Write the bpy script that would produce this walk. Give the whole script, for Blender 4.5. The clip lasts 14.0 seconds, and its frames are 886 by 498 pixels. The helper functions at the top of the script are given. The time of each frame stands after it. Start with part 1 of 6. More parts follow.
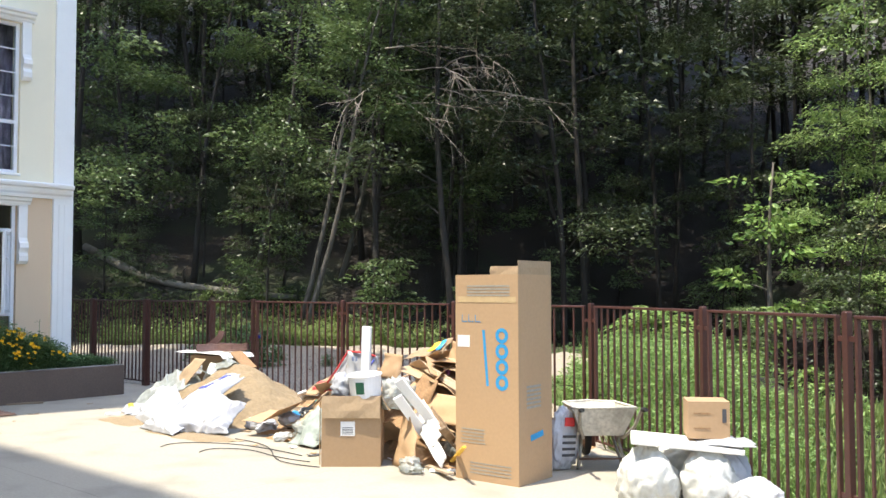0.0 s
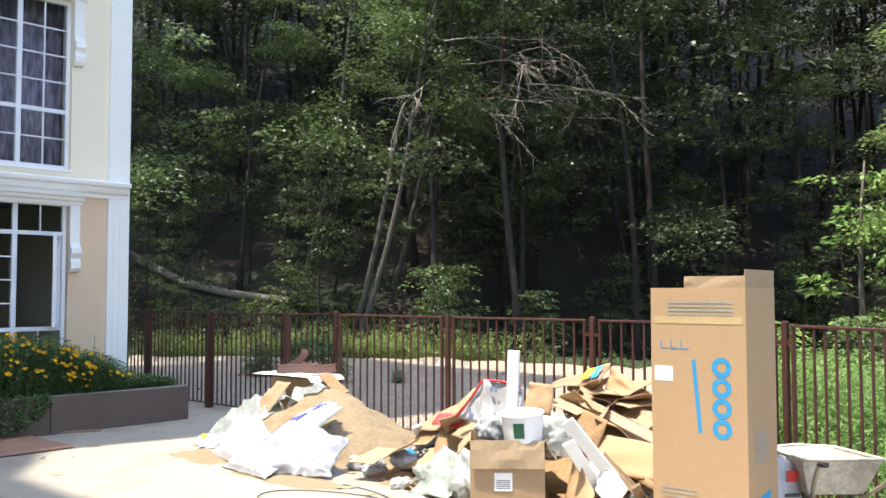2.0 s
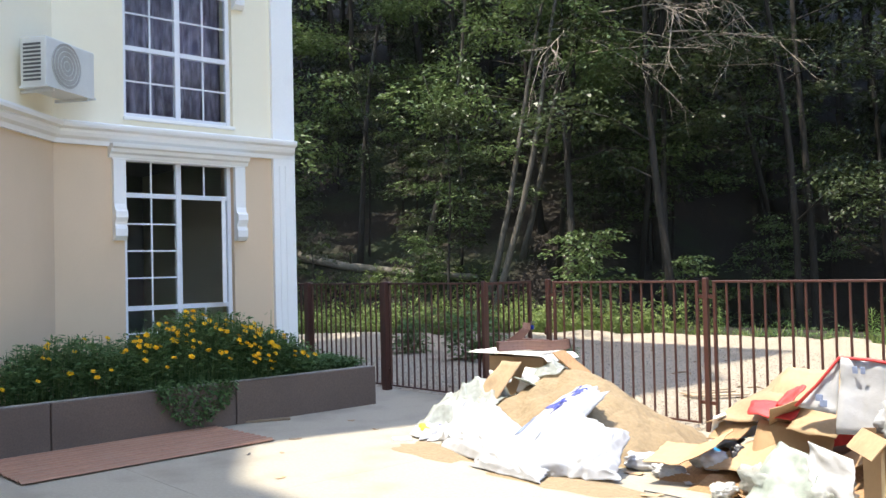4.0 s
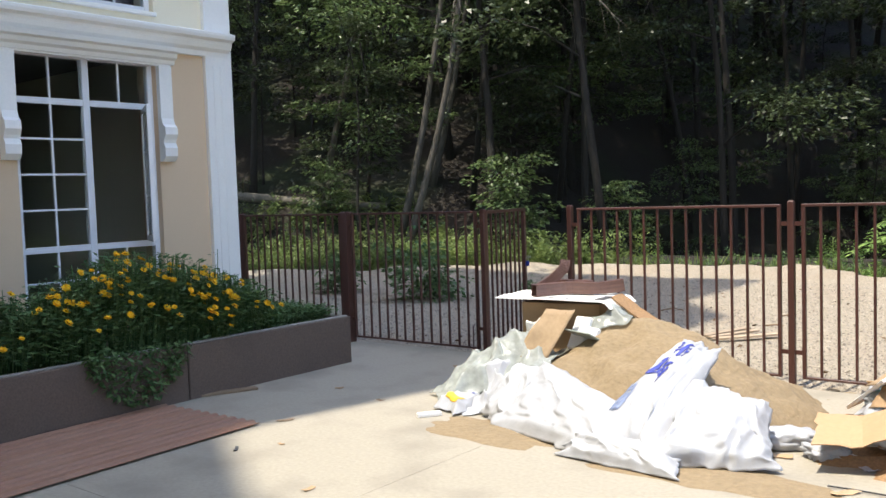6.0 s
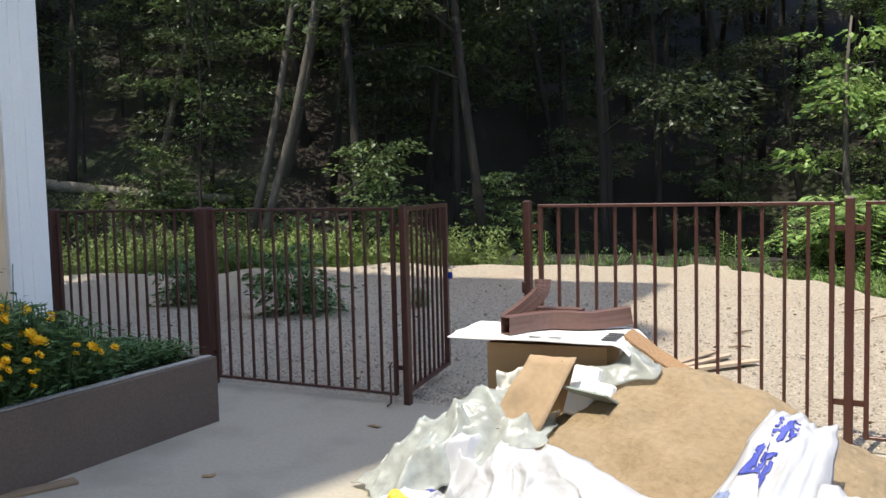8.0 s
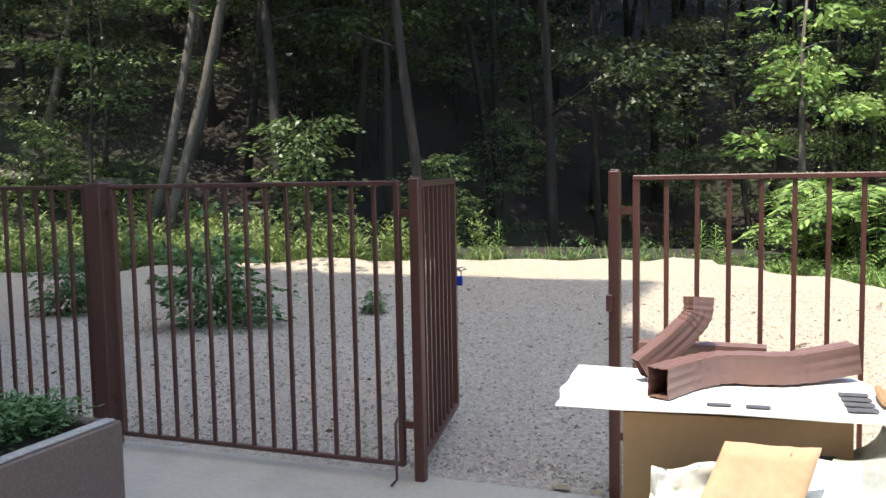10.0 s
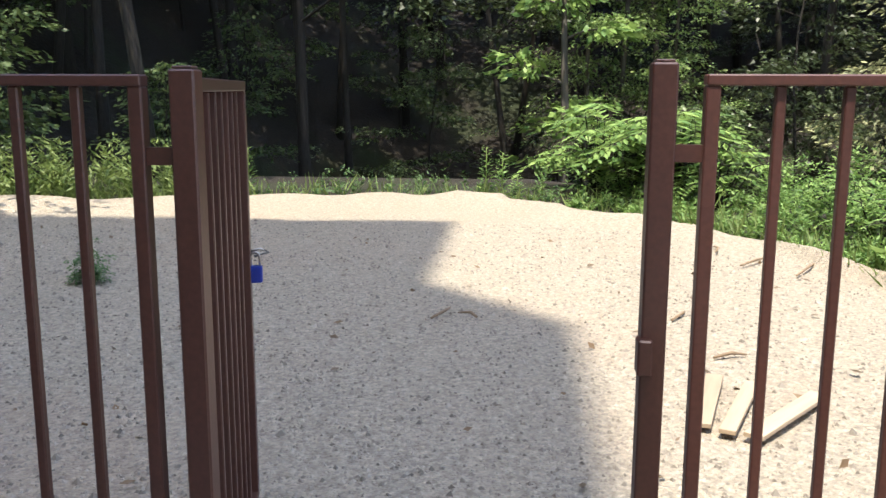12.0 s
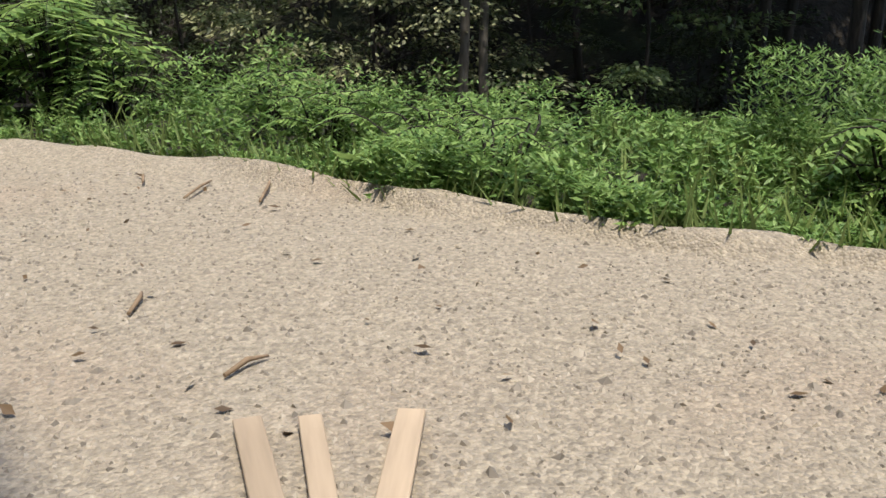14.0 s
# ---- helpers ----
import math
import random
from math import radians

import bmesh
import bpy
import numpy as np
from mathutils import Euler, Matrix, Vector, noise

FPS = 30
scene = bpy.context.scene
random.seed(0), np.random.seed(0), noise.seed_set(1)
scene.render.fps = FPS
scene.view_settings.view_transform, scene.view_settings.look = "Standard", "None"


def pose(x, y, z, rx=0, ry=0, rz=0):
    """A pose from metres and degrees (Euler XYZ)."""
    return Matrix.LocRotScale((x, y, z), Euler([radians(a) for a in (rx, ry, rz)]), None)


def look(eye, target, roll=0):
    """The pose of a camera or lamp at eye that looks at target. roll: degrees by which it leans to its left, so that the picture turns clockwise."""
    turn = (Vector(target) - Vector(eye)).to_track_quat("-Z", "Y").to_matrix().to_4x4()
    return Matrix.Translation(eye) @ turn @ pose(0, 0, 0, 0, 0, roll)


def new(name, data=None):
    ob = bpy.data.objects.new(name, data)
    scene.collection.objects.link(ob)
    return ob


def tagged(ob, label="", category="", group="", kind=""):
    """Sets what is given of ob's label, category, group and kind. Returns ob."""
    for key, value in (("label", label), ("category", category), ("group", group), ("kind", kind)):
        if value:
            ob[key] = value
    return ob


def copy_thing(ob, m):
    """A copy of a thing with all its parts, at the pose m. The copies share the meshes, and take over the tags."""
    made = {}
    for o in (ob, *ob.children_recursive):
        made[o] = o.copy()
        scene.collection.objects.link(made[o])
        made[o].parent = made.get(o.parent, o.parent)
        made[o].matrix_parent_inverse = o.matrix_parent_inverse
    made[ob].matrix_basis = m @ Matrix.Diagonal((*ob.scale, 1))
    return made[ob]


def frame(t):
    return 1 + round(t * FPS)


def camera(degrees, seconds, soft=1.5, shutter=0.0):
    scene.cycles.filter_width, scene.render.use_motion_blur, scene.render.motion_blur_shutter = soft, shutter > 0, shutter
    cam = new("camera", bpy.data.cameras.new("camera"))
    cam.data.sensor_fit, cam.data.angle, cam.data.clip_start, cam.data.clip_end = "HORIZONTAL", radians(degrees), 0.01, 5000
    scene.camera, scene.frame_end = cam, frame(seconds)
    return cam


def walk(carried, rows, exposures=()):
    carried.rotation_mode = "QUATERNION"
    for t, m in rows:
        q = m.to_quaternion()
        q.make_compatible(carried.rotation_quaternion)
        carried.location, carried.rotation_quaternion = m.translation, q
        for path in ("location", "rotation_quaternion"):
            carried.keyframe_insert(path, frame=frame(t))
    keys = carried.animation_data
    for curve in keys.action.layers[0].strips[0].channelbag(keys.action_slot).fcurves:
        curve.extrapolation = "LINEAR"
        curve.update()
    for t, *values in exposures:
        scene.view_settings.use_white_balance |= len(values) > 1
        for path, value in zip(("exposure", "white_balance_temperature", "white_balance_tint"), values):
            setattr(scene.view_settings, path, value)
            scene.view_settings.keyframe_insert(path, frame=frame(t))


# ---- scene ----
cam = camera(53.2, 14.0)
PATH = [
    (0, (10.939, -8.033, 1.616), (9.612, -6.539, 1.706), -0.1),
    (0.5, (10.501, -7.852, 1.646), (9.455, -6.15, 1.712), 0.7),
    (1, (10.023, -7.706, 1.674), (9.043, -5.964, 1.742), -0.2),
    (1.5, (9.539, -7.462, 1.728), (8.365, -5.845, 1.815), -0.4),
    (2, (8.984, -7.536, 1.696), (7.618, -6.078, 1.798), -0.1),
    (2.5, (8.492, -7.507, 1.667), (7.046, -6.127, 1.75), -0.7),
    (3, (7.869, -7.489, 1.664), (6.411, -6.122, 1.743), -0.4),
    (3.5, (7.299, -7.528, 1.646), (5.833, -6.168, 1.706), -1.0),
    (3.7, (7.037, -7.584, 1.616), (5.556, -6.241, 1.672), -1.2),
    (5.8, (4.394, -7.312, 1.597), (3.071, -5.815, 1.488), -1.2),
    (6, (4.212, -7.138, 1.602), (2.962, -5.582, 1.48), -1.9),
    (6.5, (3.741, -6.754, 1.599), (2.649, -5.082, 1.48), -1.8),
    (7, (3.23, -6.39, 1.625), (2.263, -4.645, 1.49), -1.5),
    (7.5, (2.798, -5.989, 1.611), (1.85, -4.234, 1.463), -1.9),
    (7.7, (2.607, -5.821, 1.611), (1.657, -4.067, 1.465), -1.5),
    (9.8, (0.91, -4.102, 1.468), (0.105, -2.282, 1.273), -2.2),
    (10, (0.749, -3.917, 1.474), (0.007, -2.068, 1.299), -1.1),
    (10.5, (0.402, -3.394, 1.478), (-0.201, -1.494, 1.312), -0.4),
    (11, (0.145, -2.838, 1.463), (-0.344, -0.906, 1.294), -1.1),
    (11.5, (-0.084, -2.277, 1.438), (-0.417, -0.319, 1.198), 0.1),
    (12, (-0.294, -1.778, 1.409), (-0.443, 0.185, 1.054), 0.2),
    (12.5, (-0.426, -1.242, 1.431), (-0.493, 0.725, 1.074), -0.3),
    (13, (-0.51, -0.763, 1.44), (-0.423, 1.208, 1.115), -0.3),
    (13.5, (-0.382, -0.221, 1.351), (0.124, 1.664, 0.915), -1.2),
    (14, (-0.149, 0.253, 1.24), (0.955, 1.82, 0.669), -0.2),
]
EXPOSURES = [(0, 2.2), (3.5, 2.35), (6.5, 1.75), (7.5, 1.7), (10, 2.35), (11.5, 2.5), (12.3, 2.0), (13.5, 1.8), (14, 1.35)]
walk(cam, [(t, look(eye, target, roll)) for t, eye, target, roll in PATH], EXPOSURES)

# ---- light ----
SUN_SLOPE = (0.075, 0.30)            # sideways travel of the sunlight per metre of fall
world = bpy.data.worlds.new("sky")
scene.world = world
world.use_nodes = True
wn = world.node_tree.nodes
sky = wn.new("ShaderNodeTexSky")
sky.sky_type = "NISHITA"
sky.sun_disc = False
sky.sun_elevation = radians(72.8)
sky.sun_rotation = radians(194)
sky.air_density, sky.dust_density = 1.0, 1.5
wn["Background"].inputs["Strength"].default_value = 0.15
world.node_tree.links.new(sky.outputs["Color"], wn["Background"].inputs["Color"])
sun_data = bpy.data.lights.new("sun", "SUN")
sun_data.energy, sun_data.angle, sun_data.color = 2.0, radians(0.5), (1.0, 0.92, 0.78)
sun = new("sun", sun_data)
sun.matrix_world = look((-7.5, -30, 100), (0, 0, 0))


# ---- materials ----
def mat(name, col, rough=0.7, metal=0.0, grain=40.0, vary=0.15, coarse=1.5, stain=0.2, stain_col=None, bump=0.3, depth=0.01,
        piece=0.0, coat=0.0, thin=0.0, stretch=None, specular=0.5):
    """Two scales of colour variation, grain bump; piece: variation from object to object; thin: share of translucent light."""
    m = bpy.data.materials.new(name)
    m.use_nodes = True
    t = m.node_tree
    n, l = t.nodes, t.links
    b = n["Principled BSDF"]
    b.inputs["Roughness"].default_value, b.inputs["Metallic"].default_value = rough, metal
    b.inputs["Coat Weight"].default_value = coat
    b.inputs["Specular IOR Level"].default_value = specular
    co = n.new("ShaderNodeTexCoord")
    vec = co.outputs["Object"]
    if stretch:
        mp = n.new("ShaderNodeMapping")
        mp.inputs["Scale"].default_value = stretch
        l.new(vec, mp.inputs["Vector"])
        vec = mp.outputs["Vector"]
    fine, big = n.new("ShaderNodeTexNoise"), n.new("ShaderNodeTexNoise")
    for k, s, d in ((fine, grain, 6), (big, coarse, 4)):
        k.inputs["Scale"].default_value, k.inputs["Detail"].default_value = s, d
        l.new(vec, k.inputs["Vector"])
    r1 = n.new("ShaderNodeValToRGB")
    r1.color_ramp.elements[0].position, r1.color_ramp.elements[1].position = 0.3, 0.7
    r1.color_ramp.elements[0].color = (*[c * (1 - vary) for c in col], 1)
    r1.color_ramp.elements[1].color = (*[min(1, c * (1 + vary)) for c in col], 1)
    l.new(fine.outputs["Fac"], r1.inputs["Fac"])
    mix = n.new("ShaderNodeMix")
    mix.data_type = "RGBA"
    r2 = n.new("ShaderNodeMapRange")
    r2.inputs["From Min"].default_value, r2.inputs["From Max"].default_value, r2.inputs["To Max"].default_value = 0.5, 0.68, stain
    l.new(big.outputs["Fac"], r2.inputs["Value"])
    l.new(r2.outputs["Result"], mix.inputs["Factor"])
    l.new(r1.outputs["Color"], mix.inputs["A"])
    mix.inputs["B"].default_value = (*(stain_col or [c * 0.45 for c in col]), 1)
    out = mix.outputs["Result"]
    if piece:
        oi, hs, mr = n.new("ShaderNodeObjectInfo"), n.new("ShaderNodeHueSaturation"), n.new("ShaderNodeMapRange")
        mr.inputs["To Min"].default_value, mr.inputs["To Max"].default_value = 1 - piece, 1 + piece
        l.new(oi.outputs["Random"], mr.inputs["Value"])
        l.new(mr.outputs["Result"], hs.inputs["Value"])
        l.new(out, hs.inputs["Color"])
        out = hs.outputs["Color"]
    l.new(out, b.inputs["Base Color"])
    bp = n.new("ShaderNodeBump")
    bp.inputs["Strength"].default_value, bp.inputs["Distance"].default_value = bump, depth
    l.new(fine.outputs["Fac"], bp.inputs["Height"])
    l.new(bp.outputs["Normal"], b.inputs["Normal"])
    if thin:
        tr, ms = n.new("ShaderNodeBsdfTranslucent"), n.new("ShaderNodeMixShader")
        ms.inputs["Fac"].default_value = thin
        l.new(out, tr.inputs["Color"])
        l.new(b.outputs["BSDF"], ms.inputs[1])
        l.new(tr.outputs["BSDF"], ms.inputs[2])
        l.new(ms.outputs["Shader"], n["Material Output"].inputs["Surface"])
    return m


def leaf_mat(name, dark, light, thin=0.35, rough=0.5):
    """Leaves: each island takes its own green between two shades."""
    m = bpy.data.materials.new(name)
    m.use_nodes = True
    n, l = m.node_tree.nodes, m.node_tree.links
    b = n["Principled BSDF"]
    b.inputs["Roughness"].default_value = rough
    b.inputs["Specular IOR Level"].default_value = 0.35
    g, r = n.new("ShaderNodeNewGeometry"), n.new("ShaderNodeValToRGB")
    r.color_ramp.elements[0].color, r.color_ramp.elements[1].color = (*dark, 1), (*light, 1)
    l.new(g.outputs["Random Per Island"], r.inputs["Fac"])
    tr, ms = n.new("ShaderNodeBsdfTranslucent"), n.new("ShaderNodeMixShader")
    ms.inputs["Fac"].default_value = thin
    l.new(r.outputs["Color"], b.inputs["Base Color"])
    l.new(r.outputs["Color"], tr.inputs["Color"])
    l.new(b.outputs["BSDF"], ms.inputs[1])
    l.new(tr.outputs["BSDF"], ms.inputs[2])
    l.new(ms.outputs["Shader"], n["Material Output"].inputs["Surface"])
    return m


def plain_glass(name, col=(0.02, 0.025, 0.03)):
    m = bpy.data.materials.new(name)
    m.use_nodes = True
    b = m.node_tree.nodes["Principled BSDF"]
    b.inputs["Base Color"].default_value = (0.9, 0.95, 0.95, 1)
    b.inputs["Roughness"].default_value = 0.02
    b.inputs["Transmission Weight"].default_value = 1.0
    b.inputs["IOR"].default_value = 1.45
    return m


CONCRETE = mat("concrete", (0.335, 0.302, 0.240), 0.85, grain=38, vary=0.08, coarse=1.5, stain=0.7, stain_col=(0.235, 0.21, 0.17), bump=0.35, depth=0.006)
GRAVEL = mat("gravel", (0.312, 0.270, 0.208), 0.95, grain=30, vary=0.22, coarse=0.45, stain=0.5, stain_col=(0.325, 0.25, 0.185), bump=0.5, depth=0.02)
n_, l_ = GRAVEL.node_tree.nodes, GRAVEL.node_tree.links
cell, tint, edge, soft, blend = n_.new("ShaderNodeTexVoronoi"), n_.new("ShaderNodeValToRGB"), n_.new("ShaderNodeBump"), n_.new("ShaderNodeTexCoord"), n_.new("ShaderNodeMix")
cell.inputs["Scale"].default_value, cell.inputs["Randomness"].default_value = 62, 1.0
tint.color_ramp.elements[0].color, tint.color_ramp.elements[1].color = (0.72, 0.72, 0.73, 1), (1.22, 1.21, 1.19, 1)
blend.data_type, blend.blend_type = "RGBA", "MULTIPLY"
blend.inputs["Factor"].default_value = 1.0
edge.inputs["Strength"].default_value, edge.inputs["Distance"].default_value = 0.9, 0.012
edge.invert = True
l_.new(soft.outputs["Object"], cell.inputs["Vector"])
l_.new(cell.outputs["Color"], tint.inputs["Fac"])
shade = n_["Principled BSDF"]
l_.new(shade.inputs["Base Color"].links[0].from_socket, blend.inputs["A"])
l_.new(tint.outputs["Color"], blend.inputs["B"])
l_.new(blend.outputs["Result"], shade.inputs["Base Color"])
l_.new(cell.outputs["Distance"], edge.inputs["Height"])
l_.new(shade.inputs["Normal"].links[0].from_socket, edge.inputs["Normal"])
l_.new(edge.outputs["Normal"], shade.inputs["Normal"])
CHIPS = leaf_mat("stone_chips", (0.15, 0.13, 0.108), (0.42, 0.37, 0.30), thin=0.0, rough=0.9)
# darker than real humus: the forest's shade is put into the base colour
SOIL = mat("shade_darkened_soil", (0.016, 0.012, 0.008), 0.95, grain=14, vary=0.5, coarse=0.35, stain=0.7, stain_col=(0.022, 0.036, 0.010), bump=0.8, depth=0.06)
PLANTER_SOIL = mat("planter_soil", (0.06, 0.045, 0.03), 0.95, grain=30, vary=0.5, bump=0.9, depth=0.03)
STUCCO_TOP = mat("cream_stucco", (0.88, 0.795, 0.60), 0.9, grain=160, vary=0.05, coarse=0.8, stain=0.08, bump=0.3, depth=0.003)
STUCCO_LOW = mat("sand_stucco", (0.71, 0.53, 0.355), 0.9, grain=160, vary=0.05, coarse=0.8, stain=0.10, bump=0.3, depth=0.003)
TRIM = mat("white_trim", (0.89, 0.865, 0.815), 0.6, grain=80, vary=0.03, coarse=2, stain=0.06, bump=0.12, depth=0.002)
FRAME_WHITE = mat("white_window_plastic", (0.8, 0.8, 0.82), 0.3, grain=60, vary=0.02, stain=0.05, bump=0.02)
GLASS = plain_glass("window_glass")
# one grey for every room face, with the indoor dimness put into it
DARK_ROOM = mat("room_dimness_grey", (0.18, 0.17, 0.16), 0.9, grain=30, vary=0.1, bump=0.1)
CURTAIN = mat("mauve_curtain", (0.38, 0.32, 0.40), 0.9, grain=9, vary=0.45, coarse=5, stain=0.8, stain_col=(0.17, 0.14, 0.22), bump=0.2, stretch=(1, 2.2, 0.6))
AC_WHITE = mat("off_white_enamel", (0.66, 0.65, 0.60), 0.4, grain=50, vary=0.03, stain=0.15, bump=0.03)
# case enamel darkened, for the shade behind the fan guard
AC_GREY = mat("shade_darkened_enamel", (0.40, 0.38, 0.34), 0.5, grain=50, vary=0.1)
AC_DARK = mat("dark_grille", (0.10, 0.10, 0.10), 0.5, grain=50, vary=0.1)
PLANTER = mat("brown_planter_concrete", (0.122, 0.086, 0.066), 0.8, grain=70, vary=0.16, coarse=1.6, stain=0.4, stain_col=(0.075, 0.058, 0.05), bump=0.35, depth=0.004)
PLANTER_RIM = mat("planter_rim_mortar", (0.30, 0.28, 0.25), 0.9, grain=60, vary=0.2, stain=0.4, bump=0.5)
PAINT = mat("red_brown_steel_paint", (0.074, 0.029, 0.023), 0.42, grain=90, vary=0.14, coarse=5, stain=0.35, stain_col=(0.06, 0.026, 0.02), bump=0.12, depth=0.002, piece=0.08)
STEEL = mat("bare_steel", (0.45, 0.44, 0.42), 0.35, metal=1.0, grain=60, vary=0.1)
LOCK_BLUE = mat("blue_lock_shell", (0.012, 0.035, 0.30), 0.35, grain=50, vary=0.08, bump=0.05)
RUST = mat("rusty_steel", (0.12, 0.07, 0.045), 0.7, metal=0.4, grain=40, vary=0.4, stain=0.6, stain_col=(0.06, 0.055, 0.05))
SAND = mat("damp_sand", (0.255, 0.19, 0.112), 0.95, grain=28, vary=0.12, coarse=2.2, stain=0.4, stain_col=(0.19, 0.142, 0.084), bump=0.7, depth=0.02)
BAG = mat("white_woven_plastic", (0.52, 0.53, 0.56), 0.45, grain=9, vary=0.06, coarse=3.5, stain=0.25, stain_col=(0.42, 0.41, 0.39), bump=0.35, depth=0.03, thin=0.2)
BAG_GREY = mat("dusty_grey_sack", (0.56, 0.56, 0.52), 0.65, grain=24, vary=0.10, coarse=4, stain=0.35, stain_col=(0.36, 0.35, 0.31), bump=0.4, depth=0.012)
FILM = mat("clear_plastic_film", (0.55, 0.58, 0.55), 0.22, grain=16, vary=0.2, coarse=5, stain=0.4, stain_col=(0.30, 0.34, 0.31), bump=0.5, depth=0.02, thin=0.35)
n_, l_ = FILM.node_tree.nodes, FILM.node_tree.links
see, both = n_.new("ShaderNodeBsdfTransparent"), n_.new("ShaderNodeMixShader")
both.inputs["Fac"].default_value = 0.38
l_.new(n_["Material Output"].inputs["Surface"].links[0].from_socket, both.inputs[1])
l_.new(see.outputs["BSDF"], both.inputs[2])
l_.new(both.outputs["Shader"], n_["Material Output"].inputs["Surface"])
BLUE_PRINT = mat("blue_print", (0.045, 0.06, 0.32), 0.5, grain=30, vary=0.1)
YELLOW_PRINT = mat("yellow_print", (0.75, 0.48, 0.05), 0.5, grain=30, vary=0.1)
CYAN_FILM = mat("bright_blue_film", (0.04, 0.30, 0.62), 0.35, grain=20, vary=0.2, bump=0.4)
TEAL_PRINT = mat("teal_print", (0.02, 0.36, 0.32), 0.5, grain=30, vary=0.1)
GREY_FILM = mat("grey_green_film", (0.30, 0.34, 0.31), 0.35, grain=20, vary=0.15, bump=0.3)
RED_CARD = mat("red_card", (0.60, 0.05, 0.05), 0.6, grain=30, vary=0.12)
BLACK_FILM = mat("black_film", (0.018, 0.018, 0.02), 0.35, grain=20, vary=0.3, bump=0.4)
PURPLE = mat("purple_film", (0.26, 0.06, 0.30), 0.4, grain=20, vary=0.2)
CARD = mat("brown_cardboard", (0.40, 0.262, 0.145), 0.85, grain=35, vary=0.04, coarse=2.5, stain=0.25, stain_col=(0.36, 0.23, 0.125), bump=0.08, depth=0.004, piece=0.14)
CARD_PALE = mat("pale_cardboard", (0.37, 0.262, 0.155), 0.85, grain=35, vary=0.08, coarse=2.5, stain=0.25, bump=0.2, depth=0.004, piece=0.12)
CARD_EDGE = mat("cardboard_inside", (0.30, 0.18, 0.09), 0.9, grain=60, vary=0.2)
INK_BLUE = mat("washed_blue_ink", (0.22, 0.27, 0.42), 0.6, grain=40, vary=0.2)
LOGO_BLUE = mat("blue_ink", (0.03, 0.28, 0.55), 0.7, grain=50, vary=0.1)
INK_GREY = mat("faded_blue_ink", (0.33, 0.31, 0.26), 0.8, grain=50, vary=0.15)
PAPER = mat("white_paper", (0.78, 0.77, 0.74), 0.8, grain=40, vary=0.04, stain=0.12, bump=0.05)
PACK_TAPE = mat("packing_tape", (0.55, 0.40, 0.22), 0.15, grain=20, vary=0.06, bump=0.1)
GREEN_PRINT = mat("dark_green_print", (0.015, 0.10, 0.05), 0.5, grain=30, vary=0.1)
INK_AND_HOLE = mat("dark_ink_and_hole_shade", (0.06, 0.06, 0.065), 0.7, grain=40, vary=0.2)
PLASTIC_WHITE = mat("white_plastic", (0.80, 0.80, 0.80), 0.35, grain=30, vary=0.03, stain=0.12, bump=0.04)
FOAM = mat("white_foam", (0.82, 0.82, 0.81), 0.8, grain=120, vary=0.04, stain=0.1, bump=0.25, depth=0.003)
GUTTER = mat("brown_gutter_metal", (0.125, 0.066, 0.054), 0.45, grain=30, vary=0.08, coarse=4, stain=0.25, stain_col=(0.17, 0.11, 0.09), bump=0.08)
ROOF_BROWN = mat("brown_corrugated_panel", (0.27, 0.14, 0.085), 0.6, grain=30, vary=0.12, coarse=2.2, stain=0.4, stain_col=(0.33, 0.2, 0.13), bump=0.15)
WOOD = mat("sawn_pale_wood", (0.37, 0.285, 0.20), 0.75, grain=22, vary=0.16, coarse=3, stain=0.3, stain_col=(0.40, 0.25, 0.12), bump=0.3, depth=0.004, stretch=(1, 0.08, 1), piece=0.15)
OLD_WOOD = mat("weathered_wood", (0.23, 0.16, 0.10), 0.85, grain=20, vary=0.25, coarse=3, stain=0.4, bump=0.4, stretch=(1, 0.1, 1))
TRAY = mat("cement_crusted_tray", (0.50, 0.47, 0.40), 0.85, grain=30, vary=0.2, coarse=5, stain=0.6, stain_col=(0.24, 0.22, 0.18), bump=0.7, depth=0.01)
PIPE = mat("worn_grey_tube", (0.30, 0.28, 0.24), 0.6, metal=0.3, grain=40, vary=0.2, stain=0.5, stain_col=(0.10, 0.07, 0.05))
RUBBER = mat("black_rubber", (0.02, 0.02, 0.02), 0.8, grain=50, vary=0.2)
CABLE = mat("black_cable_sheath", (0.02, 0.02, 0.022), 0.5, grain=50, vary=0.1)
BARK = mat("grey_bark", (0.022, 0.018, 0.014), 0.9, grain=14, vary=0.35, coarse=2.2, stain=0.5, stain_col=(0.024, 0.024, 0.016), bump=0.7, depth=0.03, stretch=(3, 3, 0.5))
PALE_BARK = mat("pale_bark", (0.092, 0.080, 0.064), 0.85, grain=12, vary=0.25, coarse=2.0, stain=0.55, stain_col=(0.05, 0.048, 0.035), bump=0.5, depth=0.02, stretch=(3, 3, 0.6))
LOG_BARK = mat("weathered_log", (0.14, 0.125, 0.10), 0.85, grain=20, vary=0.3, coarse=3, stain=0.5, stain_col=(0.08, 0.08, 0.05), bump=0.5, depth=0.02)
TWIG = mat("dead_twig", (0.27, 0.225, 0.18), 0.85, grain=30, vary=0.2)
# forest leaf with the shade under the crowns put into its green
LEAF_DARK = leaf_mat("shade_darkened_leaf", (0.027, 0.040, 0.018), (0.076, 0.100, 0.042), rough=0.38)
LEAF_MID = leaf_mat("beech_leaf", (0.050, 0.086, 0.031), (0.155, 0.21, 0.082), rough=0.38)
LEAF_OLIVE = leaf_mat("olive_shrub_leaf", (0.15, 0.18, 0.08), (0.40, 0.40, 0.22), thin=0.25)
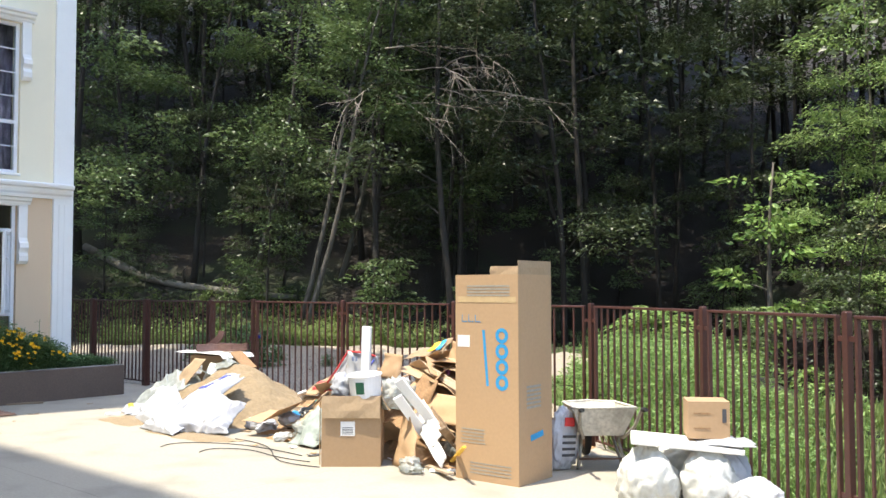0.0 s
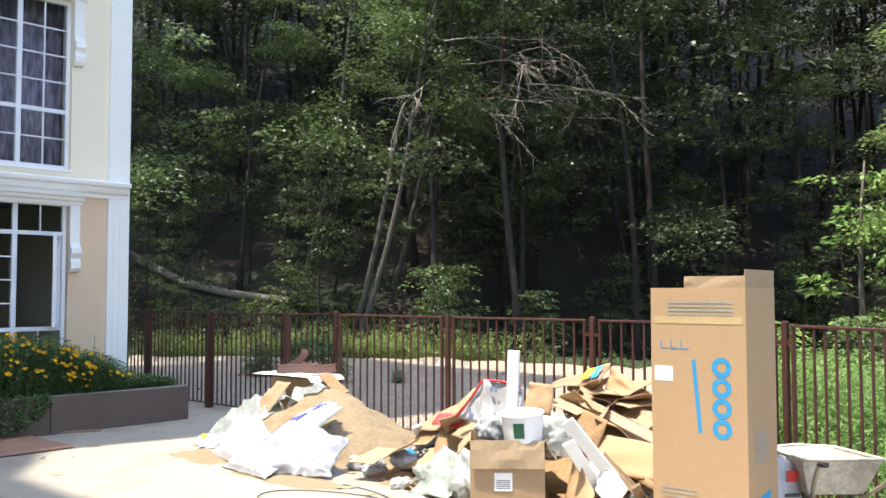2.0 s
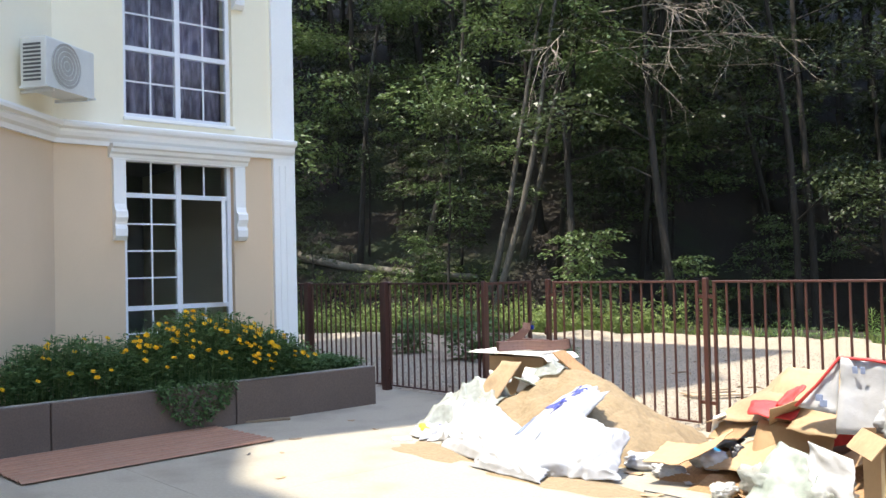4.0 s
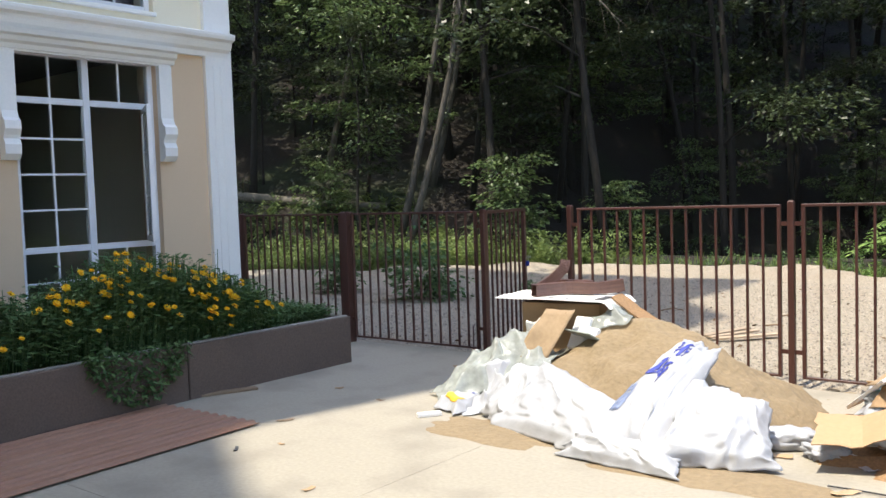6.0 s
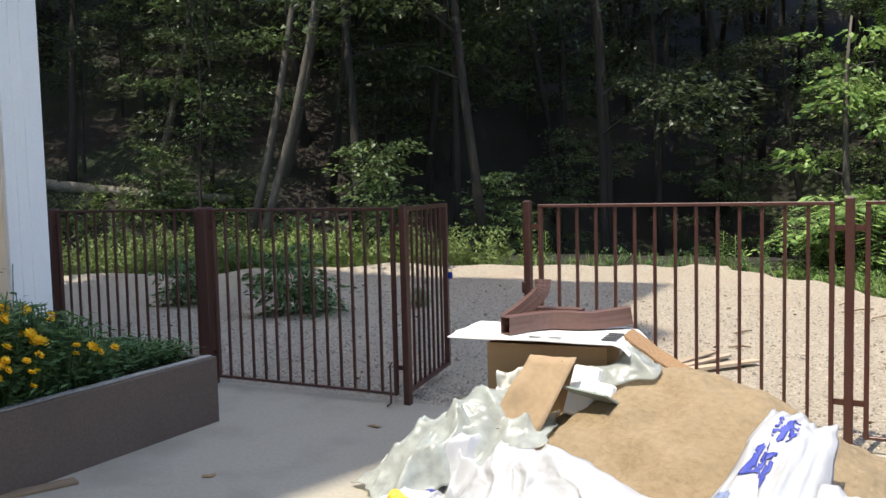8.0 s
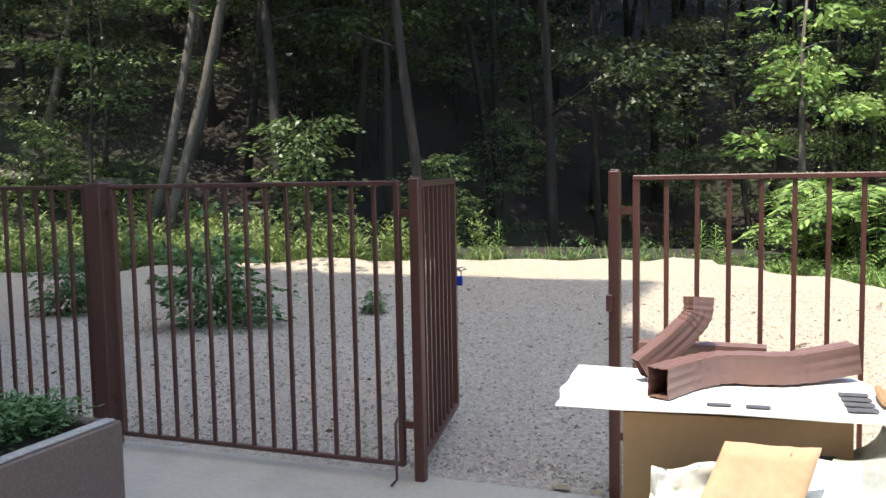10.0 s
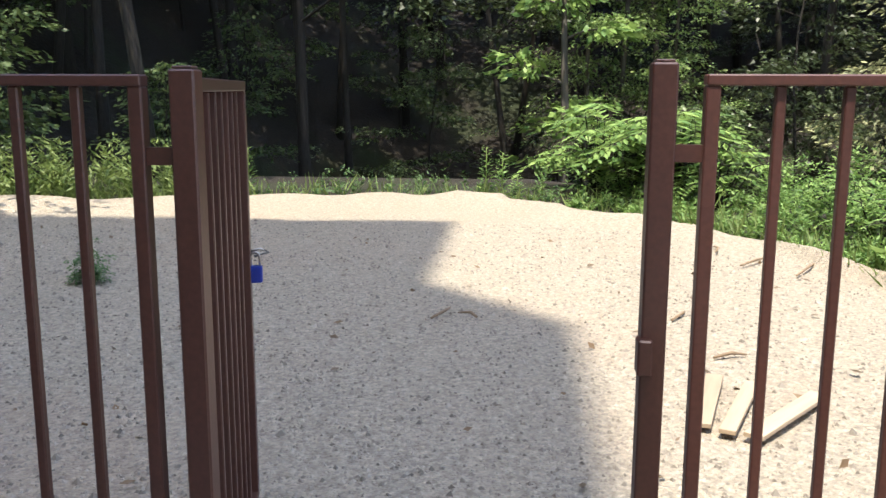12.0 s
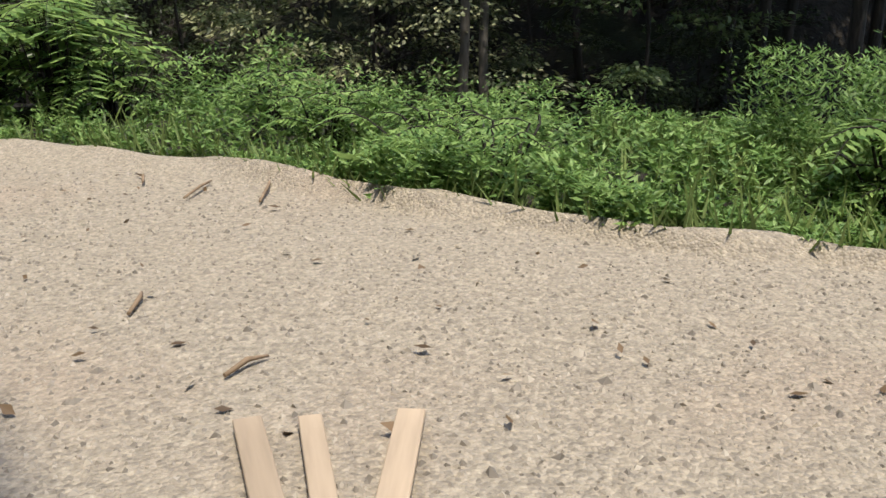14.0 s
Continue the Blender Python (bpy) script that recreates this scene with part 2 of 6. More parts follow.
LEAF_BRIGHT = leaf_mat("bright_weed_leaf", (0.075, 0.16, 0.035), (0.27, 0.40, 0.12))
LEAF_GRASS = leaf_mat("grass_blade", (0.09, 0.14, 0.035), (0.26, 0.33, 0.11))
LEAF_PLANT = leaf_mat("bedding_plant_leaf", (0.045, 0.11, 0.036), (0.155, 0.24, 0.09))
# beech leaf again, its green raised to stand in for stronger sun
LEAF_LIT = leaf_mat("sun_brightened_beech_leaf", (0.11, 0.20, 0.06), (0.36, 0.47, 0.17), rough=0.38)
LEAF_SUMAC = leaf_mat("sumac_leaf", (0.09, 0.18, 0.045), (0.29, 0.41, 0.12))
PETAL = leaf_mat("yellow_petal", (0.88, 0.46, 0.01), (0.95, 0.66, 0.03), thin=0.3)
DRY_LEAF = leaf_mat("fallen_leaf", (0.07, 0.045, 0.025), (0.20, 0.13, 0.07), thin=0.1)


# ---- building blocks ----
def link(name, bm_or_mesh, material, parent=None, label="", m=None):
    if isinstance(bm_or_mesh, bmesh.types.BMesh):
        me = bpy.data.meshes.new(name)
        bmesh.ops.recalc_face_normals(bm_or_mesh, faces=bm_or_mesh.faces)
        bm_or_mesh.to_mesh(me)
        bm_or_mesh.free()
    else:
        me = bm_or_mesh
    if material and not me.materials:
        me.materials.append(material)
    ob = new(name, me)
    if parent:
        ob.parent = parent
    if label:
        tagged(ob, label)
    if m is not None:
        ob.matrix_basis = m
    return ob


def part(name, bm, material, parent, label="", m=None):
    return link(name, bm, material, parent, label, m)


def thing(name, label, category, m=None, group="", kind=""):
    ob = new(name)
    ob.empty_display_size = 0.1
    if m is not None:
        ob.matrix_basis = m
    return tagged(ob, label, category, group, kind)


def box(sx, sy, sz, at=(0, 0, 0), bev=0.0, rot=None, bm=None, seg=1):
    """A block standing on at, sx by sy by sz, with bevelled edges."""
    bm = bm or bmesh.new()
    got = bmesh.ops.create_cube(bm, size=1.0)["verts"]
    m = Matrix.Translation((at[0], at[1], at[2])) @ (rot or Matrix.Identity(4)) @ Matrix.Translation((0, 0, sz / 2)) @ Matrix.Diagonal((sx, sy, sz, 1))
    bmesh.ops.transform(bm, matrix=m, verts=got)
    if bev:
        edges = list({e for v in got for e in v.link_edges})
        bmesh.ops.bevel(bm, geom=edges, offset=bev, segments=seg, affect="EDGES", profile=0.6)
    return bm


def tube(points, radii, sides=8, bm=None, caps=True):
    """A round bar along points; radii one number or one a point."""
    bm = bm or bmesh.new()
    pts = [Vector(p) for p in points]
    if not hasattr(radii, "__len__"):
        radii = [radii] * len(pts)
    rings = []
    for i, p in enumerate(pts):
        d = (pts[min(i + 1, len(pts) - 1)] - pts[max(i - 1, 0)]).normalized()
        a = d.orthogonal().normalized() if i == 0 else (a - d * a.dot(d)).normalized()
        b = d.cross(a)
        rings.append([bm.verts.new(p + (a * math.cos(2 * math.pi * k / sides) + b * math.sin(2 * math.pi * k / sides)) * radii[i]) for k in range(sides)])
    for r, s in zip(rings, rings[1:]):
        for k in range(sides):
            f = bm.faces.new((r[k], r[(k + 1) % sides], s[(k + 1) % sides], s[k]))
            f.smooth = True
    if caps:
        bm.faces.new(rings[0][::-1])
        bm.faces.new(rings[-1])
    return bm


def prism(outline, z0, z1, bm=None):
    """An upright prism over a plan outline."""
    bm = bm or bmesh.new()
    lo = [bm.verts.new((x, y, z0)) for x, y in outline]
    hi = [bm.verts.new((x, y, z1)) for x, y in outline]
    n = len(lo)
    for i in range(n):
        bm.faces.new((lo[i], lo[(i + 1) % n], hi[(i + 1) % n], hi[i]))
    bm.faces.new(lo[::-1])
    bm.faces.new(hi)
    return bm


def profile_bar(profile, length, bm=None):
    """A moulding: a profile in (x, z) drawn out along y."""
    bm = bm or bmesh.new()
    a = [bm.verts.new((x, 0, z)) for x, z in profile]
    b = [bm.verts.new((x, length, z)) for x, z in profile]
    n = len(a)
    for i in range(n):
        bm.faces.new((a[i], a[(i + 1) % n], b[(i + 1) % n], b[i]))
    bm.faces.new(a)
    bm.faces.new(b[::-1])
    return bm


def leaves(name, places, ways, sizes, width=0.45, fold=0.12, rng=None, roll=1.0, far=False):
    """One mesh of small folded leaves: place of the stalk, way it points, length."""
    rng = rng or np.random.default_rng(1)
    p, w, s = np.asarray(places, float), np.asarray(ways, float), np.asarray(sizes, float)[:, None]
    w = w / np.maximum(np.linalg.norm(w, axis=1, keepdims=True), 1e-6)
    up = np.array([0, 0, 1.0]) + rng.normal(0, 0.45 * roll, w.shape)
    side = np.cross(w, up)
    side /= np.maximum(np.linalg.norm(side, axis=1, keepdims=True), 1e-6)
    nrm = np.cross(side, w)
    mid = p + w * s * 0.45 + nrm * s * fold
    tip = p + w * s - nrm * s * fold * 0.5
    if far:                          # three-cornered leaves for what stays far off
        v = np.stack([p + side * s * width * 0.5, mid * 0.25 + tip * 0.75, p - side * s * width * 0.5 + w * s * 0.15], 1).reshape(-1, 3)
        me = bpy.data.meshes.new(name)
        me.from_pydata(v.tolist(), [], np.arange(len(p) * 3).reshape(-1, 3).tolist())
        return me
    v = np.stack([p, mid + side * s * width / 2 - nrm * s * fold, tip, mid - side * s * width / 2 - nrm * s * fold], 1).reshape(-1, 3)
    n = len(p)
    f = np.arange(n * 4).reshape(n, 4)
    me = bpy.data.meshes.new(name)
    me.from_pydata(v.tolist(), [], f.tolist())
    return me


def smooth_noise(x, y, z=0.0, s=1.0):
    return noise.noise(Vector((x * s, y * s, z * s)))


def crumpled(r, stretch, seed, rough=0.25, sub=4, flat=0.0):
    """A sack or wad of film: a ball pulled out of shape, with thin raised creases; flat: share of it pressed on the ground."""
    bm = bmesh.new()
    bmesh.ops.create_icosphere(bm, subdivisions=4 if sub < 5 else 5, radius=1.0)
    off = Vector((seed * 7.3, seed * 3.1, seed * 1.7))
    fine = 0.5 if sub > 4 else 1.0
    for v in bm.verts:
        d = v.co.normalized()
        w = d + 0.35 * Vector((noise.noise(d * 2 + off), noise.noise(d * 2 - off), noise.noise(d * 2 + off * 0.5)))
        crease = 0.9 * (1 - abs(noise.noise(w * 1.8 + off))) ** 5 + fine * 0.65 * (1 - abs(noise.noise(w * 3.6 - off))) ** 5 + fine * 0.4 * (1 - abs(noise.noise(w * 7.0 + off))) ** 4
        k = 1 + rough * (1.0 * noise.noise(d * 1.3 + off) + 0.75 * (crease - 0.8))
        v.co = Vector((d.x * stretch[0], d.y * stretch[1], d.z * stretch[2])) * r * k
        lo = -stretch[2] * r * (1 - flat)
        if v.co.z < lo:
            v.co.z = lo + (v.co.z - lo) * 0.05
    lo = min(v.co.z for v in bm.verts)
    for v in bm.verts:
        v.co.z -= lo
    for f in bm.faces:
        f.smooth = True
    return bm


def sheet(w, d, bend, seed, cuts=14, thick=0.004, ragged=0.0):
    """A bent sheet of card or film, w by d about its middle, with real thickness; bend(u, v) gives its height."""
    bm = bmesh.new()
    n = max(3, int(cuts * d / max(w, d)) + 1), max(3, int(cuts * w / max(w, d)) + 1)
    for side in (0, 1):
        grid = []
        for j in range(n[0]):
            row = []
            for i in range(n[1]):
                u, v = i / (n[1] - 1) - 0.5, j / (n[0] - 1) - 0.5
                edge = 1 + ragged * noise.noise(Vector((u * 5, v * 5, seed * 3.7)))
                row.append(bm.verts.new((u * w * edge, v * d * edge, bend(u, v) + (thick if side else 0))))
            grid.append(row)
        if side == 0:
            low = grid
    hi = grid
    for j in range(n[0] - 1):
        for i in range(n[1] - 1):
            bm.faces.new((hi[j][i], hi[j][i + 1], hi[j + 1][i + 1], hi[j + 1][i]))
            bm.faces.new((low[j][i], low[j + 1][i], low[j + 1][i + 1], low[j][i + 1]))
    ring = lambda g: g[0] + [r[-1] for r in g[1:]] + g[-1][-2::-1] + [r[0] for r in g[-2:0:-1]]
    a, b = ring(low), ring(hi)
    for i in range(len(a)):
        bm.faces.new((a[i], a[(i + 1) % len(a)], b[(i + 1) % len(b)], b[i]))
    return bm


def quad_sheet(a, b, c, d, seed, wave=0.02, thick=0.005, cuts=9):
    """A loose sheet of card, board or film between four corners (a to b along the foot, d to c along the top), a little buckled."""
    a, b, c, d = (Vector(p) for p in (a, b, c, d))
    n = (b - a).cross(d - a).normalized()
    bm = bmesh.new()
    g = []
    for lift in (0.0, thick):
        rows_ = []
        for j in range(cuts + 1):
            v = j / cuts
            rows_.append([bm.verts.new(a.lerp(b, i / cuts).lerp(d.lerp(c, i / cuts), v) + n * (lift + wave * smooth_noise(2.3 * i / cuts, 2.3 * v, seed * 1.37) + 0.3 * wave * smooth_noise(7 * i / cuts, 7 * v, seed))) for i in range(cuts + 1)])
        g.append(rows_)
    for j in range(cuts):
        for i in range(cuts):
            for q, flip in ((g[1], 1), (g[0], -1)):
                f = (q[j][i], q[j][i + 1], q[j + 1][i + 1], q[j + 1][i])
                bm.faces.new(f[::flip]).smooth = True
    loop = lambda q: q[0] + [row[-1] for row in q[1:]] + q[-1][-2::-1] + [row[0] for row in q[-2:0:-1]]
    lo, hi = loop(g[0]), loop(g[1])
    for i in range(len(lo)):
        bm.faces.new((lo[i], lo[(i + 1) % len(lo)], hi[(i + 1) % len(hi)], hi[i]))
    return bm


# ---- ground ----
LOT = [(-13.5, 3.6), (-10.4, 6.0), (-8.6, 7.2), (-7.2, 8.5), (-4.4, 9.0), (-3.4, 9.7), (-1.9, 10.2), (-0.6, 9.8), (0.9, 8.3), (2.1, 6.5),
       (2.6, 4.7), (3.2, 3.2), (4.0, 2.0), (5.2, 1.1), (6.2, 0.25)]


def lot_edge(steps=10):
    """The winding edge of the gravel lot, smoothed between its bends."""
    out = []
    for i in range(len(LOT) - 1):
        p0, p1, p2, p3 = (Vector((*LOT[min(max(i + k, 0), len(LOT) - 1)], 0)) for k in (-1, 0, 1, 2))
        for s in range(steps):
            t = s / steps
            q = 0.5 * ((2 * p1) + (p2 - p0) * t + (2 * p0 - 5 * p1 + 4 * p2 - p3) * t * t + (3 * p1 - p0 - 3 * p2 + p3) * t ** 3)
            w = 0.10 * smooth_noise(q.x, q.y, 3, 1.9) + 0.05 * smooth_noise(q.x, q.y, 5, 5)
            out.append((q.x + w, q.y + w))
    return out


EDGE = lot_edge()
EDGE_NP = np.array(EDGE)


def beyond(x, y):
    """How far a place lies outside the gravel lot's far edge (negative inside)."""
    d = np.hypot(EDGE_NP[:, 0] - x, EDGE_NP[:, 1] - y)
    i = int(d.argmin())
    a, b = EDGE_NP[max(i - 1, 0)], EDGE_NP[min(i + 1, len(EDGE_NP) - 1)]
    side = (b[0] - a[0]) * (y - a[1]) - (b[1] - a[1]) * (x - a[0])
    return float(d[i]) * (1 if side > 0 else -1)


def ease(a, b, v):
    t = min(1, max(0, (v - a) / (b - a)))
    return t * t * (3 - 2 * t)


def ground_z(x, y):
    d = beyond(x, y)
    if y < 0.4 and x < 6.2:
        d = min(d, -1) if x > -11 else d
    if x > 6.0:
        d = min(d, max(0.0, y - float(np.interp(x, (6.0, 7.65, 12.05, 30.0), (-0.17, -1.07, -3.85, -15.0)))) * 0.8 - 0.9) if y < 12 else d
    az = math.degrees(math.atan2(x, y + 3))
    h = -0.06
    if d > 0:
        gully = ease(-34, -4, az)
        h += 0.10 * ease(0, 1.2, d) - gully * 2.6 * ease(2.2, 7.0, d) + (0.55 - 0.05 * gully) * max(0, d - 2 - 9.0 * gully) ** 1.02
        h += 0.35 * smooth_noise(x, y, 0, 0.25) * ease(0.5, 5, d)
    if x > 6.0 and y < 2 and y > -30:
        h -= 0.25 * ease(6.2, 9, x)
    return h


bm = bmesh.new()
xs = [-160, -120, -90, -70, -55] + [-45 + i * 1.25 for i in range(73)] + [55, 70, 90, 120, 160]
ys = [-160, -90, -50, -30, -20, -14, -10, -7] + [-5 + i * 0.9 for i in range(62)] + [55, 65, 80, 100, 130, 160]
rows = [[bm.verts.new((x, y, ground_z(x, y))) for x in xs] for y in ys]
for j in range(len(ys) - 1):
    for i in range(len(xs) - 1):
        bm.faces.new((rows[j][i], rows[j][i + 1], rows[j + 1][i + 1], rows[j + 1][i])).smooth = True
tagged(link("ground", bm, SOIL), "leaf-littered forest soil, shade put into its colour, rising into a wooded slope", "ground", kind="structure")

# gravel lot: fine grid cut to the edge, with a low lip of pushed-up gravel
bm = bmesh.new()
outline = EDGE + [(6.2, -0.02), (3.0, -0.02), (-13.5, -0.02)]


def lot_far(x):
    """The far edge's y at an x."""
    ex, ey = EDGE_NP[:, 0], EDGE_NP[:, 1]
    return float(np.interp(x, ex, ey))


cols = []
nx, ny = 170, 70
for i in range(nx + 1):
    x = -13.5 + 19.7 * i / nx
    far = lot_far(x) + 0.06 * smooth_noise(x, 0, 9, 6)
    col = []
    for j in range(ny + 1):
        y = -0.06 + (far + 0.06) * j / ny
        z = -0.012 + 0.012 * smooth_noise(x, y, 0, 2.5) + 0.02 * smooth_noise(x, y, 4, 0.6)
        z += 0.09 * ease(0.86, 0.97, j / ny) * (1 + smooth_noise(x, y, 2, 1.2)) - 0.16 * ease(0.975, 1.0, j / ny) - 0.02 * ease(0.4, 0.0, y)
        col.append(bm.verts.new((x, y, z)))
    cols.append(col)
for a, b in zip(cols, cols[1:]):
    for j in range(ny):
        bm.faces.new((a[j], b[j], b[j + 1], a[j + 1])).smooth = True
tagged(link("gravel_lot", bm, GRAVEL), "pale crushed-stone lot, half in the shade of the building", "ground", kind="structure")

# concrete yard, cast in bays with joints
bay_things = thing("pavement", "pale cast concrete yard with dusty stains", "pavement", kind="structure")
r = random.Random(4)
for i, (x0, x1) in enumerate(((-3.36, 0.9), (0.903, 4.9), (4.903, 9.0), (9.003, 15.0))):
    for j, (y0, y1) in enumerate(((-13.1, -9.0), (-8.997, -4.6), (-4.597, -0.07))):
        if i == 2 and j == 2:
            ol = [(x0, y0), (x1, y0), (x1, -1.9), (7.65, -1.0), (6.0, -0.1), (x0, -0.07)]
        elif i == 3 and j == 2:
            ol = [(x0, y0), (13.2, y0), (x0, -1.92)]
        else:
            ol = [(x0, y0), (x1, y0), (x1, y1), (x0, y1)]
        part("concrete_bay", prism(ol, -0.16, r.uniform(-0.0004, 0.0004)), CONCRETE, bay_things)

# unseen slabs, added to throw sunlight back on the shaded facade
bounce_yard = thing("pavement", "unseen concrete added past the fence's end to bounce sunlight at the facade", "pavement", kind="structure")
part("bounce_slab", prism([(15.02, -13.1), (60, -13.1), (60, -9.0), (15.02, -5.6)], -0.16, 0.0), CONCRETE, bounce_yard)
part("bounce_slab", prism([(14.6, -60), (60, -60), (60, -13.12), (14.6, -13.12)], -0.16, 0.0), CONCRETE, bounce_yard)

# ---- building: walls, storeys, openings ----
H = 29.3
WX, WY = -3.38, -1.26                 # facade plane and its end


def wall_with_holes(name, y0, y1, z0, z1, holes, material, label, thick=0.32):
    """A wall in the plane x = WX, facing +x, cut round openings (y0, y1, z0, z1)."""
    bm = bmesh.new()
    ysplit = sorted({y0, y1, *[v for h in holes for v in h[:2]]})
    zsplit = sorted({z0, z1, *[v for h in holes for v in h[2:]]})
    for a, b in zip(ysplit, ysplit[1:]):
        for c, d in zip(zsplit, zsplit[1:]):
            m, n = (a + b) / 2, (c + d) / 2
            if not any(h[0] < m < h[1] and h[2] < n < h[3] for h in holes):
                box(thick, b - a, d - c, (WX - thick / 2, (a + b) / 2, c), bm=bm)
    bmesh.ops.remove_doubles(bm, verts=bm.verts, dist=0.0005)
    return tagged(link(name, bm, material), label, "wall", kind="structure")


LOW_HOLE = (-3.465, -2.065, 0.59, 2.998)
UP_HOLE = (-3.455, -2.055, 3.46, 5.88)
SPLIT = 3.17
wall_with_holes("wall_lower_storey", -4.25, WY, -0.1, SPLIT, [LOW_HOLE], STUCCO_LOW, "sand-coloured stucco wall of the lower storey")
wall_with_holes("wall_second_storey", -4.25, WY, SPLIT, 6.6, [UP_HOLE], STUCCO_TOP, "pale cream stucco wall of the second storey")
STOREY = 3.25
upper = [(UP_HOLE[0], UP_HOLE[1], UP_HOLE[2] + STOREY * k, UP_HOLE[3] + STOREY * k) for k in range(1, 7)]
wall_with_holes("wall_upper_storeys", -4.25, WY, 6.6, H, upper, STUCCO_TOP, "pale cream stucco wall of the upper storeys")
# bay that stands forward of the facade, and the wing behind it
BAY = [(-3.70, -4.25), (WX, -4.25), (-2.28, -5.35), (-2.28, -9.2), (WX, -10.0), (WX, -12.4), (-1.9, -13.15), (14.5, -13.2), (14.5, -17), (-12, -17), (-12, -16.7), (-3.70, -16.7)]
tagged(link("wall_bay_lower", prism(BAY, -0.1, SPLIT), STUCCO_LOW), "sand-coloured stucco bay and wing of the building", "wall", kind="structure")
tagged(link("wall_bay_upper", prism(BAY, SPLIT, H), STUCCO_TOP), "cream stucco bay and wing of the building", "wall", kind="structure")
tagged(link("wall_north", box(8.30, 0.32, H + 0.1, (-7.85, WY - 0.16, -0.1)), STUCCO_TOP), "plain cream stucco end wall", "wall", kind="structure")
tagged(link("wall_west", box(0.3, 15.3, H + 0.1, (-12.15, -9.0, -0.1)), STUCCO_TOP), "plain cream stucco rear wall", "wall", kind="structure")
tagged(link("roof", prism([(-12.3, -1.1), (-3.1, -1.1), (-3.1, -4.2), (-2.1, -5.3), (-2.1, -9.3), (-2.95, -10.1), (-2.95, -12.3), (-1.8, -13.0), (14.7, -13.0), (14.7, -17.2), (-12.3, -17.2)], H, H + 0.25), TRIM),
       "flat roof slab with a white edge", "roof", kind="structure")
for z in (SPLIT, 6.4):
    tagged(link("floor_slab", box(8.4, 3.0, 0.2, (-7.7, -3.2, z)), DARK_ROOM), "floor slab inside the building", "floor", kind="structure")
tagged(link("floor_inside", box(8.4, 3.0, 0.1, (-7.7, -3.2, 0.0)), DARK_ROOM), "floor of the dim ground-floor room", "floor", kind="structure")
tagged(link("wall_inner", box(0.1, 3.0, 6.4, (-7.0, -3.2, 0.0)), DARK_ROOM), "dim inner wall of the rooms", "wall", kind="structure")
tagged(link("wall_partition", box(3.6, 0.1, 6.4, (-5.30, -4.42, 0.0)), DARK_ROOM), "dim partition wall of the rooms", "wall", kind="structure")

# corner pilaster, string course and cornice
corner = thing("corner_pilaster", "white fluted corner pilaster of the facade", "pilaster", kind="structure")
bm = box(0.30, 0.33, SPLIT + 0.1, (WX - 0.10, WY - 0.085, -0.1), bev=0.006)
part("lower_shaft", bm, TRIM, corner)
for k in range(2):
    part("flute", box(0.012, 0.05, 2.75, (WX + 0.052, WY - 0.05 - 0.09 * k, 0.25), bev=0.004), TRIM, corner)
part("upper_shaft", box(0.30, 0.33, H - SPLIT - 0.02, (WX - 0.10, WY - 0.085, SPLIT), bev=0.006), TRIM, corner)
part("plinth_block", box(0.36, 0.36, 0.5, (WX - 0.10, WY - 0.11, -0.1), bev=0.01), TRIM, corner)
COURSE = [(-0.02, 0), (0.05, 0), (0.06, 0.05), (0.10, 0.08), (0.12, 0.12), (0.12, 0.15), (0.17, 0.17), (0.18, 0.20), (0.18, 0.225), (0.10, 0.25), (-0.02, 0.26)]
bm = profile_bar(COURSE, 3.07)
tagged(link("cornice", bm, TRIM, m=pose(WX, -4.29, 3.09)), "white moulded string course between the storeys", "trim", kind="structure")
bm = profile_bar(COURSE, 9.2)
tagged(link("cornice", bm, TRIM, m=pose(WX - 0.02, WY - 0.09, 3.09, 0, 0, 90)), "white moulded string course between the storeys", "trim", kind="structure")
bm = profile_bar(COURSE, 1.60)
tagged(link("cornice", bm, TRIM, m=pose(-2.27, -5.38, 3.09, 0, 0, 45)), "white moulded string course round the bay", "trim", kind="structure")
bm = profile_bar(COURSE, 3.9)
tagged(link("cornice", bm, TRIM, m=pose(-2.28, -9.25, 3.09)), "white moulded string course round the bay", "trim", kind="structure")


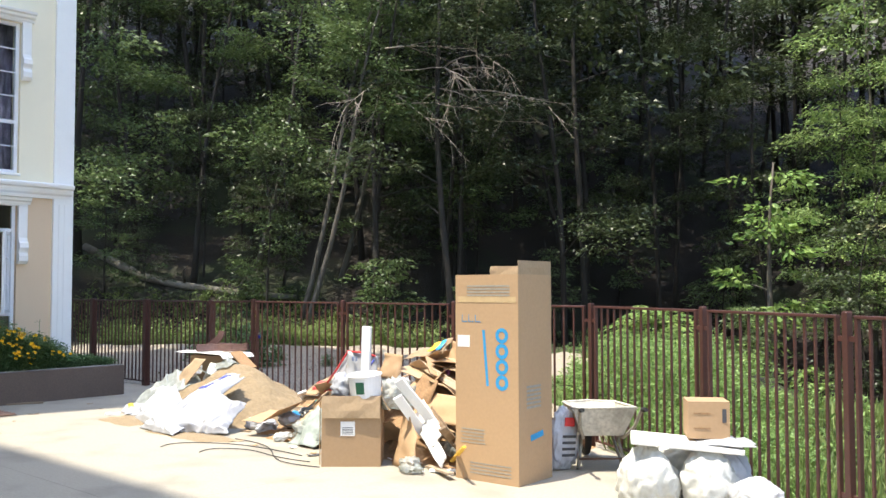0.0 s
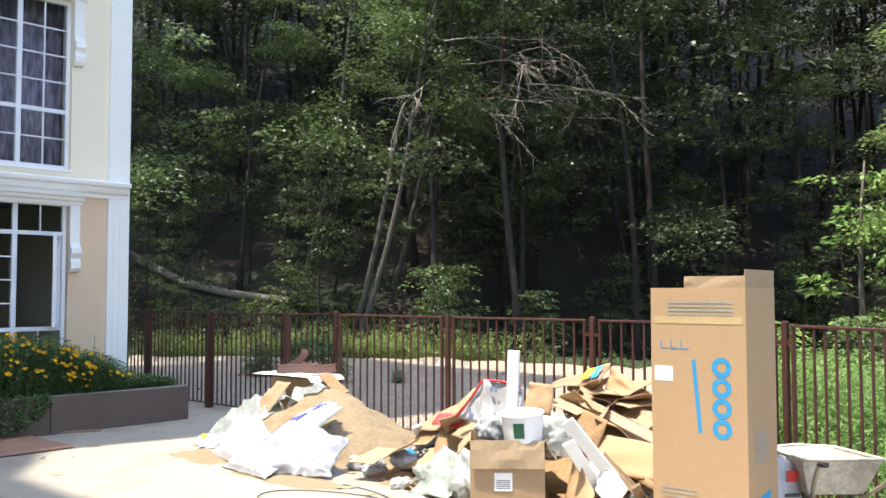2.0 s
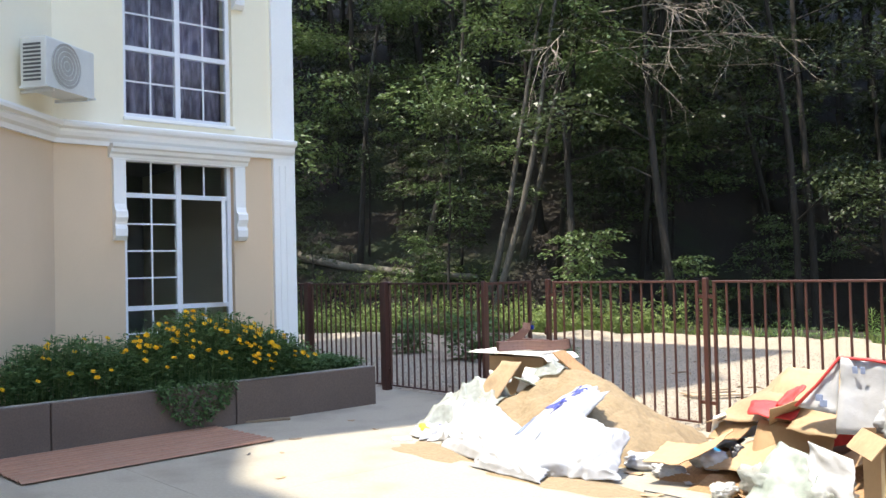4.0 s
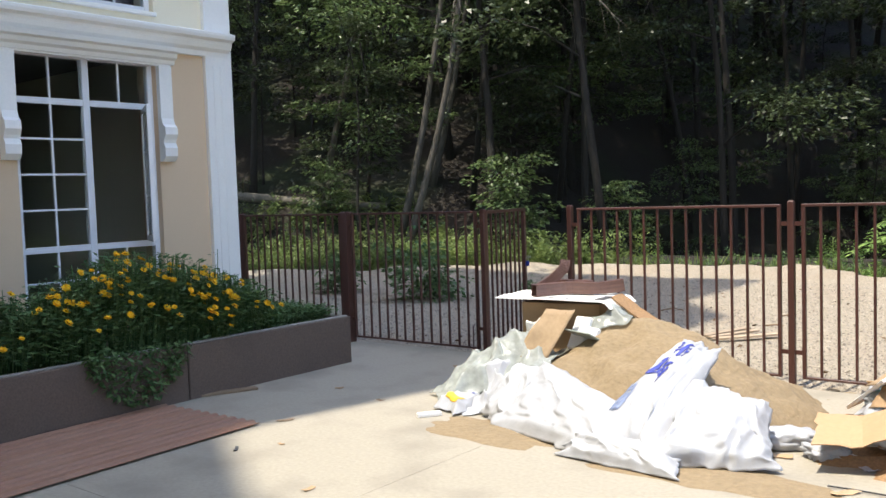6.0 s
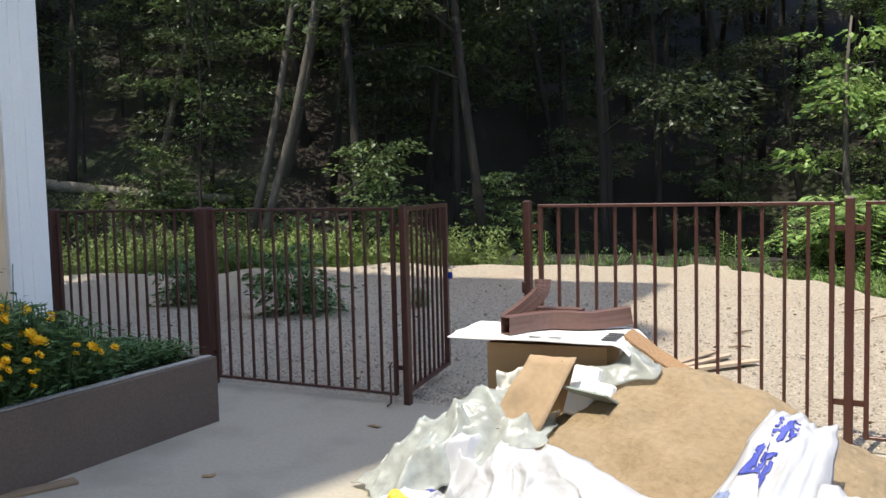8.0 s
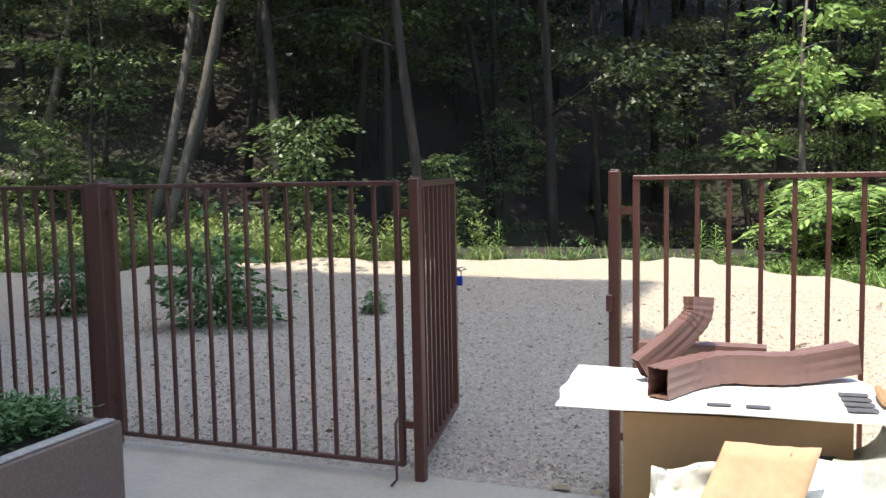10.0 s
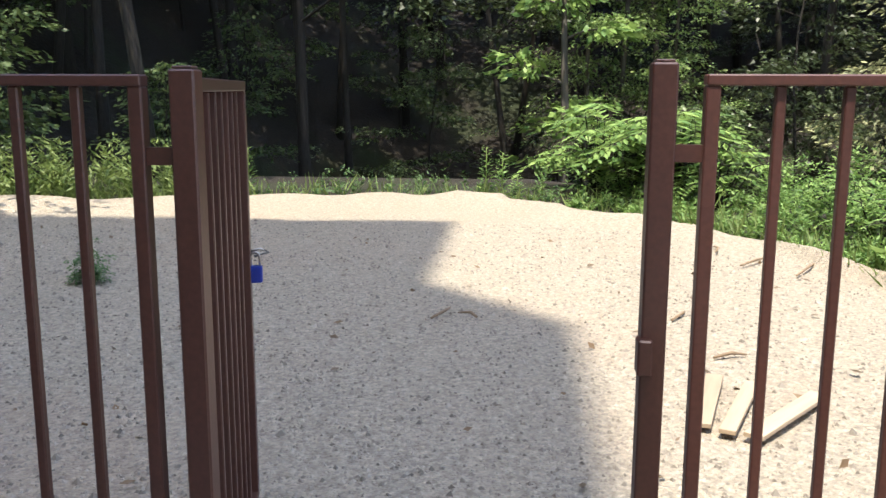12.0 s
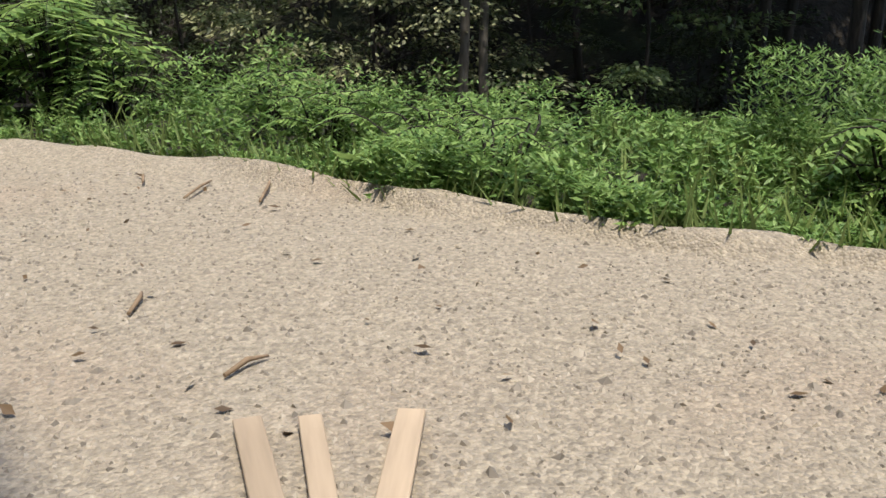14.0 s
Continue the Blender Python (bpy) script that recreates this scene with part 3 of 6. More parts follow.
def window(name, hole, rows_at, open_leaf=False, curtain=False):
    """A white two-leaf window with glazing bars in an opening of the facade."""
    y0, y1, z0, z1 = hole
    w = thing(name, "white plastic two-leaf window with glazing bars" + (", one leaf swung inwards" if open_leaf else ", mauve curtain behind"), "window", kind="structure")
    x = WX - 0.10
    fr = 0.055
    bm = bmesh.new()
    for yy in (y0 + fr / 2, y1 - fr / 2, (y0 + y1) / 2):
        box(0.07, fr * (1.25 if yy == (y0 + y1) / 2 else 1), z1 - z0, (x, yy, z0), bev=0.005, bm=bm)
    for zz in [z0, z1 - fr] + list(rows_at):
        for a, b in ((y0 + fr, (y0 + y1) / 2 - 0.035), ((y0 + y1) / 2 + 0.035, y1 - fr)):
            box(0.064, b - a, fr, (x, (a + b) / 2, zz), bm=bm)
    part("window_frame", bm, FRAME_WHITE, w)
    levels = [z0 + fr] + [v for z in rows_at for v in (z, z + fr)] + [z1 - fr]
    for a, b, right in ((y0 + fr, (y0 + y1) / 2 - 0.035, 0), ((y0 + y1) / 2 + 0.035, y1 - fr, 1)):
        for k in range(0, len(levels), 2):
            lo, hi = levels[k], levels[k + 1]
            if open_leaf and right and k == 2:
                leaf = part("open_leaf", box(0.05, 0.05, hi - lo, (0, 0, 0), bev=0.005), FRAME_WHITE, w, m=pose(x - 0.03, b - 0.02, lo, 0, 0, 62))
                bm = bmesh.new()
                wd = b - a
                box(0.045, 0.05, hi - lo - 0.002, (0, -wd + 0.04, 0.001), bm=bm, bev=0.004)
                for zz in (0.0, hi - lo - 0.05):
                    box(0.04, wd - 0.1, 0.05, (0, -wd / 2 + 0.02, zz), bm=bm)
                for zz in ((hi - lo) / 3, (hi - lo) * 2 / 3):
                    box(0.018, wd - 0.1, 0.018, (0, -wd / 2 + 0.02, zz), bm=bm)
                box(0.018, 0.018, hi - lo - 0.1, (0, -wd / 2 + 0.02, 0.05), bm=bm)
                part("leaf_frame", bm, FRAME_WHITE, leaf)
                part("pane", box(0.008, wd - 0.1, hi - lo - 0.1, (-0.012, -wd / 2 + 0.02, 0.05)), GLASS, leaf).visible_shadow = False
                continue
            pane = part("pane", box(0.008, b - a, hi - lo, (x, (a + b) / 2, lo)), GLASS, w)
            pane.visible_shadow = False
            bm = box(0.02, 0.018, hi - lo, (x + 0.012, (a + b) / 2, lo))
            n = max(1, round((hi - lo) / 0.36))
            for q in range(1, n):
                box(0.018, b - a, 0.018, (x + 0.012, (a + b) / 2, lo + (hi - lo) * q / n), bm=bm)
            part("glazing_bar", bm, FRAME_WHITE, w)
    part("window_sill", box(0.17, y1 - y0 + 0.03, 0.04, (WX - 0.045, (y0 + y1) / 2, z0 - 0.042), bev=0.008), TRIM, w)
    if curtain:
        bm = bmesh.new()
        n = 60
        lo, hi = [], []
        for k in range(n + 1):
            yy = y0 - 0.1 + (y1 - y0 + 0.2) * k / n
            xx = WX - 0.46 + 0.035 * math.sin(k * 1.35) + 0.02 * math.sin(k * 0.37)
            lo.append(bm.verts.new((xx, yy, z0 - 0.2)))
            hi.append(bm.verts.new((xx, yy, z1 + 0.1)))
        for k in range(n):
            bm.faces.new((lo[k], lo[k + 1], hi[k + 1], hi[k])).smooth = True
        cu = link("curtain", bm, CURTAIN)
        tagged(cu, "mauve patterned curtain hanging behind the window", "curtain")
        so = cu.modifiers.new("thickness", "SOLIDIFY")
        so.thickness = 0.004
    return w


window("window_1", LOW_HOLE, [1.20, 2.525], open_leaf=True)
window("window_2", UP_HOLE, [4.255], curtain=True)
proto = None
for h in upper:
    if proto is None:
        proto = window("window_3", h, [h[2] + 0.8])
        tagged(proto, "white plastic two-leaf window with glazing bars")
    else:
        copy_thing(proto, pose(0, 0, h[2] - upper[0][2]))


def hood(name, y0, y1, z, drop):
    """A moulded window hood on two scrolled brackets."""
    w = thing(name, "white moulded window hood on scrolled brackets", "window hood")
    prof = [(-0.01, 0), (0.05, 0), (0.06, 0.04), (0.10, 0.06), (0.11, 0.10), (0.15, 0.115), (0.16, 0.15), (0.0, 0.165), (-0.01, 0.165)]
    part("head_moulding", profile_bar(prof, y1 - y0 + 0.37), TRIM, w, m=pose(WX, y0 - 0.185, z))
    part("lintel_band", box(0.04, y1 - y0 + 0.30, 0.022, (WX + 0.017, (y0 + y1) / 2, z - 0.022), bev=0.004), TRIM, w)
    for yy in (y0 - 0.072, y1 + 0.072):
        bm = bmesh.new()
        pts = [(0, 0), (0.055, 0), (0.055, -drop + 0.42), (0.075, -drop + 0.36), (0.11, -drop + 0.33), (0.115, -drop + 0.26), (0.085, -drop + 0.21), (0.075, -drop + 0.18), (0.10, -drop + 0.13), (0.095, -drop + 0.05), (0.05, -drop), (0, -drop)]
        a = [bm.verts.new((x, -0.07, zz)) for x, zz in pts]
        b = [bm.verts.new((x, 0.07, zz)) for x, zz in pts]
        for i in range(len(pts)):
            bm.faces.new((a[i], a[(i + 1) % len(pts)], b[(i + 1) % len(pts)], b[i]))
        bm.faces.new(a)
        bm.faces.new(b[::-1])
        part("bracket", bm, TRIM, w, m=pose(WX, yy, z - 0.022))
    return w


hood("window_hood", LOW_HOLE[0], LOW_HOLE[1], 2.965, 0.925)
hood("window_hood", UP_HOLE[0], UP_HOLE[1], 5.90, 0.925)


# ---- fence ----
def panel(fence, a, b, top=1.44, bars=13, gap=0.055, post=0.05, low=0.06):
    """A steel fence panel between two posts: frame of rails and stiles, upright bars, tabs."""
    a, b = Vector((*a, 0)), Vector((*b, 0))
    L = (b - a).length
    ang = math.degrees(math.atan2((b - a).y, (b - a).x))
    s0, s1 = post / 2 + gap, L - post / 2 - gap
    bm = box(s1 - s0, 0.04, 0.022, ((s0 + s1) / 2, 0, top - 0.022), bev=0.003)
    box(s1 - s0 - 0.056, 0.028, 0.02, ((s0 + s1) / 2, 0, low), bev=0.003, bm=bm)
    for s in (s0 + 0.014, s1 - 0.014):
        box(0.028, 0.034, top - low - 0.022, (s, 0, low), bev=0.003, bm=bm)
    f = part("panel_frame", bm, PAINT, fence, m=pose(a.x, a.y, 0, 0, 0, ang))
    bar = None
    for k in range(1, bars + 1):
        x = s0 + 0.014 + (s1 - s0 - 0.028) * k / (bars + 1)
        if bar is None:
            bar = part("bar", box(0.02, 0.02, top - low - 0.042, (0, 0, low + 0.02), bev=0.003), PAINT, f, m=pose(x, 0, 0))
        else:
            part("bar", bar.data, None, f, m=pose(x, 0, 0))
    for s in (post / 2 + gap / 2, L - post / 2 - gap / 2):
        for z in (0.25, top - 0.17):
            part("tab", box(gap, 0.016, 0.034, (s, 0, z)), PAINT, f)
    return f


POSTS = [(0.0, 0.0), (1.998, 0.0), (3.98, 0.0), (6.0, -0.17), (7.65, -1.07), (9.07, -1.97), (10.55, -2.9), (12.05, -3.85)]
LEFT = [(-0.905, -0.13), (-2.77, -0.15), (-4.62, -0.15), (-6.47, -0.15), (-8.32, -0.15)]


def post_at(fence, x, y, h, turn=0.0, w=0.05):
    p = part("post", box(w, w, h + 0.25, (0, 0, -0.25), bev=0.004), PAINT, fence, m=pose(x, y, 0, 0, 0, turn))
    part("cap", box(w - 0.012, w - 0.012, 0.006, (0, 0, h), bev=0.002), PAINT, p)
    return p


fence = thing("fence", "red-brown painted steel bar fence round the yard", "fence")
for i, (x, y) in enumerate(POSTS):
    a, b = POSTS[max(i - 1, 0)], POSTS[min(i + 1, len(POSTS) - 1)]
    q = post_at(fence, x, y, 1.462, math.degrees(math.atan2(b[1] - a[1], b[0] - a[0])))
    if i == 0:
        ke = part("lock_keeper", box(0.03, 0.045, 0.075, (-0.018, -0.022, 0.84), bev=0.004), PAINT, q)
for a, b in zip(POSTS, POSTS[1:]):
    panel(fence, a, b)
fence = thing("fence", "red-brown painted steel bar fence in the building's shade", "fence")
for x, y in LEFT:
    post_at(fence, x, y, 1.445, 0, 0.05 if x > -1.5 else 0.10)
for a, b in zip(LEFT[1:], LEFT):
    panel(fence, a, b, top=1.435, bars=13, post=0.05)

# gate leaf, standing open on the gravel side
gate = thing("gate_leaf", "narrow red-brown steel gate standing open", "gate", pose(-0.925, -0.09, 0, 0, 0, 101.5))
GL, GT = 1.06, 1.432
part("top_rail", box(GL, 0.04, 0.03, (GL / 2, 0, GT - 0.03), bev=0.003), PAINT, gate)
part("bottom_rail", box(GL - 0.1, 0.04, 0.03, (GL / 2, 0, 0.07), bev=0.003), PAINT, gate)
for s in (0.025, GL - 0.025):
    part("stile", box(0.05, 0.04, GT - 0.10, (s, 0, 0.07), bev=0.003), PAINT, gate)
for k in range(1, 8):
    part("bar", box(0.02, 0.02, GT - 0.13, (0.05 + (GL - 0.1) * k / 8, 0, 0.10), bev=0.003), PAINT, gate)
for z in (0.25, 1.15):
    part("hinge", tube([(-0.012, -0.02, z), (-0.012, -0.02, z + 0.12)], 0.014), PAINT, gate)
part("hasp_eye", tube([(GL - 0.01, -0.02, 0.90), (GL + 0.005, -0.05, 0.905), (GL - 0.01, -0.075, 0.895), (GL - 0.02, -0.03, 0.885)], 0.004, 6), STEEL, gate)
drop = thing("drop_bolt", "thin steel drop bolt standing by the gate post", "bolt", pose(-0.985, -0.235, 0))
part("rod", tube([(0, 0.03, 0.32), (0, 0, 0.30), (0, 0, 0.03), (-0.01, -0.04, 0.012)], 0.007, 6), PAINT, drop)
lock = thing("padlock", "blue padlock hanging on the gate's steel hasp", "padlock", pose(-1.098, 0.93, 0.80, 0, 0, 12))
bm = box(0.045, 0.026, 0.056, (0, 0, 0), bev=0.008, seg=2)
part("body", bm, LOCK_BLUE, lock)
part("shackle", tube([(-0.014, 0, 0.05)] + [(-0.014 * math.cos(a), 0, 0.082 + 0.016 * math.sin(a)) for a in np.linspace(0, math.pi, 7)] + [(0.014, 0, 0.05)], 0.004, 6), STEEL, lock)

# ---- planter ----
pl = thing("planter", "long brown-grey concrete planter along the facade", "planter")
for k, (a, b) in enumerate(((-8.6, -6.7), (-6.69, -4.8), (-4.79, -2.9), (-2.89, -1.02))):
    part("front_panel", box(0.07, b - a, 0.53, (-1.925, (a + b) / 2, -0.08), bev=0.008), PLANTER, pl)
part("end_panel", box(1.38, 0.07, 0.53, (-2.65, -1.055, -0.08), bev=0.008), PLANTER, pl)
bm = box(0.05, 7.5, 0.012, (-1.928, -4.80, 0.452), bev=0.003)
part("rim", bm, PLANTER_RIM, pl)
bm = bmesh.new()
g = [[bm.verts.new((-3.36 + 1.41 * i / 8, -8.5 + 7.42 * j / 50, 0.40 + 0.03 * smooth_noise(i, j, 1, 0.7))) for i in range(9)] for j in range(51)]
for j in range(50):
    for i in range(8):
        bm.faces.new((g[j][i], g[j][i + 1], g[j + 1][i + 1], g[j + 1][i])).smooth = True
part("soil", bm, PLANTER_SOIL, pl)

# ---- air conditioner on the bay's slanting wall ----
ac = thing("air_conditioner", "off-white outdoor air conditioner unit on a wall bracket", "air conditioner", pose(-2.88, -4.35, 3.53, 0, 0, 35))
part("case", box(0.30, 0.80, 0.51, (0, 0, 0), bev=0.02, seg=2), AC_WHITE, ac)
for k in range(10):
    part("slat", box(0.20, 0.008, 0.022, (-0.01, -0.402, 0.06 + 0.040 * k)), AC_DARK, ac)
bm = bmesh.new()
for rad in (0.05, 0.10, 0.15, 0.20, 0.235):
    tube([(0.158, -0.08 + rad * math.cos(a), 0.26 + rad * math.sin(a)) for a in np.linspace(0, 2 * math.pi, 25)], 0.004, 5, bm=bm, caps=False)
part("fan_guard", bm, AC_WHITE, ac)
# flat disc on the case; its grey is the fan opening's shade
bm = bmesh.new()
bmesh.ops.create_circle(bm, cap_ends=True, segments=28, radius=0.235, matrix=pose(0.1535, -0.08, 0.26, 0, 90, 0))
part("fan_opening", bm, AC_GREY, ac)
for s in (-0.28, 0.28):
    part("bracket", box(0.40, 0.03, 0.03, (-0.05, s, -0.033)), AC_WHITE, ac)
part("base_tray", box(0.33, 0.80, 0.02, (0, 0, -0.004)), AC_WHITE, ac)


# ---- sand heap and rubble on the yard ----
def heap_z(x, y):
    u, v = (x - 1.32) / 1.30, (y + 1.20) / 1.02
    r = math.hypot(u, v)
    return max(0.0, 0.66 * (1 - r ** 1.3) + 0.10 * smooth_noise(x, y, 1, 2.3) + 0.045 * smooth_noise(x, y, 2, 6)) if r < 1.1 else 0.0


def pile_z(x, y):
    return 0.80 * math.exp(-((x - 4.85) / 1.0) ** 2 - ((y + 1.05) / 0.62) ** 2) + 0.28 * math.exp(-((x - 3.3) / 0.65) ** 2 - ((y + 1.25) / 0.6) ** 2)


bm = bmesh.new()
n = 110
grid = []
for j in range(n + 1):
    row = []
    for i in range(n + 1):
        x, y = -0.3 + 3.3 * i / n, -2.6 + 2.7 * j / n
        z = heap_z(x, y) + 0.016 * smooth_noise(x, y, 3, 15) + 0.007 * smooth_noise(x, y, 5, 34)
        row.append(bm.verts.new((x, y, max(-0.02, z - 0.012))))
    grid.append(row)
for j in range(n):
    for i in range(n):
        f = (grid[j][i], grid[j][i + 1], grid[j + 1][i + 1], grid[j + 1][i])
        if max(v.co.z for v in f) > -0.005:
            bm.faces.new(f).smooth = True
bmesh.ops.delete(bm, geom=[v for v in bm.verts if not v.link_faces], context="VERTS")
tagged(link("sand_heap", bm, SAND), "heap of damp yellow building sand on the yard", "sand heap")
# spilled sand, thin and uneven
for cx, cy, w, d, seed in ((0.80, -2.36, 0.55, 0.28, 3), (2.3, -2.5, 0.7, 0.24, 5)):
    bm = bmesh.new()
    c = bm.verts.new((cx, cy, 0.022))
    rim = []
    for k in range(40):
        a = 2 * math.pi * k / 40
        q = 1 + 0.5 * smooth_noise(math.cos(a) * 2, math.sin(a) * 2, seed)
        rim.append((bm.verts.new((cx + 0.55 * w * q * math.cos(a), cy + 0.55 * d * q * math.sin(a), 0.012)), bm.verts.new((cx + w * q * math.cos(a), cy + d * q * math.sin(a), 0.0005))))
    for k in range(40):
        a, b = rim[k], rim[(k + 1) % 40]
        bm.faces.new((c, a[0], b[0])).smooth = True
        bm.faces.new((a[0], a[1], b[1], b[0])).smooth = True
    tagged(link("spilled_sand", bm, SAND), "thin spill of yellow sand on the concrete", "sand", kind="stuff")


def drape(name, cx, cy, w, d, turn, seed, material, label, category, under=heap_z, lift=0.03, fold=0.09, ragged=0.5, n=54, prints=()):
    """A torn sack or film thrown over a heap: follows what lies under it, with creases and a ragged edge. prints: ink patches lying on it."""
    ca, sa = math.cos(radians(turn)), math.sin(radians(turn))

    def at(u, v):
        e = 1 + ragged * (0.6 * smooth_noise(u * 3, v * 3, seed, 1.0) + 0.12 * smooth_noise(u * 8, v * 8, seed, 1.0))
        p, q = u * w * e, v * d * e
        x, y = cx + p * ca - q * sa, cy + p * sa + q * ca
        cr = (1 - abs(smooth_noise(x + 0.3 * y, y, seed, 2.6))) ** 5 * 0.65 + (1 - abs(smooth_noise(x + 3, y - 0.4 * x, seed, 5.2))) ** 6 * 0.35 + 0.5 * smooth_noise(x, y, seed, 1.8)
        edge = min(1.0, 4 * (0.5 - max(abs(u), abs(v))) + 0.12)
        return Vector((x, y, max(under(x, y), 0) + 0.006 + (lift + fold * max(0, cr)) * edge))

    bm = bmesh.new()
    g = [[bm.verts.new(at(i / n - 0.5, j / n - 0.5)) for i in range(n + 1)] for j in range(n + 1)]
    for j in range(n):
        for i in range(n):
            bm.faces.new((g[j][i], g[j][i + 1], g[j + 1][i + 1], g[j + 1][i])).smooth = True
    top = thing(name, label, category)
    ob = part("film", bm, material, top)
    so = ob.modifiers.new("thickness", "SOLIDIFY")
    so.thickness, so.offset = 0.003, -1
    for u0, u1, v0, v1, ink in prints:
        bm = bmesh.new()
        k = 10
        q = [[bm.verts.new(at(u0 + (u1 - u0) * i / k, v0 + (v1 - v0) * j / k) + Vector((0, 0, 0.006))) for i in range(k + 1)] for j in range(k + 1)]
        for j in range(k):
            for i in range(k):
                bm.faces.new((q[j][i], q[j][i + 1], q[j + 1][i + 1], q[j + 1][i])).smooth = True
        so = part("print", bm, ink, top).modifiers.new("thickness", "SOLIDIFY")
        so.thickness, so.offset = 0.0015, -1
    return top


def sack_sheet(a, b, c, d, seed, label, bulge=0.08, n=46, prints=()):
    """A loose woven sack thrown down between four corners: puffed in the middle, with long sharp creases and a ragged hem."""
    a, b, c, d = (Vector(p) for p in (a, b, c, d))
    out = (b - a).cross(d - a).normalized()

    def at(u, v):
        hem = 0.07 * smooth_noise(u * 4, v * 4, seed * 2.1) + 0.03 * smooth_noise(u * 11, v * 11, seed)
        p = a.lerp(b, u + hem).lerp(d.lerp(c, u + hem), v + hem)
        skew = u + 0.35 * v + 0.25 * smooth_noise(u * 2, v * 2, seed)
        fold = (1 - abs(smooth_noise(skew * 3.2, v * 0.9, seed))) ** 4 * 0.42 + (1 - abs(smooth_noise(skew * 7 + 3, v * 1.6 - u * 1.2, seed + 4))) ** 6 * 0.13 + 0.35 * smooth_noise(u * 2.0, v * 2.0, seed + 9)
        rim = min(1.0, 9 * min(u, 1 - u, v, 1 - v) + 0.08)
        q = p + out * (bulge * (0.75 * math.sqrt(max(0, math.sin(math.pi * u) * math.sin(math.pi * v))) + fold * 0.8) * rim)
        return Vector((q.x, q.y, max(q.z, heap_z(q.x, q.y) + 0.006, 0.006)))

    t = thing("plastic_sack", label, "sack")
    for name, u0, u1, v0, v1, m_, k in [("film", 0, 1, 0, 1, BAG, n)] + [("print", *p[:4], p[4], 12) for p in prints]:
        bm = bmesh.new()
        up = out * (0.005 if name == "print" else 0)
        g = [[bm.verts.new(at(u0 + (u1 - u0) * i / k, v0 + (v1 - v0) * j / k) + up) for i in range(k + 1)] for j in range(k + 1)]
        for j in range(k):
            for i in range(k):
                if name == "film" or smooth_noise(i * 0.5, j * 0.5, seed + u0 * 9) > -0.12:
                    bm.faces.new((g[j][i], g[j][i + 1], g[j + 1][i + 1], g[j + 1][i])).smooth = True
        bmesh.ops.delete(bm, geom=[v for v in bm.verts if not v.link_faces], context="VERTS")
        so = part(name, bm, m_, t).modifiers.new("thickness", "SOLIDIFY")
        so.thickness, so.offset = 0.003 if name == "film" else 0.001, -1
    return t


SACK = "torn white woven plastic sack draped on the sand heap"
drape("plastic_sack", 0.30, -1.80, 0.62, 0.40, -50, 2, BAG, SACK, "sack", fold=0.18)
sack_sheet((0.66, -2.26, 0.012), (1.86, -2.66, 0.012), (1.84, -2.26, 0.20), (0.82, -1.80, 0.40), 1, "long torn white sack lying across the foot of the sand heap", 0.10)
sack_sheet((1.44, -2.50, 0.03), (2.06, -2.56, 0.02), (2.06, -1.62, 0.56), (1.78, -1.60, 0.58), 3, "white sack with blue printed mark draped on the sand heap", 0.12,
           prints=((0.30, 0.62, 0.80, 0.92, BLUE_PRINT), (0.22, 0.50, 0.56, 0.74, BLUE_PRINT), (0.12, 0.26, 0.26, 0.50, INK_BLUE)))
sack_sheet((1.96, -2.58, 0.012), (2.62, -2.30, 0.012), (2.44, -1.88, 0.30), (2.02, -2.02, 0.42), 4, "bunched white sack on the slope of the sand heap", 0.12)
sack_sheet((1.40, -2.62, 0.010), (2.20, -2.70, 0.010), (2.14, -2.44, 0.08), (1.46, -2.42, 0.10), 5, "crumpled white sack lying on spilled sand", 0.10)
sack_sheet((0.42, -2.10, 0.012), (0.86, -2.24, 0.012), (0.96, -1.86, 0.36), (0.56, -1.70, 0.34), 6, "torn white sack at the edge of the sand heap", 0.10)
drape("plastic_film", 0.12, -1.50, 0.65, 0.55, 35, 6, FILM, "dusty clear plastic film at the foot of the heap", "plastic film", fold=0.18)
drape("plastic_film", 0.95, -1.12, 0.45, 0.40, 10, 7, FILM, "dusty clear plastic film beside the carton", "plastic film", fold=0.12, lift=0.05)
drape("plastic_sack", 0.22, -1.98, 0.34, 0.26, 70, 9, BAG, "small white sack with yellow and blue print", "sack", fold=0.12, lift=0.06,
      prints=((-0.35, -0.12, -0.3, 0.3, YELLOW_PRINT), (0.2, 0.32, -0.2, 0.1, BLUE_PRINT)))
def lean_z(x, y):
    return max(heap_z(x, y), 0.40 * math.exp(-((x - 0.46) / 0.30) ** 2 - ((y + 1.38) / 0.26) ** 2) + 0.22 * math.exp(-((x - 0.15) / 0.28) ** 2 - ((y + 1.62) / 0.26) ** 2))


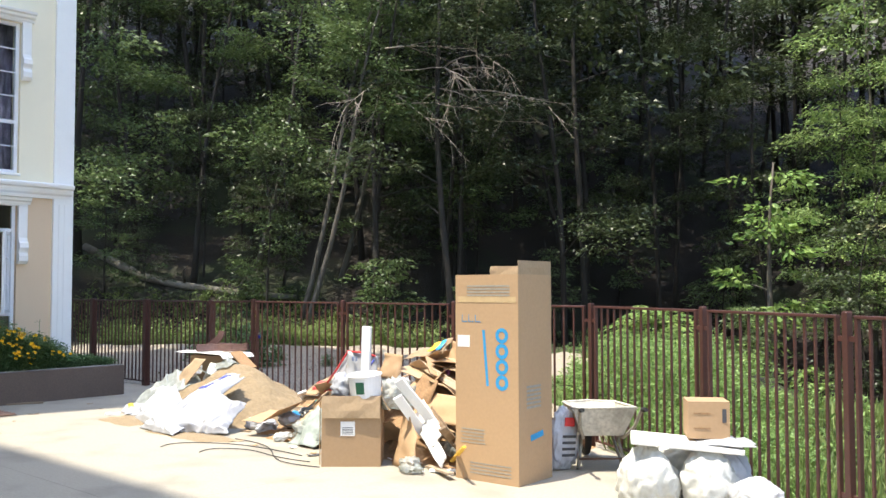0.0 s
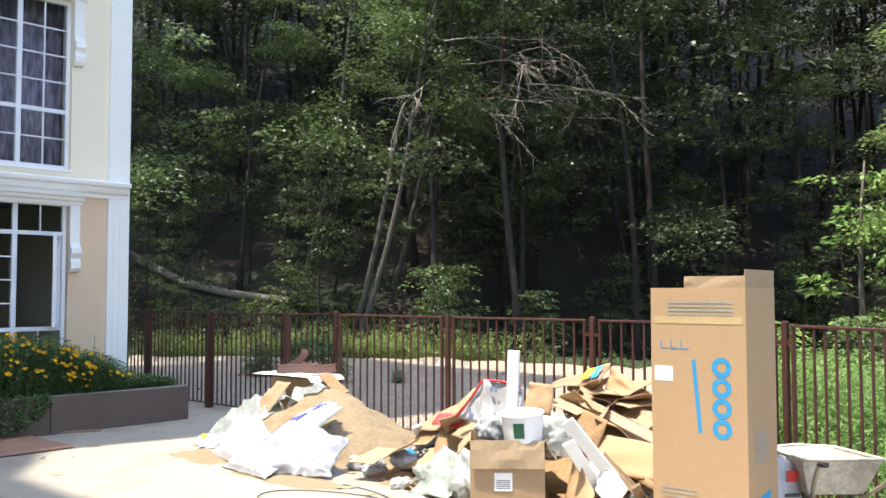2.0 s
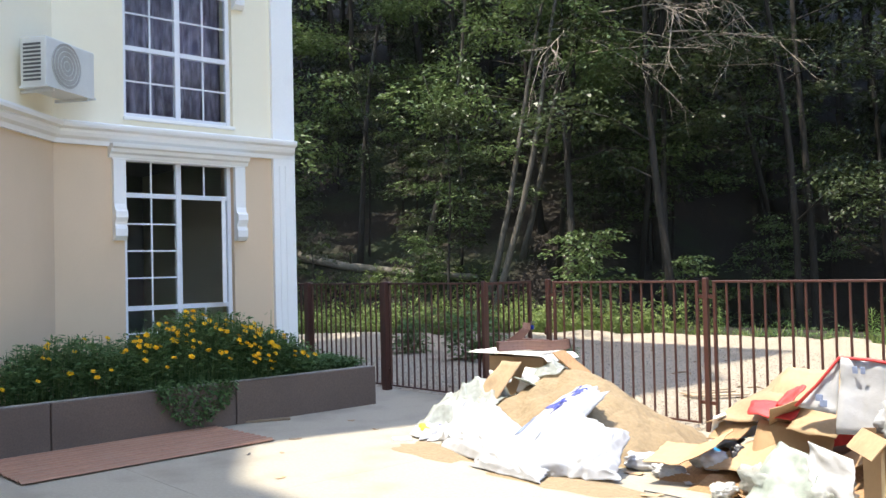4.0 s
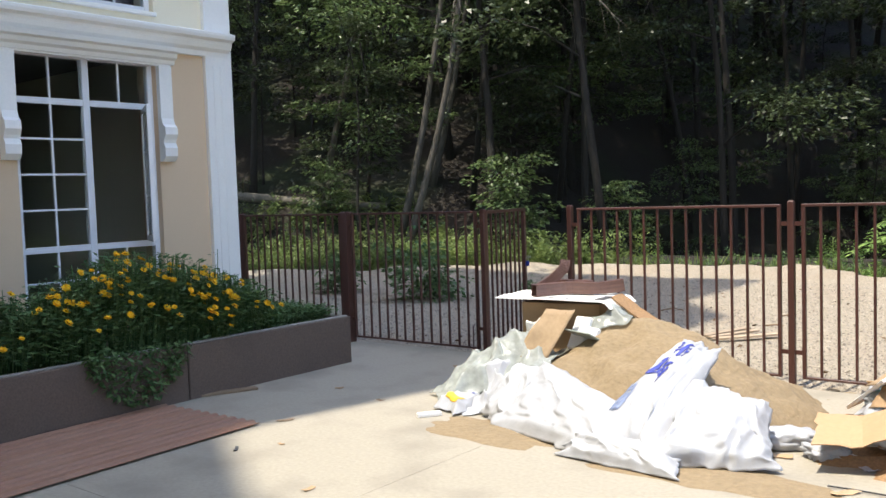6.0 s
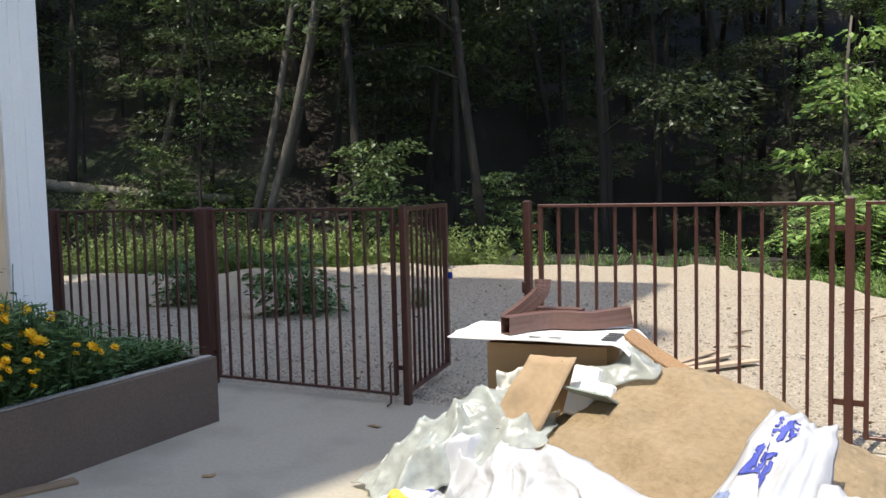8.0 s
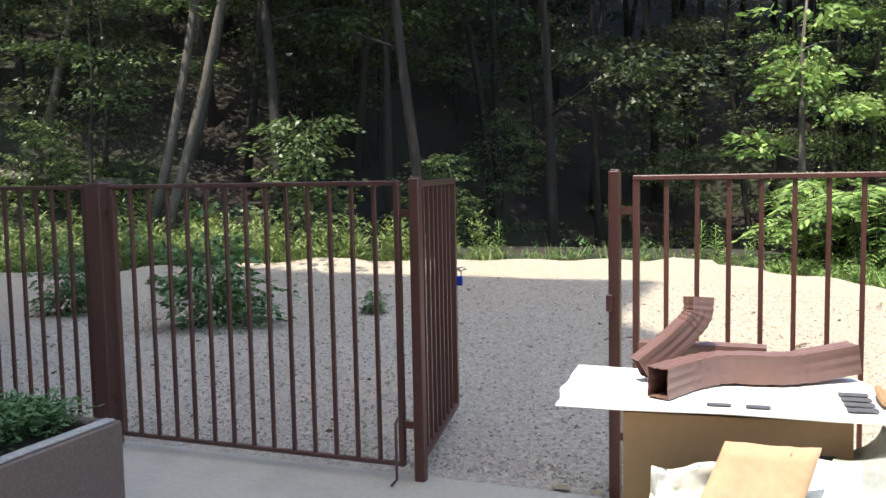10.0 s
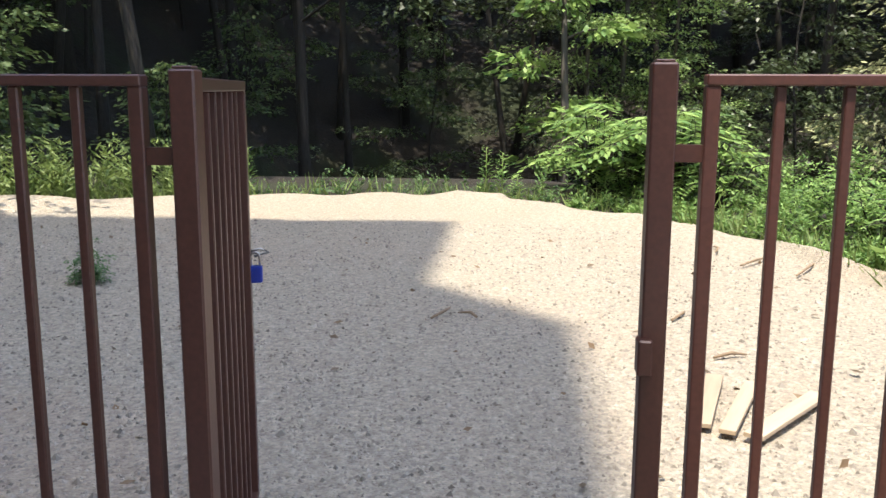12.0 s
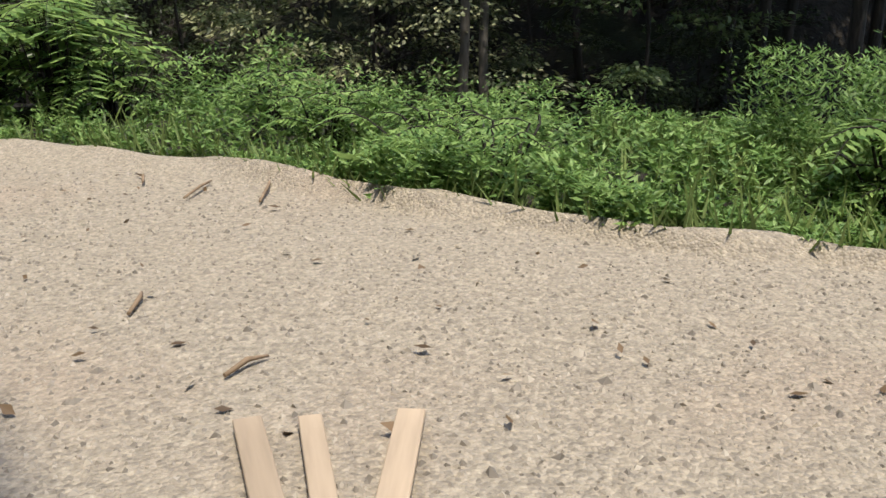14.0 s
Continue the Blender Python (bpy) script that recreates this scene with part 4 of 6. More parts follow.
drape("plastic_film", 0.40, -1.46, 0.62, 0.60, 20, 15, FILM, "dusty clear plastic film bunched against the carton", "plastic film", under=lean_z, fold=0.12, lift=0.02)
drape("plastic_film", 0.12, -1.68, 0.60, 0.50, 50, 16, FILM, "dusty clear plastic film trailing on the concrete", "plastic film", under=lean_z, fold=0.14, lift=0.02)
drape("plastic_sack", 0.30, -1.62, 0.40, 0.34, 70, 18, BAG, "white plastic sack crumpled against the carton", "sack", under=lean_z, fold=0.12, lift=0.05)
for x, y, sx, sy, sz, seed, m, lb in ((2.50, -1.72, 1.0, 0.6, 0.4, 14, BAG, "flattened white woven sack"),
                                      (-0.02, -1.62, 0.9, 0.7, 0.6, 17, BAG_GREY, "dusty grey crumpled bag")):
    tagged(link("sack", crumpled(0.19, (sx, sy, sz), seed, 0.34, 4, 0.35), m, m=pose(x, y, max(0, heap_z(x, y) - 0.04), 0, 0, seed * 40)), lb + " by the sand heap", "sack")


def carton(name, w, d, h, m, label, mat_=None, flaps=(), tape=True, wall=0.006):
    """A cardboard box of four walls and a floor, open on top; flaps: (side, length, angle) with side 0 front, 1 right, 2 back, 3 left."""
    mat_ = mat_ or CARD
    c = thing(name, label, "cardboard box", m)
    bm = bmesh.new()
    box(w, d, h, bm=bm)
    bmesh.ops.delete(bm, geom=[f for f in bm.faces if f.normal.z > 0.9], context="FACES")
    bmesh.ops.subdivide_edges(bm, edges=bm.edges, cuts=3, use_grid_fill=True)
    for v in bm.verts:
        if 0.02 < v.co.z < h - 0.02:
            k = 0.0015 * smooth_noise(v.co.x, v.co.y, v.co.z + w * 9, 2.6)
            v.co.x += k * (1 if v.co.x > 0 else -1)
            v.co.y += k * (1 if v.co.y > 0 else -1)
    so = part("body", bm, mat_, c).modifiers.new("thickness", "SOLIDIFY")
    so.thickness, so.offset = wall, -1
    for side, length, ang in flaps:
        span = w if side in (0, 2) else d
        f = sheet(span - 0.01, length, lambda u, v: 0.012 * smooth_noise(u, v, ang, 3), ang, 8, 0.005)
        base = pose(*((0, -d / 2, h), (w / 2, 0, h), (0, d / 2, h), (-w / 2, 0, h))[side], 0, 0, (0, 90, 180, 270)[side])
        part("flap", f, CARD_PALE, c, "paler inner side of the flap", base @ pose(0, 0, 0, ang) @ pose(0, -length / 2, 0))
    if tape:
        part("tape", box(0.05, 0.0015, h * 0.25, (0, -d / 2 - 0.0025, h * 0.74)), PACK_TAPE, c)
    return c


# tall appliance carton standing on the yard
FW, FD, FH = 0.645, 0.52, 1.735
tall = carton("appliance_carton", FW, FD, FH, pose(6.23, -1.945, 0, 0, 0, 3.5), "tall brown appliance carton with blue print, standing open on the yard",
              CARD, ((2, 0.085, -84), (1, 0.115, -88)), False)
fy = -FD / 2 - 0.0020


def ink(bm, m, name="print"):
    for v in bm.verts:
        if abs(v.co.y - fy) < 0.004:
            v.co.y = fy + (v.co.y - fy) * 0.3
    part(name, bm, m, tall)


def ring_mark(y_off, cz, cx, ro, ri, gap=None):
    """A flat ring of ink on the carton's front."""
    bm = bmesh.new()
    n = 26
    for k in range(n):
        a, b = 2 * math.pi * k / n, 2 * math.pi * (k + 1) / n
        if gap and gap[0] < k < gap[1]:
            continue
        bm.faces.new([bm.verts.new((cx + r * math.cos(t) * 1.0, y_off, cz + r * math.sin(t))) for r, t in ((ri, a), (ro, a), (ro, b), (ri, b))])
    r = bmesh.ops.extrude_face_region(bm, geom=bm.faces[:])
    bmesh.ops.translate(bm, vec=(0, 0.002, 0), verts=[g for g in r["geom"] if isinstance(g, bmesh.types.BMVert)])
    return bm


# the maker's mark as plain blue shapes, read downwards along the front
X0 = 0.165
for cz in (1.225, 1.095, 0.965, 0.835):
    ink(ring_mark(fy, cz, X0 - 0.005, 0.064, 0.032), LOGO_BLUE, "mark")
ink(box(0.026, 0.002, 0.47, (0.015, fy, 0.80), rot=pose(0, 0, 0, 0, -5, 0)), LOGO_BLUE, "mark")
for k in range(3):
    ink(box(0.055, 0.002, 0.006, (-0.225 + 0.07 * k, fy, 1.335)), LOGO_BLUE, "symbol")
    ink(box(0.006, 0.002, 0.06, (-0.25 + 0.07 * k, fy, 1.335)), LOGO_BLUE, "symbol")
ink(box(0.13, 0.003, 0.10, (-0.235, fy, 1.12), bev=0.001), PAPER, "label_sticker")
for k in range(5):
    ink(box(0.26 - 0.02 * (k % 3), 0.0015, 0.010, (-0.14, fy, 0.31 + 0.028 * k)), INK_GREY, "small_print")
for k in range(4):
    ink(box(0.44, 0.0015, 0.012, (0.02, fy, 1.555 + 0.026 * k)), INK_GREY, "small_print")
    ink(box(0.42, 0.0015, 0.010, (0.04, fy, 0.06 + 0.028 * k)), INK_GREY, "small_print")
for k in range(6):
    ink(box(0.0015, 0.22, 0.020, (FW / 2 + 0.0022, -0.03, 0.62 + 0.034 * k)), INK_GREY, "side_print")
ink(box(0.002, 0.20, 0.05, (FW / 2 + 0.0022, 0.02, 0.36), rot=pose(0, 0, 0, 8)), LOGO_BLUE, "side_mark")
ink(box(0.60, 0.002, 0.05, (0, fy, 1.50), bev=0.0006), PACK_TAPE, "tape")

# open carton with a bucket and foam in front of the rubbish
CT = pose(4.775, -2.357, 0, 0, 0, 41)
cart = carton("carton", 0.54, 0.42, 0.64, CT, "brown carton with its flap folded out, full of rubbish", CARD, ((0, 0.20, 82), (1, 0.16, 60), (3, 0.14, 50)), False)
part("label_sticker", box(0.13, 0.002, 0.13, (-0.03, -0.2145, 0.28), bev=0.001), PAPER, cart)
for k in range(5):
    part("label_line", box(0.10, 0.0012, 0.006, (-0.03, -0.2158, 0.295 + 0.014 * k)), INK_AND_HOLE, cart)
part("tape", box(0.05, 0.0015, 0.58, (-0.29, -0.16, 0.01), rot=pose(0, 0, 0, 0, 0, 90)), PACK_TAPE, cart)
bk = thing("bucket", "white plastic bucket with a dark green printed label", "bucket", pose(4.92, -2.32, 0.47, 5, -3, 34))
bm = bmesh.new()
bmesh.ops.create_cone(bm, cap_ends=True, segments=32, radius1=0.13, radius2=0.155, depth=0.36, matrix=pose(0, 0, 0.18))
part("body", bm, PLASTIC_WHITE, bk)
bm = tube([(0.158 * math.cos(a), 0.158 * math.sin(a), 0.355) for a in np.linspace(0, 2 * math.pi, 33)], 0.008, 8, caps=False)
part("rim", bm, PLASTIC_WHITE, bk)
bm = bmesh.new()
for k in range(6):
    a0, a1 = radians(-112 + 5 * k), radians(-112 + 5 * (k + 1))
    bm.faces.new([bm.verts.new((r * math.cos(a), r * math.sin(a), z)) for r, a, z in ((0.1495, a0, 0.20), (0.1495, a1, 0.20), (0.156, a1, 0.31), (0.156, a0, 0.31))])
part("label_patch", bm, GREEN_PRINT, bk)
pole = thing("foam_strip", "white foam strip standing upright in the carton", "packing foam", pose(4.50, -1.96, 0.36, 1, 2, 28))
part("strip", box(0.095, 0.04, 0.885, (0, 0, 0), bev=0.006), FOAM, pole)
tagged(link("plastic_bag", crumpled(0.13, (1.0, 0.8, 1.0), 31, 0.4, 4, 0.3), BAG, m=pose(4.64, -2.36, 0.60, 0, 8, 20)), "white printed plastic bag stuffed into the carton", "bag")
wb_ = thing("printed_bag", "white printed bag with a red edge standing in the rubbish", "bag")
part("bag", quad_sheet((4.05, -1.84, 0.48), (4.44, -1.80, 0.50), (4.45, -1.72, 0.93), (4.06, -1.76, 0.97), 37, 0.05, 0.012), BAG, wb_)
part("side_flap", quad_sheet((3.76, -1.78, 0.62), (4.04, -1.82, 0.60), (4.05, -1.75, 0.955), (4.02, -1.74, 0.93), 38, 0.03), BAG, wb_)
part("red_edge", tube([(3.75, -1.79, 0.625), (3.90, -1.785, 0.78), (4.05, -1.77, 0.968), (4.25, -1.765, 0.965), (4.43, -1.745, 0.935)], 0.011, 6), RED_CARD, wb_)
part("blue_edge", tube([(4.44, -1.77, 0.90), (4.40, -1.80, 0.83), (4.39, -1.82, 0.74)], 0.011, 6), BLUE_PRINT, wb_)
for x, z, w in ((4.16, 0.875, 0.035), (4.21, 0.875, 0.03), (3.93, 0.68, 0.05), (3.96, 0.645, 0.05)):
    part("print", box(w, 0.006, 0.045, (x, -1.845 + 0.12 * max(0, z - 0.5), z), bev=0.002), INK_BLUE, wb_)
tagged(link("plastic_bag", crumpled(0.16, (1.1, 0.9, 1.0), 33, 0.45, 4, 0.3), FILM, m=pose(5.08, -2.10, 0.50, 0, 0, 60)), "bunched clear plastic film on the rubbish", "plastic film")
tagged(link("plastic_bag", crumpled(0.17, (1.0, 0.8, 0.9), 35, 0.4, 4, 0.3), BAG, m=pose(4.58, -2.12, 0.0, 0, 0, 10)), "white plastic bag lying behind the carton", "bag")

# rubbish pile of flattened cardboard, films and offcuts
core = bmesh.new()
g = [[core.verts.new((2.6 + 3.5 * i / 40, -2.1 + 1.95 * j / 24, max(-0.01, pile_z(2.6 + 3.5 * i / 40, -2.1 + 1.95 * j / 24) * 0.86 - 0.05 + 0.10 * smooth_noise(i, j, 2, 0.55)))) for i in range(41)] for j in range(25)]
for j in range(24):
    for i in range(40):
        core.faces.new((g[j][i], g[j][i + 1], g[j + 1][i + 1], g[j + 1][i]))
tagged(link("rubbish_pile", core, CARD_EDGE), "low pile of mixed builders' rubbish on the yard", "rubbish", kind="stuff")
r = random.Random(21)
for k in range(36):
    if k < 32:
        x, y = r.gauss(4.95, 0.52), r.gauss(-1.15, 0.36)
    else:
        x, y = r.gauss(3.35, 0.38), r.gauss(-1.3, 0.32)
    x, y = min(5.75, max(2.9, x)), min(-0.42, max(-1.95, y))
    w, d = r.uniform(0.28, 0.72), r.uniform(0.18, 0.46)
    b1, b2, ph = r.uniform(-0.10, 0.10), r.uniform(-0.06, 0.06), r.uniform(-0.2, 0.2)
    bend = lambda u, v, b1=b1, b2=b2, ph=ph, k=k: b1 * abs(u - ph) * 2 + b2 * v + 0.015 * smooth_noise(u, v, k, 3)
    m_ = r.choice((CARD, CARD, CARD_PALE, CARD, CARD_PALE, PAPER if k % 4 == 0 else CARD))
    z = pile_z(x, y) * 0.95 + r.uniform(0.0, 0.09)
    tilt = 34 * (y + 1.1)
    ob = link("cardboard_sheet", sheet(w, d, bend, k, 9, 0.006, 0.12), m_, m=pose(x, y, z + 0.05, tilt + r.uniform(-24, 24), r.uniform(-26, 26) - 14 * (x - 4.9), r.uniform(0, 360)))
    tagged(ob, "torn sheet of flattened cardboard on the rubbish pile" if m_ is not PAPER else "white paper-faced board on the rubbish pile", "cardboard", "cardboard sheets")
# long flattened cartons fanned over the top of the pile
for k in range(6):
    y, z = -1.02 - 0.085 * k, 0.90 - 0.055 * k
    tagged(link("flattened_carton", quad_sheet((4.42 + 0.05 * k, y - 0.05, z - 0.05), (5.66 + 0.02 * k, y - 0.47, z - 0.33), (5.74, y - 0.30, z - 0.24), (4.46 + 0.05 * k, y + 0.10, z + 0.02), k + 3, 0.05, 0.011), CARD if k % 3 else CARD_PALE),
           "long flattened brown carton slanting on the rubbish pile", "cardboard", "flattened cartons")
tagged(link("wooden_plank", quad_sheet((4.66, -1.34, 0.80), (5.68, -1.66, 0.55), (5.69, -1.60, 0.62), (4.63, -1.28, 0.87), 2, 0.01, 0.014), WOOD), "pale curved board lying across the cardboard", "plank")
CARDS = (("peaked carton sheet with coloured print", CARD_PALE, (4.23, -1.15, 0.86), (4.80, -1.12, 0.93), (4.82, -0.98, 1.09), (4.30, -1.0, 0.92)),
         ("torn brown carton flap", CARD, (4.80, -1.05, 0.88), (5.10, -1.10, 0.84), (5.04, -1.0, 0.96), (4.83, -0.98, 1.07)),
         ("upright brown carton side", CARD, (4.36, -1.62, 0.70), (4.62, -1.60, 0.70), (4.62, -1.52, 0.94), (4.38, -1.54, 0.95)),
         ("crushed brown carton", CARD, (5.00, -1.82, 0.36), (5.72, -1.86, 0.36), (5.68, -1.70, 0.60), (5.02, -1.66, 0.62)),
         ("crushed brown carton side", CARD_EDGE, (4.86, -1.74, 0.52), (5.16, -1.80, 0.44), (5.22, -1.66, 0.72), (4.96, -1.60, 0.78)),
         ("brown carton leaning on the rubbish", CARD, (5.14, -2.22, 0.006), (5.50, -2.30, 0.006), (5.44, -2.20, 0.28), (5.23, -2.12, 0.56)),
         ("torn yellow-brown card", CARD_PALE, (2.88, -1.50, 0.38), (3.42, -1.56, 0.44), (3.46, -1.34, 0.62), (3.22, -1.28, 0.64)),
         ("torn brown card", CARD, (2.92, -1.56, 0.26), (3.22, -1.62, 0.30), (3.32, -1.46, 0.42), (2.98, -1.42, 0.40)),
         ("wide crumpled brown card", CARD_PALE, (3.28, -1.34, 0.56), (3.80, -1.36, 0.60), (3.78, -1.12, 0.80), (3.36, -1.10, 0.78)),
         ("yellow-brown card on the rubbish", CARD_PALE, (3.02, -1.80, 0.10), (3.48, -1.86, 0.14), (3.64, -1.58, 0.38), (3.26, -1.54, 0.30)),
         ("crushed brown carton side", CARD, (3.34, -1.74, 0.10), (3.94, -1.80, 0.10), (3.94, -1.62, 0.46), (3.36, -1.56, 0.46)),
         ("big flattened tan carton", CARD_PALE, (3.10, -1.42, 0.46), (3.98, -1.56, 0.44), (3.96, -1.20, 0.74), (3.30, -1.06, 0.74)),
         ("red printed card", RED_CARD, (3.30, -1.62, 0.50), (3.68, -1.68, 0.50), (3.70, -1.50, 0.60), (3.26, -1.46, 0.58)),
         ("folded red printed card", RED_CARD, (3.46, -1.52, 0.56), (3.60, -1.54, 0.58), (3.66, -1.44, 0.72), (3.56, -1.40, 0.70)),
         ("pale carton flap", CARD_PALE, (3.66, -1.74, 0.44), (4.02, -1.80, 0.44), (4.06, -1.60, 0.60), (3.70, -1.56, 0.60)),
         ("white board", PAPER, (5.20, -1.98, 0.40), (5.58, -2.14, 0.20), (5.64, -2.06, 0.32), (5.24, -1.90, 0.58)),
         ("white foam slab", FOAM, (5.36, -2.06, 0.28), (5.74, -2.22, 0.06), (5.78, -2.16, 0.13), (5.40, -2.00, 0.38)),
         ("dark brown slat", OLD_WOOD, (5.30, -1.90, 0.46), (5.80, -2.10, 0.22), (5.82, -2.06, 0.27), (5.32, -1.86, 0.52)),
         ("grey-green film", GREY_FILM, (3.52, -2.14, 0.006), (4.02, -2.18, 0.02), (3.98, -1.92, 0.30), (3.66, -1.84, 0.38)),
         ("white bag", BAG, (3.98, -2.02, 0.14), (4.30, -2.16, 0.08), (4.20, -1.98, 0.36), (3.86, -1.88, 0.42)))
for k, (lb, m_, *corners) in enumerate(CARDS):
    tagged(link("loose_card" if m_ in (CARD, CARD_PALE, CARD_EDGE, RED_CARD, PAPER) else "offcut", quad_sheet(*corners, 20 + k, 0.06 if m_ in (BAG, GREY_FILM) else 0.035, 0.02 if m_ is FOAM else 0.006, 14 if m_ in (BAG, GREY_FILM) else 9), m_), lb + " in the rubbish", "cardboard" if m_ in (CARD, CARD_PALE, CARD_EDGE) else "rubbish")
for c0, c1, m_ in ((0.60, 0.78, YELLOW_PRINT), (0.80, 0.92, CYAN_FILM)):
    lo0, lo1, hi0, hi1 = Vector((4.23, -1.165, 0.862)), Vector((4.80, -1.135, 0.932)), Vector((4.30, -1.015, 0.922)), Vector((4.82, -0.995, 1.092))
    tagged(link("printed_scrap", quad_sheet(lo0.lerp(lo1, c0).lerp(hi0.lerp(hi1, c0), 0.25) + Vector((0, -0.02, 0.02)), lo0.lerp(lo1, c1).lerp(hi0.lerp(hi1, c1), 0.25) + Vector((0, -0.02, 0.02)), lo0.lerp(lo1, c1).lerp(hi0.lerp(hi1, c1), 0.9) + Vector((0, -0.02, 0.02)), lo0.lerp(lo1, c0).lerp(hi0.lerp(hi1, c0), 0.9) + Vector((0, -0.02, 0.02)), 5, 0.01, 0.003), m_), "brightly printed scrap on the cardboard", "printed card")
for k, (x, y, z, w, h, rx, ry, rz, m_, lb) in enumerate(((5.48, -1.92, 0.30, 0.10, 0.62, 24, -32, 10, PAPER, "white board offcut"), (5.34, -1.98, 0.26, 0.09, 0.50, 30, -28, 30, FOAM, "white foam offcut"), (5.64, -1.86, 0.18, 0.07, 0.55, 60, -30, 40, OLD_WOOD, "weathered wooden slat"),
                                                          (5.50, -2.10, 0.02, 0.06, 0.55, 86, 0, 62, WOOD, "pale wooden slat"), (5.62, -2.22, 0.02, 0.07, 0.45, 87, 0, 110, FOAM, "white foam strip"), (5.70, -2.02, 0.08, 0.035, 0.7, 70, 0, 50, YELLOW_PRINT, "yellow plastic strip"),
                                                          (2.72, -1.10, 0.16, 0.10, 0.62, 60, -20, 46, FOAM, "white foam strip"), (2.95, -1.55, 0.06, 0.09, 0.5, 82, 0, 100, FOAM, "white foam strip"), (3.05, -0.75, 0.10, 0.05, 0.9, 74, 0, 80, WOOD, "pale wooden slat"))):
    tagged(link("offcut", box(w, 0.022, h, (0, 0, 0), bev=0.003), m_, m=pose(x, y, z, rx, ry, rz)), lb + " in the rubbish", "offcut")
wads = ((3.02, -1.70, 0.9, 0.7, 0.55, BAG, "white"), (2.95, -1.30, 0.8, 0.7, 0.6, BAG, "white"), (2.98, -1.62, 0.55, 0.5, 0.45, CYAN_FILM, "bright blue"), (3.22, -1.62, 0.6, 0.5, 0.4, BLACK_FILM, "black"),
        (3.55, -1.92, 1.0, 0.8, 0.7, FILM, "clear"), (4.05, -1.95, 1.0, 0.8, 0.8, FILM, "clear"), (3.75, -1.55, 0.7, 0.6, 0.6, BAG, "white"), (5.45, -2.30, 1.1, 0.7, 0.45, FILM, "clear"), (5.30, -1.72, 0.9, 0.8, 0.9, BAG, "white"),
        (5.55, -1.75, 0.8, 0.7, 0.7, FILM, "clear"), (4.98, -1.25, 0.45, 0.4, 0.6, PURPLE, "purple"), (4.45, -1.35, 0.9, 0.7, 0.7, BAG, "white"), (2.75, -1.85, 0.8, 0.55, 0.35, BAG, "white"), (3.35, -2.05, 0.7, 0.4, 0.35, BAG_GREY, "dusty grey"),
        (5.10, -1.62, 0.8, 0.8, 0.8, FILM, "clear"), (3.3, -1.15, 0.8, 0.5, 0.5, RED_CARD, "red"))
for k, (x, y, sx, sy, sz, m_, lb) in enumerate(wads):
    tagged(link("crumpled_film", crumpled(0.155, (sx, sy, sz), 50 + k, 0.42, 4, 0.3), m_, m=pose(x, y, max(0, pile_z(x, y) - 0.06), 0, 0, k * 47)), "crumpled " + lb + " plastic film in the rubbish", "plastic film")
drape("plastic_bag", 3.12, -1.28, 0.55, 0.38, 15, 71, BAG, "white bag with teal print on the rubbish", "bag", under=pile_z, lift=0.06, fold=0.13,
      prints=((-0.3, -0.12, -0.2, 0.1, TEAL_PRINT), (0.05, 0.2, 0.0, 0.25, TEAL_PRINT)))
drape("red_card", 3.78, -1.42, 0.42, 0.22, 30, 72, RED_CARD, "crumpled red printed card on the rubbish", "card", under=pile_z, lift=0.08, fold=0.10)
r = random.Random(8)
for k in range(26):
    x, y = r.uniform(2.5, 6.0), r.uniform(-2.45, -1.6)
    tagged(link("litter_scrap", sheet(r.uniform(0.05, 0.16), r.uniform(0.03, 0.09), lambda u, v: 0.02 * abs(u) + 0.008 * smooth_noise(u, v, k, 4), k, 5, 0.002, 0.3), r.choice((PAPER, CARD_PALE, BAG, CARD, INK_AND_HOLE)), m=pose(x, y, 0.003, 0, 0, r.uniform(0, 360))),
           "small scrap of litter lying on the concrete", "litter", "litter scraps")

# ---- carton with gutter elbows by the gate ----
gc = carton("carton", 0.66, 0.40, 0.72, pose(0.56, -0.98, 0, 0, 0, 7), "brown carton standing in the sand with card on top", CARD, (), False)
# wall is not cut: a thin dark patch paints the shade inside the hole
part("hand_hole_shade", box(0.055, 0.003, 0.075, (0.255, -0.206, 0.545), bev=0.0013), INK_AND_HOLE, gc)
bs = thing("printed_card", "white printed carton sheet laid over the carton", "cardboard", pose(0.545, -1.03, 0.755, 0, 0, 5))
part("sheet", sheet(1.0, 0.54, lambda u, v: 0.03 * max(0, -u - 0.35) - 0.9 * max(0, u - 0.44) + 0.008 * smooth_noise(u, v, 4, 3), 4, 22, 0.006, 0.03), PAPER, bs)
for k in range(4):
    part("print_bar", box(0.085, 0.042, 0.0015, (0.375, -0.17 + 0.062 * k, 0.0125)), INK_AND_HOLE, bs)
for k in range(2):
    part("print_bar", box(0.07, 0.03, 0.0015, (-0.02 + 0.11 * k, -0.19, 0.0125)), INK_AND_HOLE, bs)
tagged(link("cardboard_sheet", sheet(0.36, 0.20, lambda u, v: 0.02 * abs(u), 5, 10, 0.012, 0.1), CARD_EDGE, m=pose(1.12, -0.98, 0.67, 4, 34, 6)), "curled brown corrugated card on the carton", "cardboard")
tagged(link("wrapping_paper", quad_sheet((0.34, -1.46, 0.34), (0.64, -1.44, 0.36), (0.62, -1.28, 0.60), (0.36, -1.30, 0.58), 8, 0.09, 0.004, 18), PAPER), "crumpled white wrapping paper pushed against the carton", "paper")
tagged(link("cardboard_sheet", quad_sheet((0.43, -1.60, 0.36), (0.70, -1.58, 0.34), (0.82, -1.33, 0.69), (0.57, -1.36, 0.70), 4, 0.03), CARD_PALE), "pale cardboard sheet leaning on the carton", "cardboard", "cardboard sheets")
